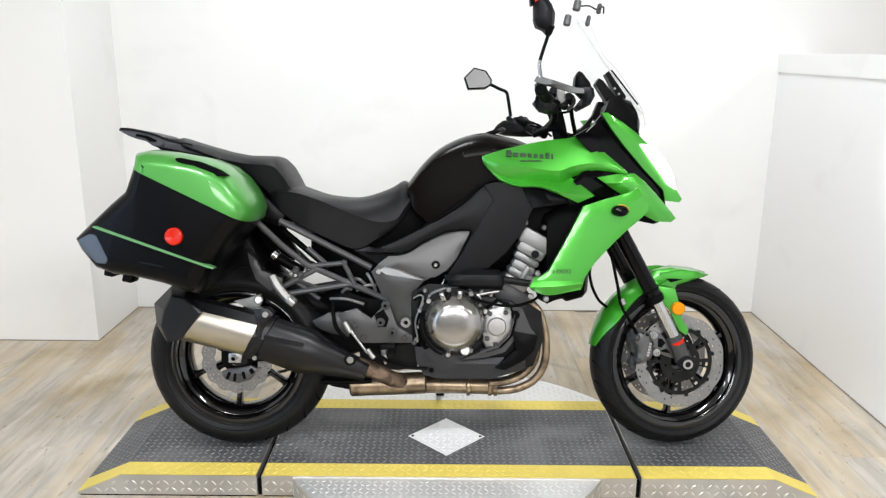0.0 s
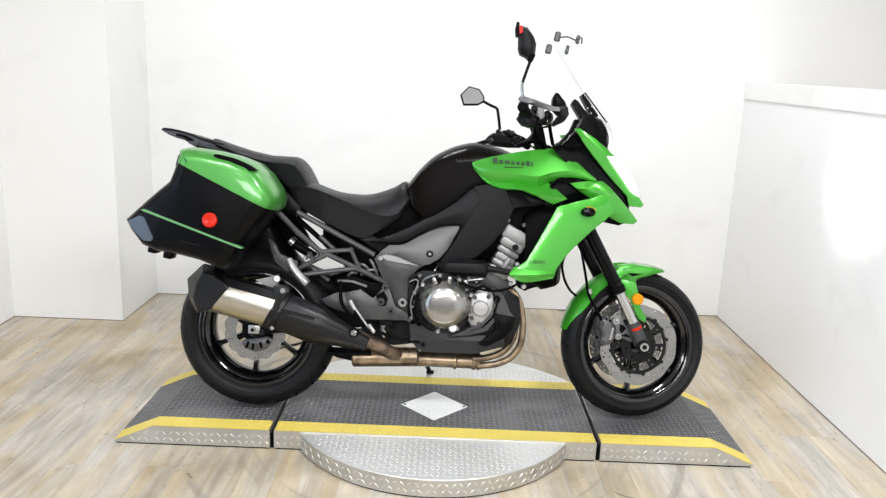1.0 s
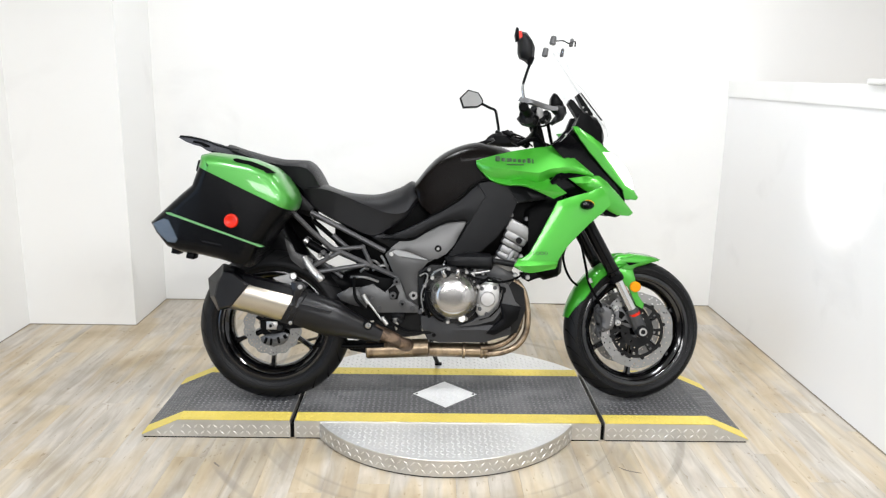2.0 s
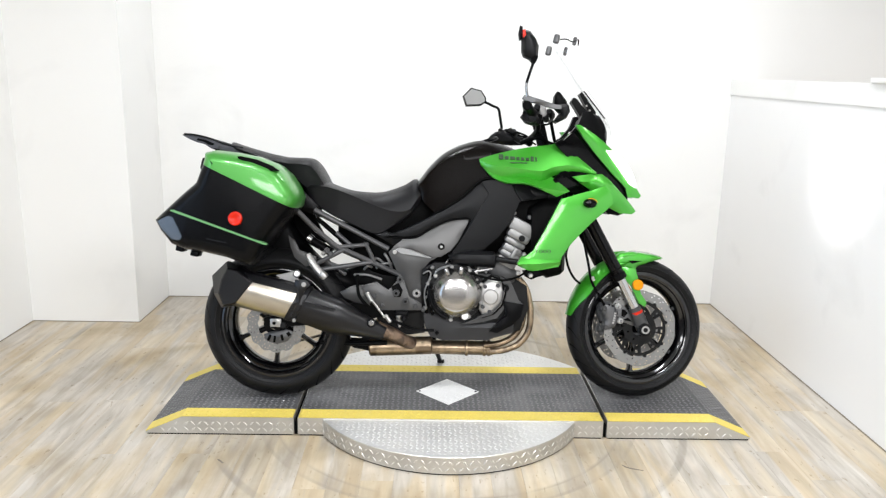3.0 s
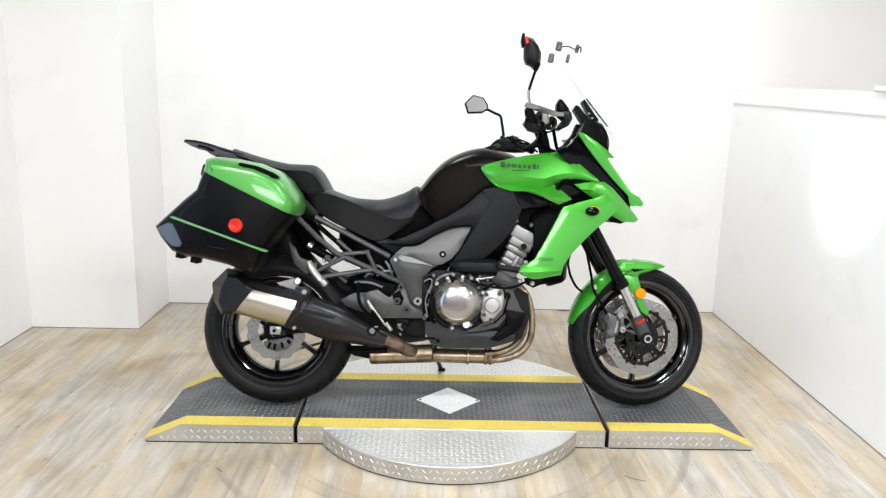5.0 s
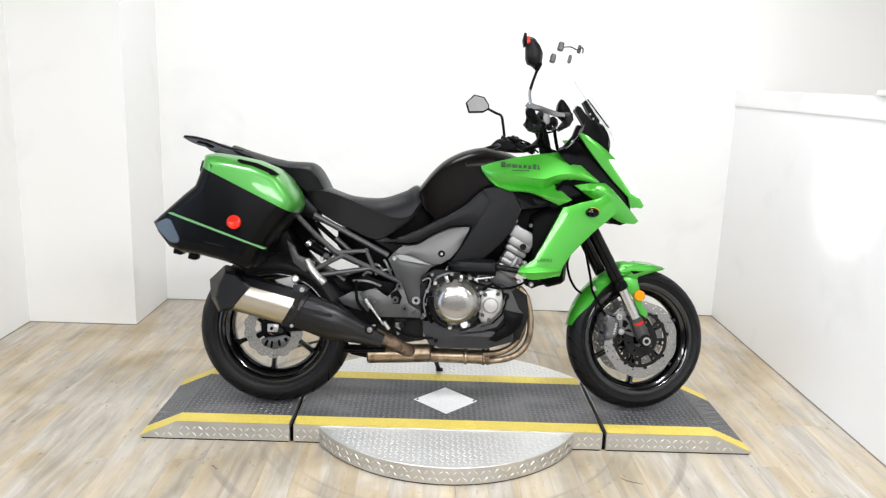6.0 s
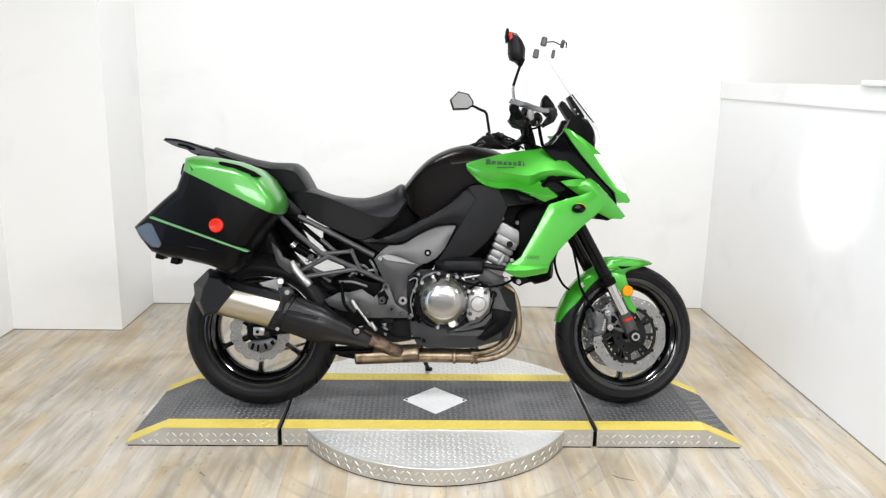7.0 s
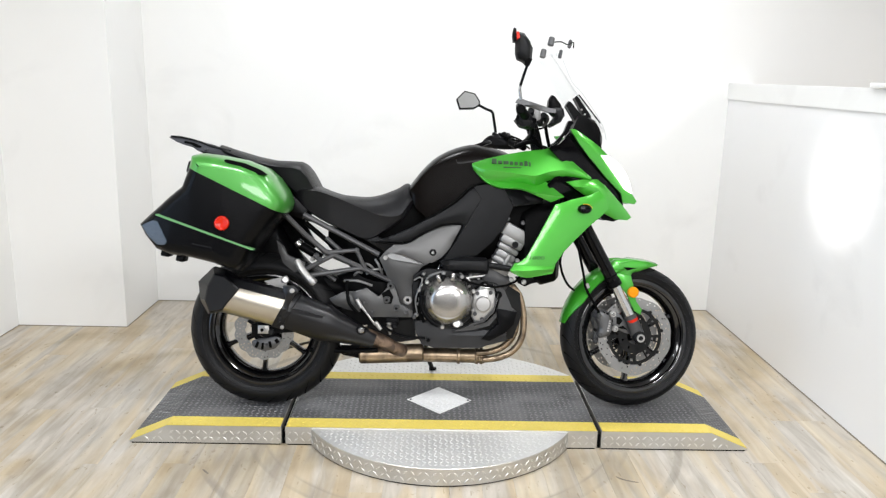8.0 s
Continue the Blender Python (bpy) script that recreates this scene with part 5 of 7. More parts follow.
for i in range(9):
    a = radians(20 + 40 * i)
    bm = bmesh.new()
    x, z = cl_c[0] + 0.109 * math.cos(a), cl_c[2] + 0.109 * math.sin(a)
    cyl(bm, (x, -0.17, z), (x, -0.212, z), 0.0085, n=12, round_=0.002)
    cyl(bm, (x, -0.212, z), (x, -0.219, z), 0.006, n=6)
    part("bolt", bm, HEADALLOY if i % 3 else ALLOY, eng)
part("clutch_guard", tube(bmesh.new(), [(cl_c[0] + 0.104 * math.cos(radians(a)), -0.224, cl_c[2] + 0.104 * math.sin(radians(a))) for a in range(170, 252, 10)], 0.010, k=2), SATIN, eng, "black rubber guard on the clutch cover")
bm = bmesh.new()
cyl(bm, (0.019, -0.200, 0.363), (0.018, -0.235, 0.369), 0.016, n=20, round_=0.003)
part("drain_plug", bm, ALLOY, eng)
bm = bmesh.new()
cyl(bm, (-0.038, -0.220, 0.555), (-0.045, -0.235, 0.534), 0.012, n=14, round_=0.002)
part("oil_filler", bm, SATIN, eng)
STARTER = [(0.094, 0.494), (0.127, 0.517), (0.159, 0.502), (0.173, 0.460), (0.161, 0.414), (0.130, 0.382), (0.095, 0.370), (0.081, 0.395), (0.083, 0.462)]
STARTER = inset(STARTER, -0.006)
part("starter_gasket", panel(inset(STARTER, -0.007), -0.199, thick=0.04, edge=0.002, step=0), DARKGAP, eng, "black gasket line round the starter cover")
part("starter_cover", panel(STARTER, -0.205, thick=0.05, edge=0.007, bulge=0.006, step=0.011), ALLOY, eng, "cast alloy starter clutch cover")
bm = bmesh.new()
sc = (0.121, -0.212, 0.446)
lathe(bm, [(0.0004, -0.223), (0.027, -0.222), (0.030, -0.219), (0.031, -0.214), (0.036, -0.212), (0.036, -0.20), (0.0004, -0.20)], sc[::2], 32, close=False)
part("cover_boss", bm, ALLOY, eng)
for p in [(0.150, -0.212, 0.491), (0.090, -0.212, 0.405), (0.118, -0.212, 0.384), (0.098, -0.212, 0.487)]:
    bolt(eng, p, 0.006, 0.007)
part("lower_cover", panel([(0.160, 0.524), (0.205, 0.504), (0.238, 0.430), (0.257, 0.412), (0.189, 0.420), (0.176, 0.390), (0.150, 0.356), (0.087, 0.338), (0.002, 0.328), (0.082, 0.361), (0.140, 0.372), (0.176, 0.410), (0.188, 0.458)], -0.200, thick=0.05, edge=0.004, step=0), ENGINEGREY, eng, "dark grey lower engine cover")
bolt(eng, (0.182, -0.200, 0.481), 0.011, 0.006, SATIN)
part("fairing_lower", panel([(0.174, 0.428), (0.258, 0.414), (0.246, 0.364), (0.211, 0.329), (0.151, 0.296), (0.119, 0.304), (0.154, 0.337), (0.185, 0.365)], -0.208, thick=0.05, edge=0.005, bulge=0.004), SATIN, eng, "black lower fairing piece")
pan = part("belly_pan", panel([(-0.148, 0.369), (-0.071, 0.365), (0.020, 0.339), (0.133, 0.335), (0.220, 0.327), (0.221, 0.295), (0.157, 0.276), (0.112, 0.262), (-0.069, 0.260), (-0.119, 0.273), (-0.143, 0.319)], -0.19, thick=0.38, edge=0.010, step=0.04, bulge=0.004), BELLY, eng, "dark grey belly pan")
bolt(eng, (-0.093, -0.197, 0.293), 0.006, 0.004, SATIN)
# clutter round the clutch cover: hoses, sensors, clips
for pts, r, mt in (([(-0.154, -0.185, 0.532), (-0.132, -0.190, 0.544), (-0.122, -0.190, 0.528), (-0.146, -0.190, 0.460), (-0.139, -0.190, 0.401)], 0.0032, HEADALLOY), ([(-0.109, -0.180, 0.527), (-0.122, -0.200, 0.473), (-0.128, -0.200, 0.428), (-0.111, -0.200, 0.366)], 0.007, HOSE),
                   ([(-0.096, -0.180, 0.545), (-0.064, -0.190, 0.560), (-0.015, -0.190, 0.566), (0.030, -0.190, 0.548), (0.053, -0.190, 0.516)], 0.007, HEADALLOY), ([(0.062, -0.190, 0.530), (0.058, -0.200, 0.463), (0.068, -0.200, 0.395)], 0.006, SATIN)):
    part("hose", tube(bmesh.new(), pts, r, k=5), mt, eng)
for p, r in zip([(-0.116, -0.190, 0.558), (-0.133, -0.195, 0.492), (-0.137, -0.195, 0.438), (0.023, -0.205, 0.531), (0.044, -0.205, 0.505), (0.066, -0.205, 0.514), (-0.069, -0.190, 0.547), (-0.143, -0.190, 0.392), (0.072, -0.170, 0.555), (0.104, -0.170, 0.542)], (0.008, 0.009, 0.007, 0.009, 0.008, 0.006, 0.009, 0.010, 0.008, 0.007)):
    bm = bmesh.new()
    cyl(bm, (p[0], p[1] + 0.02, p[2]), p, r, r * 0.85, 12, 0.002)
    cyl(bm, p, (p[0], p[1] - 0.006, p[2]), r * 0.55, n=6)
    part("fitting", bm, HEADALLOY, eng)
for i in range(7):
    p = (cl_c[0] + 0.098 * math.cos(radians(58 + i * 11)), cl_c[2] + 0.098 * math.sin(radians(58 + i * 11)))
    if i in (2, 5):
        bm = bmesh.new()
        box(bm, (p[0], -0.222, p[1]), (0.016, 0.05, 0.030), pose(0, 0, 0, 0, 30 - i * 11, 0), bevel=0.005)
        part("cover_rib", bm, CLUTCH, eng)
bm = bmesh.new()
p = (0.139, -0.200, 0.389)
loft(bm, [[(x, y, z) for y in (-0.215, -0.19)] + [(x, y, z - 0.008) for y in (-0.19, -0.215)] for x, z in [(0.069, 0.364), (0.127, 0.382), (0.163, 0.424), (0.180, 0.487)]])
part("cover_seam", bm, ENGINEGREY, eng)
# cylinder block and head, leaning forwards
BLOCK = [(0.165, -0.100, 0.540), (0.173, -0.100, 0.582), (0.189, -0.100, 0.610), (0.198, -0.100, 0.634), (0.209, -0.100, 0.662), (0.222, -0.100, 0.690), (0.240, -0.100, 0.722)]
for i, (p, w, h) in enumerate(zip(BLOCK, (0.112, 0.088, 0.092, 0.084, 0.092, 0.098, 0.118), (0.06, 0.034, 0.024, 0.030, 0.024, 0.034, 0.052))):
    bm = bmesh.new()
    box(bm, (p[0] + 0.012, 0, p[2]), (w, 0.35 if i > 4 else 0.335, h + 0.004), pose(0, 0, 0, 0, 28, 0), bevel=0.012)
    part("cylinder_head" if i > 4 else "cylinder_block", bm, HEADALLOY if i else ENGINEGREY, eng)
bm = bmesh.new()
cyl(bm, (0.247, -0.170, 0.680), (0.245, -0.190, 0.682), 0.013, n=14)
part("bung", bm, SATIN, eng)
bm = bmesh.new()
box(bm, (0.214, -0.170, 0.616), (0.018, 0.02, 0.055), pose(0, 0, 0, 0, 28, 0), bevel=0.005)
part("breather", bm, HEADALLOY, eng)
part("lower_guard", panel([(-0.054, 0.610), (0.039, 0.632), (0.133, 0.625), (0.149, 0.599), (0.137, 0.563), (0.029, 0.567), (-0.038, 0.575)], -0.206, thick=0.06, edge=0.012, bulge=0.010, step=0.014, width=0.03), DARKGREY, bike, "dark grey plastic guard along the cover edge")
bm = bmesh.new()
cyl(bm, (0.140, -0.195, 0.599), (0.246, -0.195, 0.583), 0.012, n=14, round_=0.002)
part("crash_tube", bm, DARKGREY, bike)
for p in [(0.236, -0.150, 0.539), (0.258, -0.150, 0.615), (0.287, -0.150, 0.530), (0.215, -0.150, 0.784), (0.277, -0.150, 0.768), (0.311, -0.150, 0.780)]:
    bm = bmesh.new()
    cyl(bm, p, (p[0], p[1] - 0.02, p[2]), 0.010, n=12, round_=0.003)
    part("fitting", bm, ALLOY if p[2] < 0.7 else BOLTDARK, bike)
part("clutch_cable", tube(bmesh.new(), [(0.016, -0.200, 0.549), (0.083, -0.220, 0.527), (0.173, -0.220, 0.515), (0.253, -0.200, 0.540), (0.288, -0.180, 0.600)], 0.0045, k=6), HOSE, eng)
for pts, mt in (([(-0.050, -0.140, 0.592), (-0.064, -0.150, 0.552), (-0.054, -0.160, 0.526)], CHROME), ([(-0.152, -0.170, 0.526), (-0.127, -0.180, 0.545), (-0.144, -0.180, 0.436), (-0.134, -0.170, 0.354)], HOSE), ([(0.018, -0.150, 0.553), (0.064, -0.160, 0.545), (0.132, -0.160, 0.555)], ALLOY)):
    part("hose", tube(bmesh.new(), pts, 0.006, k=5), mt, eng)
for i, p in enumerate([(-0.091, -0.160, 0.532), (-0.005, -0.160, 0.558), (0.032, -0.160, 0.549), (0.059, -0.160, 0.534), (-0.118, -0.160, 0.502)]):
    bm = bmesh.new()
    box(bm, p, (0.03, 0.05, 0.022), pose(0, 0, 0, 0, 25 * i, 0), bevel=0.005)
    part("casting_lug", bm, ALLOY, eng)
body("radiator", [(0.255, 0.799), (0.354, 0.860), (0.438, 0.873)], [(0.259, 0.583), (0.362, 0.512), (0.446, 0.537)], [(0.3, 0.18), (0.6, 0.18)], HOSE, "black radiator behind the fork", samples=8, power=6)
part("radiator_bracket", panel([(0.260, 0.545), (0.306, 0.546), (0.387, 0.560), (0.360, 0.532), (0.318, 0.520), (0.295, 0.509), (0.268, 0.522)], -0.14, thick=0.05, edge=0.004), SATIN, bike)

# exhaust
ex = tagged(new("exhaust"), "heat-tinted steel exhaust with a steel-sleeved black muffler")
ex.parent = bike
for i, (y, dx) in enumerate(((-0.135, 0.002), (-0.122, -0.026), (-0.02, -0.020), (0.08, -0.030))):
    pts = [(0.241, -0.135, 0.514), (0.274, -0.135, 0.469), (0.292, -0.135, 0.387), (0.287, -0.135, 0.303), (0.251, -0.130, 0.246), (0.193, -0.110, 0.216), (0.133, -0.080, 0.206)]
    pts = [(x + dx, y + (0.135 + yy) * 0.3, z + (0.020 if i % 2 else -0.003)) for x, yy, z in pts]
    part("header_pipe", tube(bmesh.new(), pts, 0.0135, n=14, k=6), STEELPIPE, ex, "golden heat-tinted header pipe")
bm = bmesh.new()
tube(bm, [(0.144, -0.080, 0.209), (0.027, -0.060, 0.206), (-0.114, -0.060, 0.207)], 0.030, n=18, k=3)
part("collector", bm, STEELPIPE, ex)
bm = bmesh.new()
cyl(bm, (-0.110, -0.080, 0.219), (-0.376, -0.080, 0.207), 0.038, n=22, round_=0.006)
part("catalyst_box", bm, STEELPIPE, ex, "bronze-tinted catalyst canister")
for p in [(0.135, -0.080, 0.211), (0.041, -0.080, 0.211), (0.116, -0.080, 0.211)]:
    bm = bmesh.new()
    cyl(bm, p, (p[0] - 0.013, p[1], p[2]), 0.036, n=20, round_=0.002)
    part("clamp", bm, STEELPIPE, ex)
part("link_pipe", tube(bmesh.new(), [(-0.198, -0.110, 0.234), (-0.229, -0.150, 0.251), (-0.278, -0.180, 0.284), (-0.340, -0.200, 0.314)], 0.027, n=16, k=5), RUSTPIPE, ex, "brown-stained link pipe")


SECTION = ((0.0, 1.0), (-0.58, 0.93), (-0.86, 0.60), (-1.0, 0.10), (-0.95, -0.25), (-0.55, -0.90), (0.0, -1.0), (0.8, -0.75), (1.0, 0.1), (0.7, 0.85))


def section(c, axis, up, h, w, shear, k):
    """A many-sided muffler section round c; shear slants it forwards at the top."""
    return [tuple(Vector(c) + Vector((0, 1, 0)) * (u * w) + up * (v * h) + axis * (shear * v)) for u, v in k]


def muffler_piece(name, stations, mat, label, parent, k=SECTION, soft=9):
    pts = [Vector(p) for p, _, _, _ in stations]
    ax = (pts[-1] - pts[0]).normalized()
    up = Vector((-ax.z, 0, ax.x)).normalized()
    if up.z < 0:
        up = -up
    return part(name, loft(bmesh.new(), [section(p, ax, up, h, w, sh, k) for p, h, w, sh in stations]), mat, parent, label, angle=soft)


A0, A1 = Vector((-0.952, -0.225, 0.483)), Vector((-0.616, -0.225, 0.402))


def along(t):
    return tuple(A0.lerp(A1, t))


muffler_piece("muffler_sleeve", [(along(0.12), 0.074, 0.062, 0.03), (along(0.95), 0.074, 0.062, 0.02)], SLEEVE, "brushed steel muffler sleeve", ex, SECTION, 60)
CROWN = SECTION[9:] + SECTION[:3] + ((-0.55, 0.45), (0.4, 0.45))
muffler_piece("top_shield", [(along(0.12), 0.078, 0.066, 0.03), (along(0.93), 0.078, 0.066, 0.02)], MUFFLER, "black shield along the top of the muffler", ex, CROWN)
CAP_IN = [(-0.917, 0.555), (-0.942, 0.506), (-0.953, 0.454), (-0.934, 0.404), (-0.886, 0.414), (-0.820, 0.498), (-0.876, 0.547)]
CAP_OUT = [(-0.933, 0.574), (-0.990, 0.517), (-0.983, 0.446), (-0.952, 0.389), (-0.896, 0.401), (-0.819, 0.516), (-0.885, 0.560)]
part("end_cap", loft(bmesh.new(), [[(x, y, z) for x, z in o] for o, y in ((inset(CAP_IN, 0.006), -0.295), (CAP_IN, -0.290), (CAP_OUT, -0.240), (CAP_OUT, -0.205), (CAP_IN, -0.160))]), MUFFLER, ex, "angular black muffler end cap with a faceted tip", angle=9)
muffler_piece("muffler_band", [(along(0.845), 0.070, 0.06, 0.022), (along(0.85), 0.080, 0.069, 0.022), (along(0.96), 0.080, 0.069, 0.02), (along(0.97), 0.070, 0.06, 0.02)], MUFFLER, "black muffler band", ex)
N0, N1 = Vector(along(0.95)), Vector((-0.306, -0.200, 0.287))
muffler_piece("muffler_body", [(tuple(N0.lerp(N1, t)), h, w, 0.0) for t, h, w in ((0, 0.074, 0.064), (0.40, 0.076, 0.068), (0.54, 0.062, 0.060), (0.8, 0.042, 0.042), (1.0, 0.030, 0.032))], MUFFLER, "black heat shield in front of the sleeve", ex, SECTION, 48)
part("shield_rib", panel([(-0.625, 0.428), (-0.590, 0.420), (-0.497, 0.397), (-0.503, 0.388), (-0.594, 0.406), (-0.625, 0.412)], -0.296, thick=0.02, edge=0.003, step=0), MUFFLER, ex)
part("muffler_bracket", panel([(-0.656, 0.510), (-0.613, 0.511), (-0.595, 0.494), (-0.612, 0.474), (-0.629, 0.439), (-0.625, 0.417), (-0.651, 0.394), (-0.668, 0.368), (-0.680, 0.357), (-0.659, 0.427), (-0.645, 0.460), (-0.653, 0.486)], -0.293, thick=0.05, edge=0.006, step=0.02, bulge=0.004, width=0.012), MUFFLER, ex, "cast black muffler bracket")
bolt(ex, (-0.618, -0.296, 0.494), 0.007, 0.008, ALLOY)
bolt(ex, (-0.658, -0.280, 0.350), 0.0055, 0.008, ALLOY)
bm = bmesh.new()
cyl(bm, (-0.360, -0.210, 0.332), (-0.356, -0.250, 0.339), 0.019, n=20, round_=0.003)
part("mount_ring", bm, SATIN, ex)
bolt(ex, (-0.356, -0.252, 0.339), 0.0085, 0.008, CHROME)
bm = bmesh.new()
cyl(bm, (-0.664, -0.190, 0.524), (-0.658, -0.220, 0.528), 0.015, n=16, round_=0.004)
part("peg_end", bm, ALLOY, ex)
part("hanger_tab", panel([(-0.752, 0.514), (-0.703, 0.526), (-0.663, 0.538), (-0.663, 0.502), (-0.690, 0.483), (-0.726, 0.501)], -0.17, thick=0.02, edge=0.003, step=0), ALLOY, ex)
bm = bmesh.new()
tube(bm, [(-0.102, 0.12, 0.215), (-0.090, 0.24, 0.135), (-0.070, 0.350, 0.064)], 0.010, k=3)
box(bm, (-0.064, 0.360, 0.0535), (0.034, 0.032, 0.008), pose(0, 0, 0, 9, 0, 0), bevel=0.003)
part("side_stand", bm, SATIN, bike, "black side stand, folded out")

# front fairing
NOSE = (-0.40, 0.42, 0)
def skin(rows, thick=0.012, k=3, side=-1, swell=0.002):
    """A folded cover: smooth along its rows, creased from row to row, closed at the back."""
    rs = [spline(r, k) for r in rows]
    full = []
    for a, b in zip(rs, rs[1:]):
        full.append(a)
        for f in (0.33, 0.67):
            full.append([p.lerp(q, f) + Vector((0, -swell, 0)) for p, q in zip(a, b)])
    full.append(rs[-1])
    bm = bmesh.new()
    g0 = [[bm.verts.new((p.x, -side * p.y, p.z)) for p in r] for r in full]
    g1 = [[bm.verts.new((p.x, -side * (p.y + thick), p.z)) for p in r] for r in full]
    m, n = len(full), len(full[0])
    for a in range(m - 1):
        for b in range(n - 1):
            bm.faces.new((g0[a][b], g0[a][b + 1], g0[a + 1][b + 1], g0[a + 1][b]))
            bm.faces.new((g1[a + 1][b], g1[a + 1][b + 1], g1[a][b + 1], g1[a][b]))
        for b in (0, n - 1):
            bm.faces.new((g0[a][b], g0[a + 1][b], g1[a + 1][b], g1[a][b]))
    for a in (0, m - 1):
        for b in range(n - 1):
            bm.faces.new((g0[a][b], g0[a][b + 1], g1[a][b + 1], g1[a][b]))
    return bm


WAIST = [(0.073, -0.168, 0.975), (0.108, -0.184, 0.948), (0.175, -0.196, 0.927), (0.259, -0.199, 0.929), (0.314, -0.198, 0.917), (0.359, -0.188, 0.934), (0.439, -0.190, 0.958), (0.542, -0.173, 0.943)]
SHOULDER = [[(0.068, -0.165, 1.001), (0.126, -0.170, 1.020), (0.199, -0.172, 1.038), (0.277, -0.172, 1.053), (0.345, -0.170, 1.061), (0.404, -0.165, 1.067), (0.462, -0.176, 1.019), (0.544, -0.172, 0.954)],
            [(0.068, -0.168, 0.992), (0.111, -0.195, 0.977), (0.185, -0.218, 0.969), (0.262, -0.225, 0.959), (0.317, -0.225, 0.956), (0.368, -0.210, 0.973), (0.443, -0.200, 0.980), (0.541, -0.177, 0.949)], WAIST]
LOBE = [WAIST[:6], [(0.084, -0.168, 0.964), (0.122, -0.194, 0.927), (0.178, -0.220, 0.907), (0.251, -0.236, 0.906), (0.316, -0.242, 0.887), (0.428, -0.228, 0.876)], [(0.085, -0.165, 0.962), (0.123, -0.188, 0.923), (0.179, -0.213, 0.902), (0.251, -0.228, 0.900), (0.314, -0.234, 0.879), (0.376, -0.224, 0.853)]]
for sd in (-1, 1):
    part("upper_fairing", skin(SHOULDER, side=sd), GREEN, bike, "glossy green painted upper fairing", angle=14)
    part("fairing_lobe", skin(LOBE, side=sd, swell=0.001), GREEN, bike, "lower lobe of the green upper fairing, creased along its lip", angle=14)
both("lower_fairing", GREEN, bike, [(0.389, 0.844), (0.451, 0.864), (0.528, 0.885), (0.564, 0.901), (0.593, 0.871), (0.603, 0.831), (0.572, 0.800), (0.523, 0.759), (0.474, 0.710), (0.429, 0.661), (0.399, 0.616), (0.386, 0.576), (0.296, 0.559), (0.224, 0.590), (0.246, 0.612), (0.281, 0.638), (0.320, 0.709), (0.354, 0.775)], (-0.302, 0.12, 0), "glossy green lower fairing scoop", thick=0.02, bulge=0.003, edge=0.0015, step=0.02, width=0.05)
FOOT = [[(0.236, -0.267, 0.615), (0.312, -0.258, 0.622), (0.386, -0.249, 0.614)], [(0.217, -0.288, 0.588), (0.288, -0.280, 0.588), (0.391, -0.265, 0.596)], [(0.223, -0.273, 0.578), (0.284, -0.266, 0.558), (0.391, -0.253, 0.584)]]
for sd in (-1, 1):
    part("fairing_foot", skin(FOOT, thick=0.03, side=sd, swell=0.0005), GREEN, bike, "creased green fairing foot", angle=14)
both("side_wing", GREEN, bike, [(0.437, 0.935), (0.505, 0.946), (0.570, 0.949), (0.606, 0.925), (0.649, 0.885), (0.686, 0.849), (0.713, 0.821), (0.732, 0.798), (0.714, 0.786), (0.657, 0.789), (0.610, 0.811), (0.568, 0.839), (0.542, 0.874), (0.512, 0.888), (0.482, 0.905)], NOSE, "green wing below the headlight", thick=0.018, bulge=0.014, edge=0.004, step=0.03, width=0.04)
both("nose_cowl", GREEN, bike, [(0.448, 1.142), (0.468, 1.143), (0.528, 1.112), (0.579, 1.079), (0.621, 1.044), (0.593, 1.046), (0.627, 0.997), (0.671, 0.945), (0.703, 0.911), (0.736, 0.893), (0.758, 0.863), (0.748, 0.852), (0.694, 0.858), (0.683, 0.895), (0.608, 0.962), (0.530, 1.041), (0.484, 1.093)], (-0.395, 0.43, 0), "green nose cowl beside the headlight", thick=0.03, bulge=0.006, edge=0.004, step=0.03, width=0.04)
both("headlight", LENS, bike, [(0.585, 1.045), (0.618, 1.044), (0.655, 1.022), (0.693, 0.985), (0.720, 0.937), (0.730, 0.896), (0.695, 0.913), (0.668, 0.950), (0.625, 0.999)], (-0.405, 0.43, 0), "lit white headlight lens", thick=0.03, bulge=0.006, edge=0.003, step=0.011, width=0.03)
both("inner_cowl", BLACKGLOSS, bike, [(0.363, 1.067), (0.399, 1.077), (0.434, 1.109), (0.472, 1.129), (0.534, 1.060), (0.617, 0.981), (0.692, 0.904), (0.699, 0.844), (0.632, 0.825), (0.564, 0.875), (0.465, 0.869), (0.397, 0.872), (0.362, 0.922), (0.390, 0.952), (0.462, 0.974)], (-0.360, 0.40, 0), "gloss black inner cowl between the green panels", thick=0.03, bulge=0.004, edge=0.004, step=0.04)
both("fairing_bracket", SATIN, bike, [(0.374, 1.071), (0.432, 1.104), (0.475, 1.155), (0.493, 1.203), (0.526, 1.204), (0.560, 1.167), (0.596, 1.077), (0.562, 1.099), (0.476, 1.142), (0.467, 1.123), (0.421, 1.068)], (-0.20, 0.15, 0), "black instrument surround", thick=0.04, edge=0.005, step=0.04)
both("chin_panel", SATIN, bike, [(0.576, 0.811), (0.631, 0.825), (0.693, 0.793), (0.655, 0.779), (0.606, 0.788)], (-0.34, 0.36, 0), "black chin panel", thick=0.04, edge=0.004, step=0)
tp = (0.504, -0.255, 0.830)
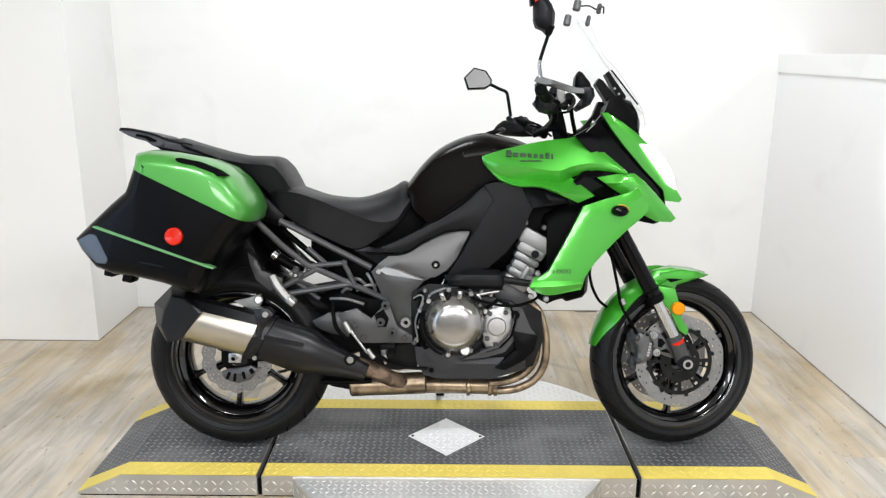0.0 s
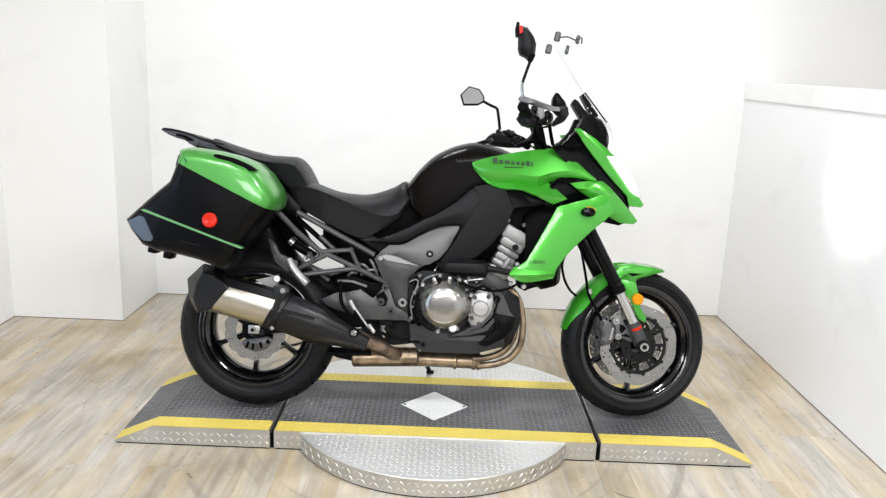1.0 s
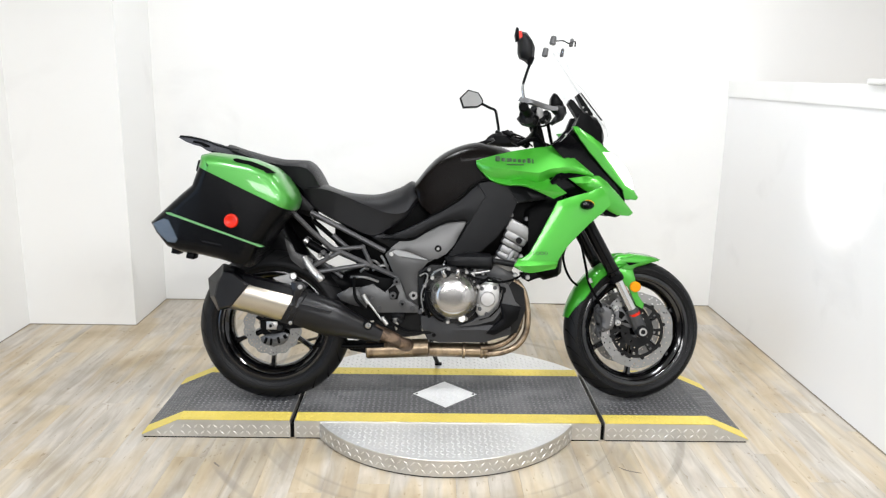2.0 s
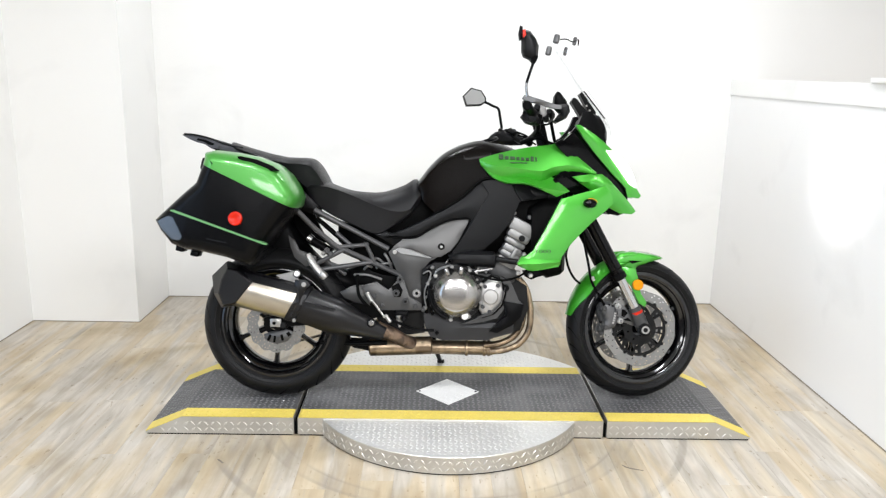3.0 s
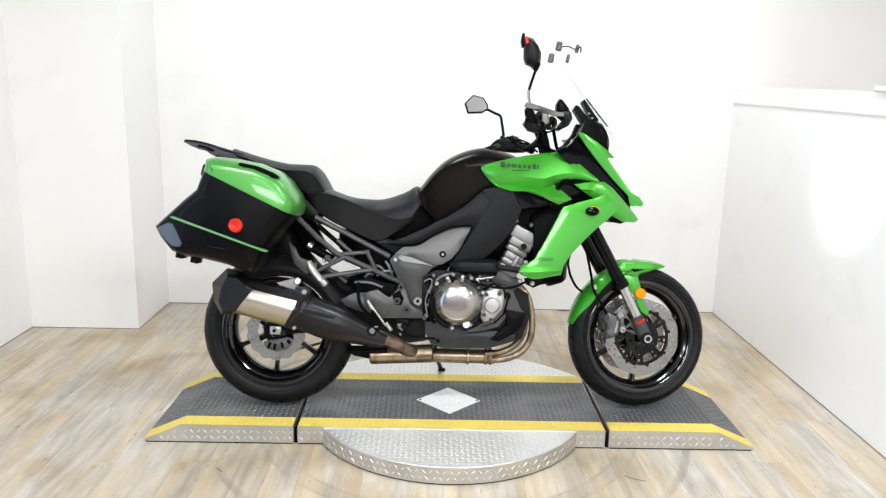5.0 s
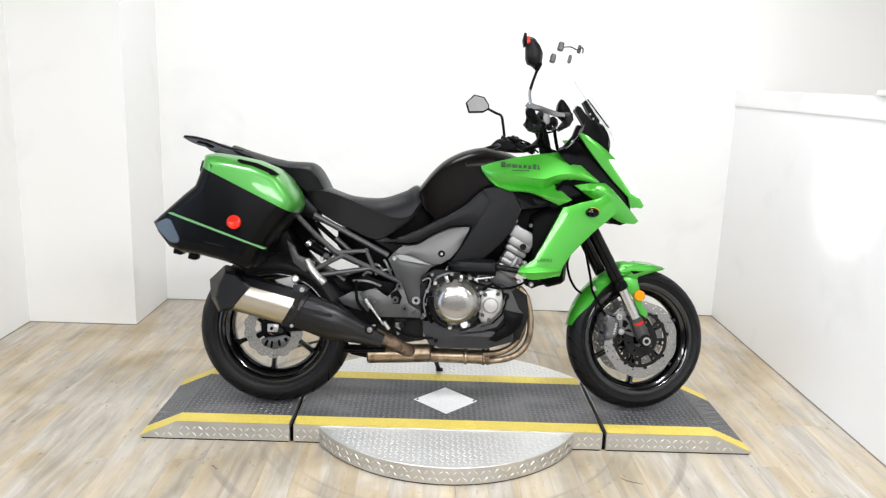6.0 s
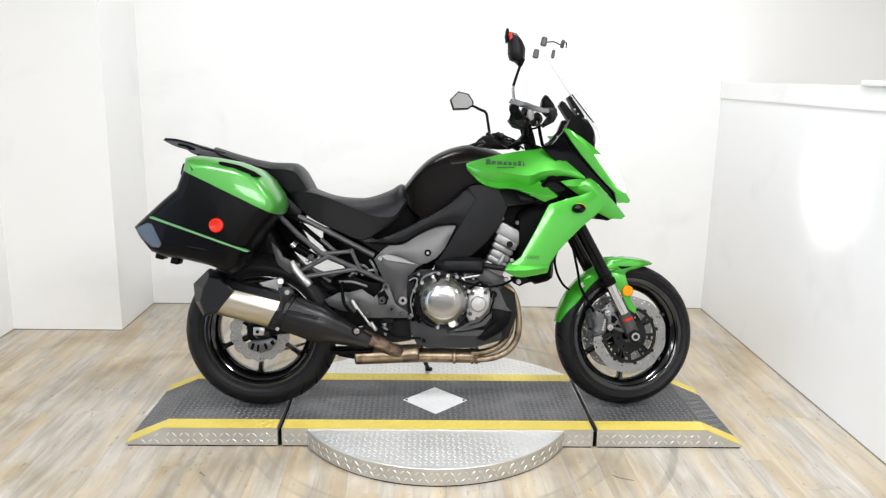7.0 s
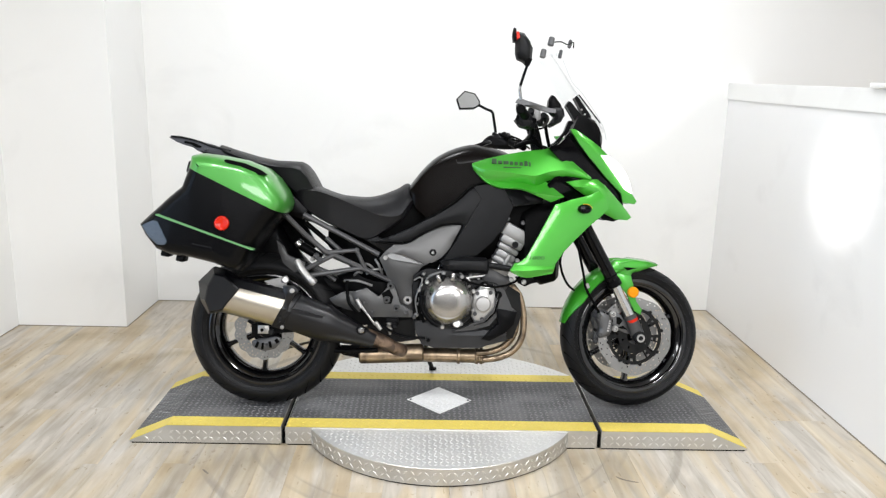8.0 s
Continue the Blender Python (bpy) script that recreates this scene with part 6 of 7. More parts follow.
for s in (-1, 1):
    sig = tagged(new("turn_signal"), "flush dark turn signal with an amber edge")
    sig.parent = bike
    bm = bmesh.new()
    lathe(bm, [(0.0004, -0.276), (0.018, -0.274), (0.0235, -0.266), (0.0245, -0.24), (0.0004, -0.24)], (tp[0], tp[2]), 28, close=False)
    bm.transform(Matrix.Translation((tp[0], 0, tp[2])) @ Matrix.Diagonal((1.1, -s, 0.78, 1)) @ Matrix.Translation((-tp[0], 0, -tp[2])))
    part("lens", bm, BLACKGLOSS, sig)
    bm = bmesh.new()
    tube(bm, [(tp[0] + 0.026 * math.cos(radians(a)), s * 0.262, tp[2] + 0.0185 * math.sin(radians(a))) for a in range(10, 120, 20)], 0.0022, n=8, k=2)
    part("amber_edge", bm, ORANGE, sig)

# plain bars where the maker's lettering stands, and the model number
def on_shoulder(x, z):
    """The y of the fairing's upper face."""
    return -0.172 - 0.053 * (1.040 + 0.10 * (x - 0.2) - z) / 0.082 - 0.0035


for x, z, w, h in ((0.163, 1.010, 0.016, 0.017), (0.182, 1.006, 0.013, 0.011), (0.202, 1.005, 0.017, 0.011), (0.220, 1.003, 0.011, 0.011), (0.236, 1.002, 0.011, 0.011), (0.252, 1.001, 0.011, 0.011), (0.268, 1.003, 0.011, 0.016), (0.281, 1.001, 0.005, 0.014)):
    bm = bmesh.new()
    x, w = 0.222 + (x - 0.222) * 1.18, w * 1.18
    box(bm, (x, on_shoulder(x, z), z), (w, 0.004, h * 1.4), pose(0, 0, 0, -33, 0, 0), bevel=0.0012)
    part("emblem_bar", bm, PRINT, bike)
bm = bmesh.new()
box(bm, (0.222, on_shoulder(0.222, 0.986), 0.986), (0.070, 0.003, 0.0045), pose(0, 0, 0, -33, 0, 0), bevel=0.001)
part("emblem_bar", bm, PRINT, bike)
txt = bpy.data.curves.new("model_number", "FONT")
txt.body, txt.size, txt.align_x, txt.extrude = "1000", 0.0195, "CENTER", 0.0006
tob = new("model_number", txt)
tob.parent = bike
p = (0.316, -0.270, 0.635)
tob.matrix_basis = pose(p[0], -0.3285 + 0.12 * p[0], p[2] - 0.003, 90, 0, 7) @ Matrix.Diagonal((1.7, 1, 1, 1))
txt.materials.append(PRINT)

# fork, front brake, mudguard
for s in (-1, 1):
    fork = tagged(new("fork_leg"), "black upside-down fork leg with a chrome slider")
    fork.parent = bike
    k = -s
    top = Vector((0.466, -0.105, 0.885))
    mid = Vector((0.664, -0.105, 0.532))
    low = Vector((0.742, -0.105, 0.382))
    end = Vector((0.775, -0.105, 0.307))

    def on(v, s=s):
        return tuple(STEER @ Vector((v.x, 0.105 * s, v.z))) if s > 0 else tuple(v)

    part("upper_tube", cyl(bmesh.new(), on(top), on(mid), 0.0265, 0.0265, 22, 0.003), BLACKGLOSS, fork)
    bm = bmesh.new()
    cyl(bm, on(mid.lerp(top, 0.02)), on(mid.lerp(low, 0.12)), 0.0295, n=22, round_=0.003)
    cyl(bm, on(mid.lerp(top, 0.055)), on(mid.lerp(top, 0.075)), 0.0285, n=22, round_=0.002)
    part("dust_seal", bm, SATIN, fork)
    part("slider", cyl(bmesh.new(), on(mid), on(low), 0.0205, n=22), CHROME, fork, "chrome fork slider")
    part("fork_end", cyl(bmesh.new(), on(low.lerp(mid, 0.1)), on(end), 0.0255, 0.029, 20, 0.004), ENGINEGREY, fork)
    bm = bmesh.new()
    cyl(bm, on(low.lerp(end, 0.02)), on(low.lerp(end, 0.16)), 0.0268, n=20)
    part("red_band", bm, RED, fork)
    bm = bmesh.new()
    e = Vector(on(end))
    cyl(bm, (e.x, e.y, e.z), (e.x, e.y + s * 0.036, e.z), 0.027, n=24, round_=0.004)
    cyl(bm, (e.x, e.y + s * 0.036, e.z), (e.x, e.y + s * 0.040, e.z), 0.016, n=24)
    part("axle_clamp", bm, DARKGREY, fork)
    bm = bmesh.new()
    lathe(bm, [(0.010, e.y + s * 0.039), (0.0165, e.y + s * 0.039), (0.0165, e.y + s * 0.043), (0.010, e.y + s * 0.043)], (e.x, e.z), 24)
    part("axle_nut", bm, ALLOY, fork)
bm = bmesh.new()
box(bm, (0.505, 0.000, 0.850), (0.07, 0.26, 0.05), pose(0, 0, 0, 0, -25, 0), bevel=0.01)
part("fork_yoke", bm, SATIN, bike)
cal = part("front_caliper", panel([(0.601, 0.404), (0.609, 0.418), (0.633, 0.415), (0.652, 0.404), (0.663, 0.374), (0.668, 0.338), (0.655, 0.310), (0.627, 0.300), (0.606, 0.300), (0.598, 0.319), (0.611, 0.338), (0.606, 0.356), (0.597, 0.371), (0.589, 0.387)], -0.112, thick=0.034, edge=0.007, bulge=0.012, step=0.010, width=0.016), CALIPER, bike, "grey two-piece radial front brake caliper")
part("inner_half", panel([(0.584, 0.392), (0.600, 0.411), (0.624, 0.400), (0.630, 0.330), (0.630, 0.284), (0.604, 0.271), (0.586, 0.290), (0.598, 0.323), (0.586, 0.354)], -0.082, thick=0.034, edge=0.008, bulge=0.006, step=0.010, width=0.014), ENGINEGREY, cal)
for p, r in (((0.606, -0.119, 0.392), 0.012), ((0.613, -0.119, 0.312), 0.011), ((0.600, -0.100, 0.283), 0.010)):
    bm = bmesh.new()
    cyl(bm, p, (p[0], p[1] - 0.010, p[2]), r, r * 0.8, 18, 0.003)
    cyl(bm, (p[0], p[1] - 0.010, p[2]), (p[0], p[1] - 0.013, p[2]), r * 0.45, n=6)
    part("piston_boss", bm, ENGINEGREY, cal)
for x, z, w, h in ((0.640, 0.402, 0.010, 0.006), (0.626, 0.407, 0.008, 0.005), (0.592, 0.334, 0.012, 0.010)):
    bm = bmesh.new()
    box(bm, (x, -0.118, z), (w, 0.014, h), pose(0, 0, 0, 0, 25, 0), bevel=0.0015)
    part("pad_pin", bm, DARKGAP, cal)
for x, z in ((0.652, 0.372), (0.650, 0.362), (0.648, 0.352), (0.646, 0.342), (0.644, 0.332)):
    bm = bmesh.new()
    box(bm, (x, -0.1235, z), (0.008, 0.003, 0.007), pose(0, 0, 0, 0, 15, 0))
    part("emblem_bar", bm, ALLOY, cal)
bracket = part("caliper_bracket", panel([(0.656, 0.402), (0.693, 0.402), (0.716, 0.376), (0.742, 0.343), (0.750, 0.312), (0.724, 0.319), (0.700, 0.329), (0.672, 0.326), (0.664, 0.350)], -0.098, thick=0.018, edge=0.005), CALIPER, bike, "grey cast caliper bracket with open windows")
# bracket openings are black inlays, their shade put into colour
for o in ([(0.684, 0.386), (0.698, 0.384), (0.711, 0.370), (0.696, 0.352), (0.684, 0.358)], [(0.692, 0.342), (0.713, 0.351), (0.732, 0.333), (0.705, 0.337)]):
    part("bracket_window", panel(o, -0.0995, thick=0.006, edge=0.0015, step=0), DARKGAP, bracket)
for p in ((0.667, -0.104, 0.399), (0.678, -0.104, 0.338)):
    bolt(bracket, p, 0.0095, 0.012, ALLOY)
    bolt(bracket, (p[0], p[1] - 0.012, p[2]), 0.0045, 0.005, CHROME)
part("brake_hose", tube(bmesh.new(), [(0.510, -0.100, 0.758), (0.444, -0.120, 0.643), (0.445, -0.120, 0.578), (0.474, -0.105, 0.520), (0.510, -0.070, 0.490)], 0.005, k=6), HOSE, bike)
part("brake_hose", tube(bmesh.new(), [(0.512, -0.070, 0.710), (0.536, -0.110, 0.573), (0.549, -0.120, 0.504), (0.589, -0.120, 0.435), (0.611, -0.110, 0.396)], 0.0055, k=6), HOSE, bike)
bm = bmesh.new()
cyl(bm, (0.550, -0.115, 0.523), (0.557, -0.115, 0.506), 0.010, n=10)
part("hose_clip", bm, ALLOY, bike)


def guard_ring(a, R, w, crown):
    """A section of the mudguard at angle a round the front axle."""
    ring = []
    for t in np.linspace(-1, 1, 11):
        rr = R + crown * (1 - abs(t) ** 2.4)
        ring.append((FRNT[0] + rr * math.cos(a), w * t, FRNT[1] + rr * math.sin(a)))
    for t in np.linspace(1, -1, 11):
        rr = R - 0.005 + (crown - 0.002) * (1 - abs(t) ** 2.4)
        ring.append((FRNT[0] + rr * math.cos(a), (w - 0.005) * t, FRNT[1] + rr * math.sin(a)))
    return ring


rings = []
for d in range(170, 74, -6):
    t = (170 - d) / 96
    tail = max(0.0, 1 - t / 0.22)
    rings.append(guard_ring(radians(d), 0.262 + 0.030 * t + 0.038 * tail, (0.064 + 0.016 * math.sin(math.pi * min(1, t * 1.3))) * (1 - 0.45 * tail), 0.046 - 0.02 * t - 0.038 * tail))
guard = part("front_mudguard", loft(bmesh.new(), rings), GREEN, bike, "glossy green front mudguard", angle=40, xf=STEER)
MG = [(0.650, 0.556), (0.659, 0.603), (0.677, 0.620), (0.729, 0.625), (0.801, 0.617), (0.863, 0.603), (0.849, 0.596), (0.816, 0.586), (0.788, 0.576), (0.755, 0.566), (0.741, 0.547), (0.742, 0.514), (0.723, 0.523), (0.708, 0.551), (0.679, 0.551)]
for s in (-1, 1):
    part("mudguard_beak", panel(MG, (-0.075, 0.0, 0), thick=0.02, bulge=0.006, edge=0.004, step=0.011, side=s, width=0.02), GREEN, guard, xf=Matrix.Translation((0, 0.012, 0)) @ (STEER if s > 0 else Matrix()))
bm = bmesh.new()
tip = [(0.683, 0.000, 0.608), (0.746, 0.000, 0.623), (0.819, 0.000, 0.616), (0.877, 0.000, 0.600)]
loft(bm, [[(x, -w, z - 0.004), (x, 0, z + 0.006), (x, w, z - 0.004), (x, w, z - 0.010), (x, 0, z), (x, -w, z - 0.010)] for (x, _, z), w in zip(tip, (0.072, 0.07, 0.05, 0.012))])
part("mudguard_tip", bm, GREEN, guard, xf=STEER)
part("mudguard_vent", panel([(0.708, 0.591), (0.767, 0.590), (0.725, 0.578)], -0.088, thick=0.006, edge=0.001, step=0), DARKGAP, guard)
part("mudguard_stay", panel([(0.672, 0.566), (0.740, 0.557), (0.753, 0.515), (0.767, 0.451), (0.792, 0.416), (0.786, 0.395), (0.759, 0.411), (0.726, 0.479), (0.694, 0.517)], -0.09, thick=0.015, edge=0.004, step=0.03, bulge=0.004), GREEN, guard)
bm = bmesh.new()
p = (0.749, -0.100, 0.490)
cyl(bm, (p[0], -0.085, p[2]), (p[0], -0.108, p[2]), 0.0225, n=26, round_=0.004)
part("reflector", bm, ORANGE, guard, "round amber reflector")

# screen, instruments, bars, mirrors
edge = [(0.363, -0.130, 1.462), (0.401, -0.140, 1.404), (0.463, -0.150, 1.305), (0.529, -0.150, 1.222), (0.574, -0.140, 1.160)]
nose_line = [(x + dx, 0.0, z - 0.01) for (x, _, z), dx in zip(edge, (0.03, 0.035, 0.045, 0.05, 0.05))]
rows = []
for (x, y, z), (cx, _, cz) in zip(spline(edge, 4), spline(nose_line, 4)):
    rows.append([(x + (cx - x) * (1 - t * t), -y * t, z + (cz - z) * (1 - t * t)) for t in np.linspace(-1, 1, 17)])
bm = bmesh.new()
g0 = [[bm.verts.new(p) for p in r] for r in rows]
g1 = [[bm.verts.new((p[0] - 0.003, p[1], p[2] - 0.002)) for p in r] for r in rows]
for a in range(len(rows) - 1):
    for b in range(16):
        bm.faces.new((g0[a][b], g0[a][b + 1], g0[a + 1][b + 1], g0[a + 1][b]))
        bm.faces.new((g1[a + 1][b], g1[a + 1][b + 1], g1[a][b + 1], g1[a][b]))
    for b in (0, 16):
        bm.faces.new((g0[a][b], g0[a + 1][b], g1[a + 1][b], g1[a][b]))
for a in (0, len(rows) - 1):
    for b in range(16):
        bm.faces.new((g0[a][b], g0[a][b + 1], g1[a][b + 1], g1[a][b]))
screen = part("windscreen", bm, PANE, bike, "tall clear windscreen")
screen.visible_shadow = False
for p, r in zip([(0.378, -0.100, 1.498), (0.341, -0.140, 1.442), (0.430, -0.020, 1.464), (0.490, 0.100, 1.530)], (0.0135, 0.0125, 0.008, 0.009)):
    bm = bmesh.new()
    y = p[1]
    cyl(bm, (p[0] - 0.004, y, p[2] - 0.018), (p[0] + 0.003, y, p[2] + 0.018), r, r * 0.9, 14, 0.004)
    part("clamp", bm, CALIPER, screen, "grey rubber screen clamp")
part("clamp_arm", tube(bmesh.new(), [(0.346, -0.140, 1.436), (0.395, -0.080, 1.449), (0.430, -0.030, 1.462)], 0.006, k=3), PANE, screen, "clear plastic clamp arm")
part("clamp_arm", tube(bmesh.new(), [(0.380, -0.100, 1.485), (0.400, -0.080, 1.455), (0.418, -0.060, 1.430)], 0.006, k=3), PANE, screen, "clear plastic clamp arm")
part("deflector_arm", tube(bmesh.new(), [(0.385, -0.100, 1.495), (0.431, -0.020, 1.514), (0.473, 0.060, 1.519), (0.508, 0.120, 1.541), (0.509, 0.120, 1.517)], 0.003, k=4), SATIN, screen)
part("screen_bracket", panel([(0.448, 1.246), (0.459, 1.265), (0.473, 1.258), (0.528, 1.191), (0.502, 1.163)], -0.09, thick=0.05, edge=0.006, step=0), SATIN, bike)
part("screen_bracket", panel([(0.495, 1.288), (0.506, 1.298), (0.568, 1.213), (0.562, 1.187), (0.537, 1.212)], -0.02, thick=0.05, edge=0.005, step=0), SATIN, bike)
body("instrument_panel", [(0.490, 1.176), (0.532, 1.212), (0.575, 1.201), (0.610, 1.141)], [(0.492, 1.110), (0.540, 1.083), (0.588, 1.084), (0.612, 1.084)], [(0.5, 0.09), (0.8, 0.07)], SATIN, "black instrument pod", samples=8)
for p in [(0.505, -0.120, 1.227), (0.519, -0.120, 1.209)]:
    bolt(bike, p, 0.0028, 0.006, ALLOY)
part("screen_trim", tube(bmesh.new(), [(0.486, -0.150, 1.283), (0.540, -0.150, 1.217), (0.578, -0.140, 1.174)], 0.0028, k=3), SATIN, bike)
part("screen_edge", tube(bmesh.new(), [(0.418, -0.145, 1.421), (0.458, -0.150, 1.332), (0.500, -0.150, 1.288), (0.585, -0.140, 1.172), (0.607, -0.130, 1.108)], 0.0017, k=3), EDGEPLASTIC, screen)
bar = part("handlebar", tube(bmesh.new(), [(0.222, -0.400, 1.188), (0.256, -0.300, 1.179), (0.308, -0.120, 1.131), (0.287, 0.120, 1.096), (0.248, 0.320, 1.124), (0.204, 0.420, 1.152)], 0.0115, n=14, k=6), SATIN, bike, "black handlebar")
part("grip", cyl(bmesh.new(), (0.221, -0.430, 1.189), (0.256, -0.300, 1.177), 0.0175, n=18, round_=0.003), HOSE, bar)
part("switch_housing", loft(bmesh.new(), [[(p[0] + 0.028 * c, y, p[2] + 0.03 * s_) for c, s_ in ((1, 0.4), (0.5, 1), (-0.5, 1), (-1, 0.3), (-0.9, -0.7), (0, -1), (0.8, -0.8))] for p, y in (((0.248, -0.300, 1.166), -0.31), ((0.266, -0.260, 1.164), -0.25))]), SATIN, bar)
bm = bmesh.new()
box(bm, (0.278, -0.240, 1.159), (0.05, 0.06, 0.045), pose(0, 0, 0, 0, 20, 0), bevel=0.010)
part("brake_reservoir", bm, SATIN, bar)
bm = bmesh.new()
box(bm, (0.311, -0.220, 1.190), (0.028, 0.04, 0.05), pose(0, 0, 0, 0, -10, 0), bevel=0.006)
part("lever_clamp", bm, HEADALLOY, bar)
for x, y, z in [(0.285, -0.240, 1.207), (0.319, -0.240, 1.169), (0.334, -0.240, 1.189)]:
    bm = bmesh.new()
    cyl(bm, (x, y, z), (x + 0.01, y + 0.04, z - 0.01), 0.013, n=14, round_=0.003)
    part("fitting", bm, DARKGREY, bar)
part("handguard", panel([(0.214, 1.225), (0.222, 1.238), (0.237, 1.237), (0.283, 1.224), (0.343, 1.205), (0.365, 1.203), (0.366, 1.189), (0.333, 1.190), (0.275, 1.206), (0.236, 1.216)], -0.34, thick=0.022, edge=0.004, bulge=0.003, step=0.02, width=0.01), CALIPER, bar, "grey flat handguard bow")
part("handguard_end", panel([(0.339, 1.207), (0.372, 1.212), (0.400, 1.209), (0.405, 1.183), (0.391, 1.157), (0.357, 1.139), (0.346, 1.147), (0.369, 1.178)], -0.31, thick=0.06, edge=0.007, bulge=0.006, step=0.012, width=0.02), DARKGREY, bar, "dark grey folded end of the handguard")
part("handguard_shell", panel([(0.346, 1.211), (0.349, 1.245), (0.359, 1.263), (0.370, 1.259), (0.394, 1.230), (0.403, 1.208), (0.373, 1.198)], -0.28, thick=0.05, edge=0.008, bulge=0.008, step=0.011), SATIN, bar, "black handguard shell")
part("switch_housing", panel([(0.226, 1.224), (0.256, 1.219), (0.264, 1.179), (0.287, 1.158), (0.271, 1.131), (0.240, 1.139), (0.219, 1.164), (0.232, 1.182)], -0.305, thick=0.07, edge=0.008, bulge=0.010, step=0.012, width=0.02), DARKGREY, bar, "dark grey throttle and switch housing")
part("brake_lever", tube(bmesh.new(), [(0.312, -0.215, 1.186), (0.345, -0.225, 1.192), (0.355, -0.220, 1.170), (0.336, -0.210, 1.147)], 0.0055, k=4), ENGINEGREY, bar, "grey brake lever pivot")
part("handguard_shell", panel([(0.214, 1.163), (0.261, 1.164), (0.293, 1.129), (0.283, 1.098), (0.226, 1.107), (0.199, 1.132)], 0.30, thick=0.05, edge=0.008, step=0.03), SATIN, bar, "black handguard shell")
for pts, r in (([(0.349, -0.200, 1.178), (0.360, -0.150, 1.138), (0.381, -0.100, 1.083)], 0.007), ([(0.308, -0.150, 1.142), (0.343, -0.160, 1.146), (0.363, -0.200, 1.156)], 0.004), ([(0.311, -0.100, 1.123), (0.346, -0.100, 1.083), (0.373, -0.080, 1.075)], 0.006), ([(0.247, 0.100, 1.133), (0.294, 0.100, 1.114), (0.307, 0.080, 1.084)], 0.004), ([(0.248, -0.050, 1.075), (0.314, -0.080, 1.097), (0.358, -0.100, 1.069)], 0.009)):
    part("cable", tube(bmesh.new(), pts, r, k=5), HOSE, bar)
part("switch_cluster", panel([(0.127, 1.104), (0.146, 1.130), (0.166, 1.145), (0.202, 1.151), (0.228, 1.139), (0.284, 1.133), (0.310, 1.108), (0.293, 1.088), (0.242, 1.086), (0.178, 1.090)], 0.25, thick=0.05, edge=0.010, bulge=0.010, step=0.014, width=0.02), SATIN, bar, "black switch cluster on the far bar")
part("cable", tube(bmesh.new(), [(0.250, 0.100, 1.119), (0.287, 0.100, 1.110), (0.332, 0.100, 1.079)], 0.004, k=5), HOSE, bar)
bm = bmesh.new()
tube(bm, [(0.343, -0.050, 1.058), (0.327, -0.050, 1.127), (0.311, -0.060, 1.168)], 0.026, k=3)
part("bar_riser", bm, SATIN, bar)
for (x, y, z), r in zip([(0.204, 0.300, 1.138), (0.233, 0.280, 1.152), (0.258, 0.220, 1.117), (0.283, 0.150, 1.103), (0.192, 0.340, 1.161)], (0.014, 0.016, 0.018, 0.017, 0.010)):
    bm = bmesh.new()
    cyl(bm, (x, y, z), (x + 0.025, y - 0.05, z - 0.02), r, r * 0.85, 14, 0.004)
    part("switch_housing", bm, SATIN, bar)

mir = tagged(new("mirror"), "black five-sided rear-view mirror on a thin stalk")
mir.parent = bike
part("mirror_shell", panel([(0.198, 1.453), (0.212, 1.463), (0.228, 1.459), (0.249, 1.432), (0.260, 1.406), (0.257, 1.362), (0.243, 1.344), (0.226, 1.361), (0.206, 1.369), (0.199, 1.389)], -0.44, thick=0.05, edge=0.012, bulge=0.012, step=0.011, width=0.04), DARKGREY, mir, "dark grey mirror back")
part("mirror_neck", cyl(bmesh.new(), (0.244, -0.430, 1.371), (0.240, -0.430, 1.341), 0.016, 0.009, 14, 0.003), SATIN, mir)
part("stalk", tube(bmesh.new(), [(0.242, -0.430, 1.347), (0.230, -0.420, 1.308), (0.219, -0.420, 1.271)], 0.0055, k=4), SATIN, mir)
part("stalk_base", tube(bmesh.new(), [(0.219, -0.420, 1.273), (0.218, -0.420, 1.255), (0.223, -0.420, 1.222)], 0.0058, k=3), CHROME, mir, "bright threaded foot of the stalk")
part("mirror_edge", panel([(0.185, 1.451), (0.190, 1.479), (0.199, 1.475), (0.202, 1.431), (0.189, 1.427)], -0.43, thick=0.03, edge=0.004, step=0), SATIN, mir)
part("red_tag", panel([(0.196, 1.458), (0.206, 1.460), (0.209, 1.438), (0.199, 1.430)], -0.458, thick=0.01, edge=0.002, step=0), RED, mir, "small red tag")
mir2 = tagged(new("mirror"), "five-sided rear-view mirror with bright glass")
mir2.parent = bike
MP = (0.51, -0.6, 0)
o = [(0.023, 1.335), (0.062, 1.373), (0.111, 1.357), (0.133, 1.321), (0.133, 1.300), (0.107, 1.285), (0.039, 1.286)]
part("mirror_shell", panel(o, MP, thick=0.04, edge=0.006, step=0.011), SATIN, mir2)
part("mirror_glass", panel(inset(o, 0.006), (MP[0] - 0.002, MP[1], MP[2]), thick=0.004, edge=0.001, step=0), MIRROR, mir2, "bright mirror glass")
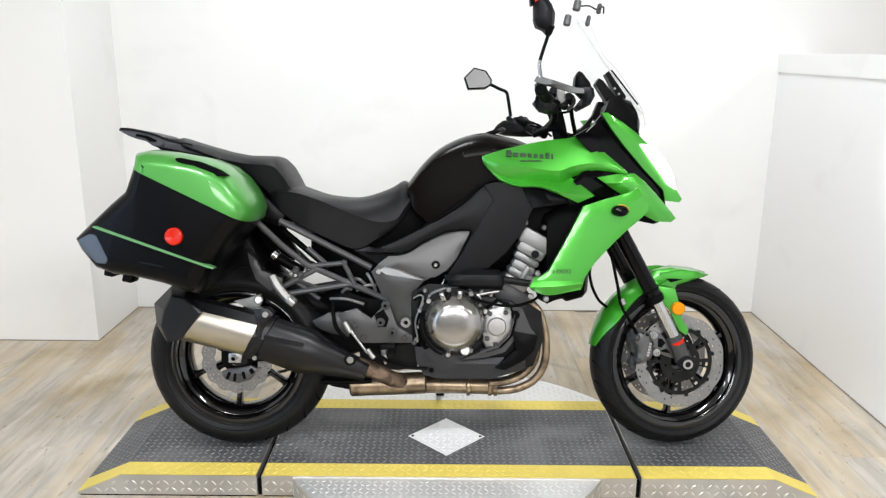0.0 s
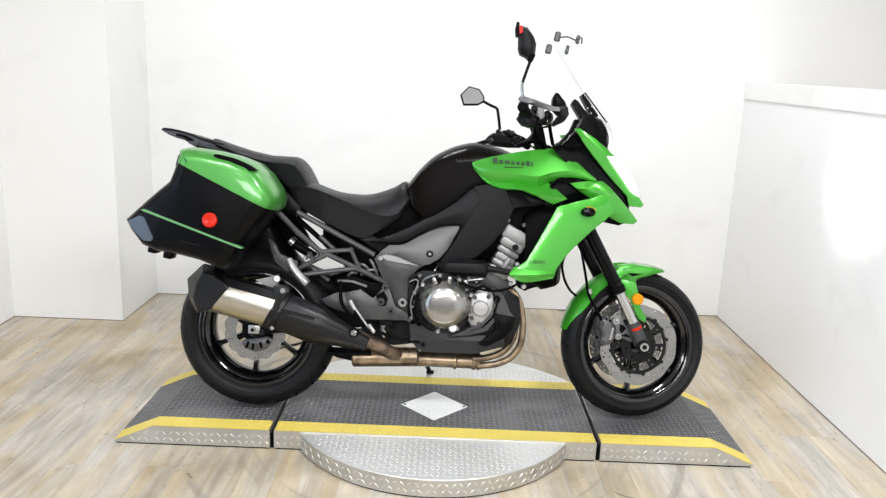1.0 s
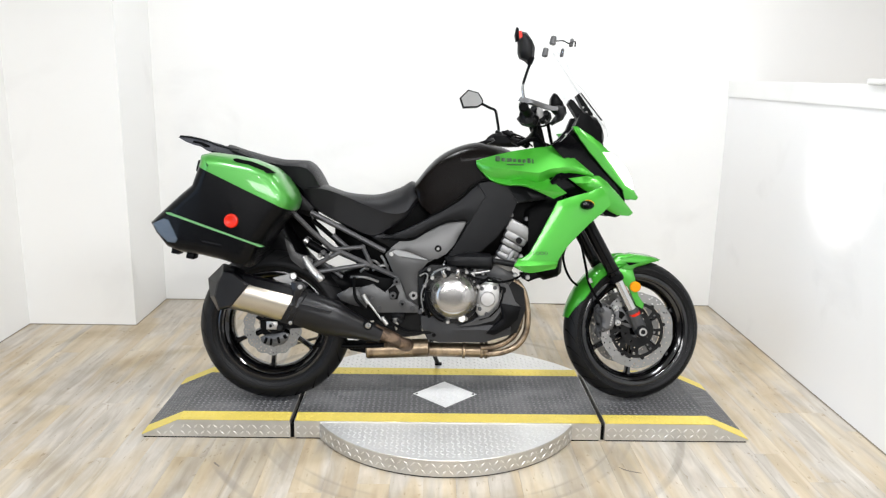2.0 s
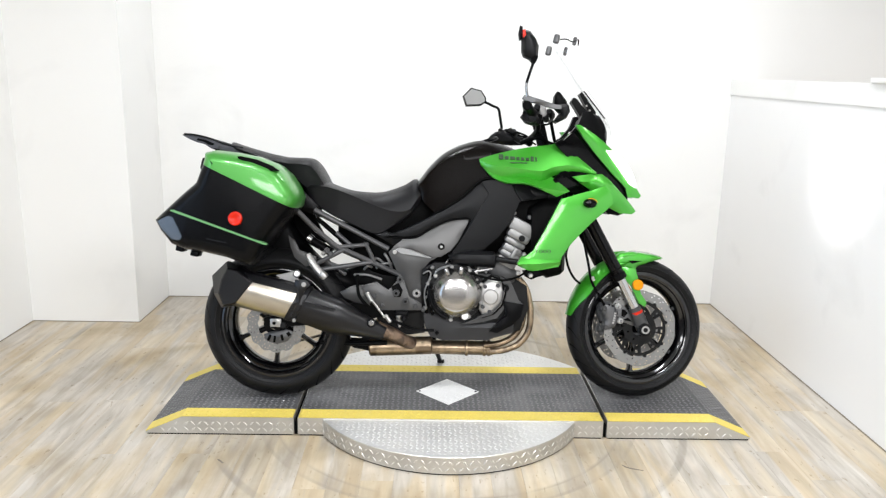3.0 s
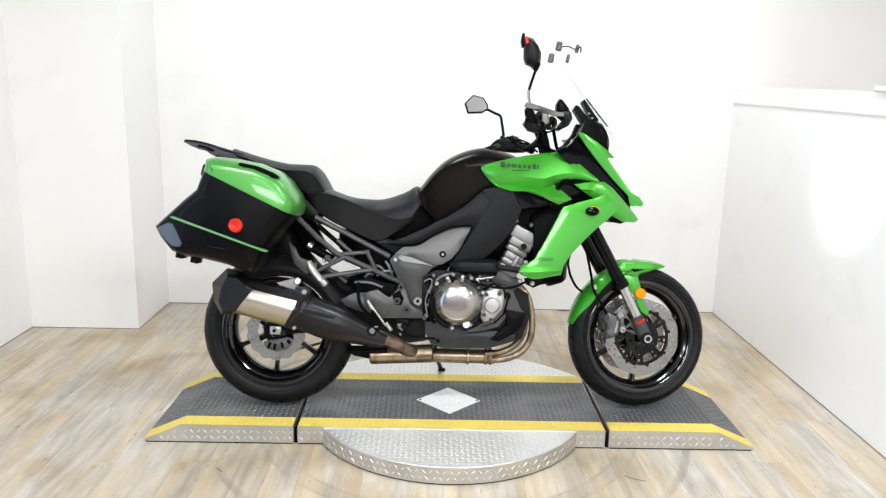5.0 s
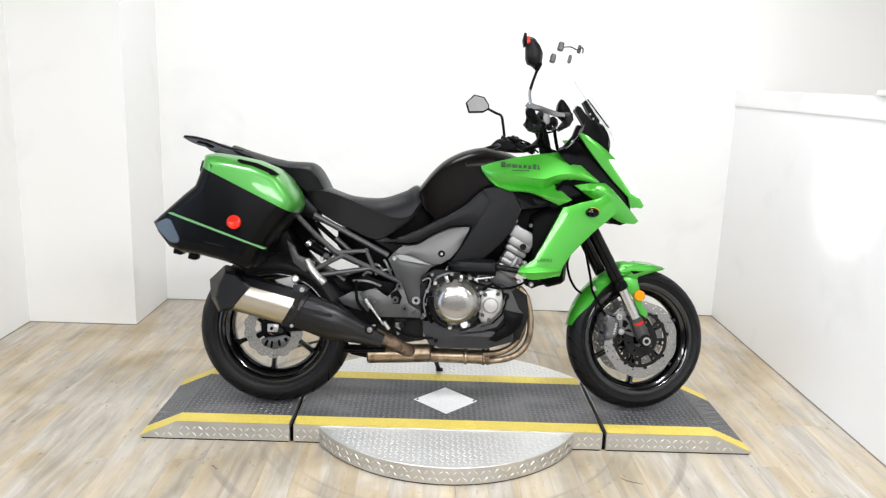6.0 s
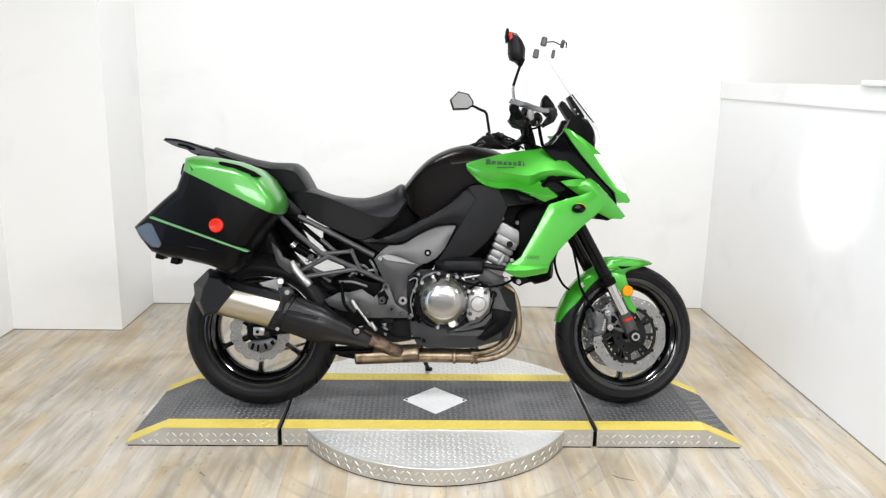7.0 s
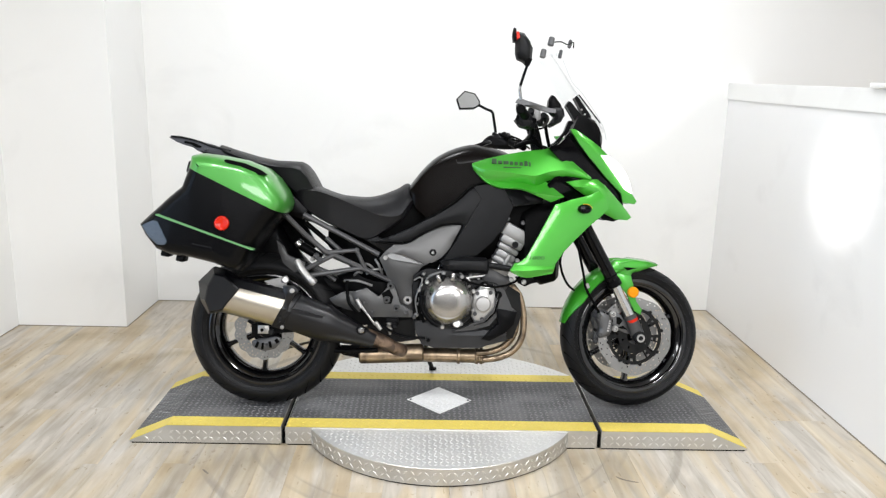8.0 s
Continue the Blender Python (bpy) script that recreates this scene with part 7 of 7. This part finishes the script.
part("stalk", tube(bmesh.new(), [(0.128, 0.445, 1.302), (0.166, 0.440, 1.283), (0.192, 0.430, 1.269), (0.200, 0.420, 1.231), (0.208, 0.400, 1.172)], 0.0065, k=4), SATIN, mir2)


# ---- floor planks, laid last ----
floor = tagged(new("floor"), "light oak plank floor with scuffed, uneven boards", "floor", kind="structure")
PW, PL = 0.118, 1.22
bm = bmesh.new()
box(bm, (0, 0, -0.003), (PW - 0.0002, PL - 0.0003, 0.006))
for v in bm.verts:
    if v.co.z > -0.001:
        v.co.x -= math.copysign(0.0002, v.co.x)
plank_me = bpy.data.meshes.new("plank")
bm.to_mesh(plank_me)
bm.free()
plank_me.materials.append(WOOD)
rest = bmesh.new()
rng = random.Random(7)
i = 0
x = L - 0.05
while x < 5.1:
    y = B + 0.3 - rng.random() * PL
    while y > F - 0.6:
        hi, lo = min(y + PL / 2, B + 0.1), max(y - PL / 2, F - 0.1)
        if -1.75 < y and x < R_ + 0.1 and hi - lo > PL - 0.001:
            ob = new("plank", plank_me)
            ob.parent = floor
            ob.location = (x, y, 0)
        elif hi - lo > 0.02:
            box(rest, (x, (hi + lo) / 2, -0.003), (PW - 0.0003, hi - lo - 0.0003, 0.006))
        y -= PL
    x += PW
tagged(part("far_planks", rest, WOOD, floor, done=True), kind="stuff")
SCRATCH = material("dark_floor_scratch", (0.17, 0.145, 0.115), 0.7, var=0.4, scale=30)
for pts, w in (([(0.650, -0.480), (0.672, -0.503), (0.723, -0.523)], 0.007), ([(-0.872, -0.470), (-0.845, -0.500)], 0.009)):
    line = spline([(x, y, 0) for x, y in pts], 5)
    bm = bmesh.new()
    sides = []
    for i, p in enumerate(line):
        d = (line[min(i + 1, len(line) - 1)] - line[max(i - 1, 0)]).normalized()
        h = w * 0.5 * (0.25 + 0.75 * math.sin(math.pi * (i + 0.5) / len(line)))
        sides.append([bm.verts.new((p.x - d.y * h * e, p.y + d.x * h * e, z)) for e, z in ((-1, 0.0006), (1, 0.0006), (1, -0.001), (-1, -0.001))])
    for a, b in zip(sides, sides[1:]):
        for k in range(4):
            bm.faces.new((a[k], a[(k + 1) % 4], b[(k + 1) % 4], b[k]))
    part("scratch", bm, SCRATCH, floor)
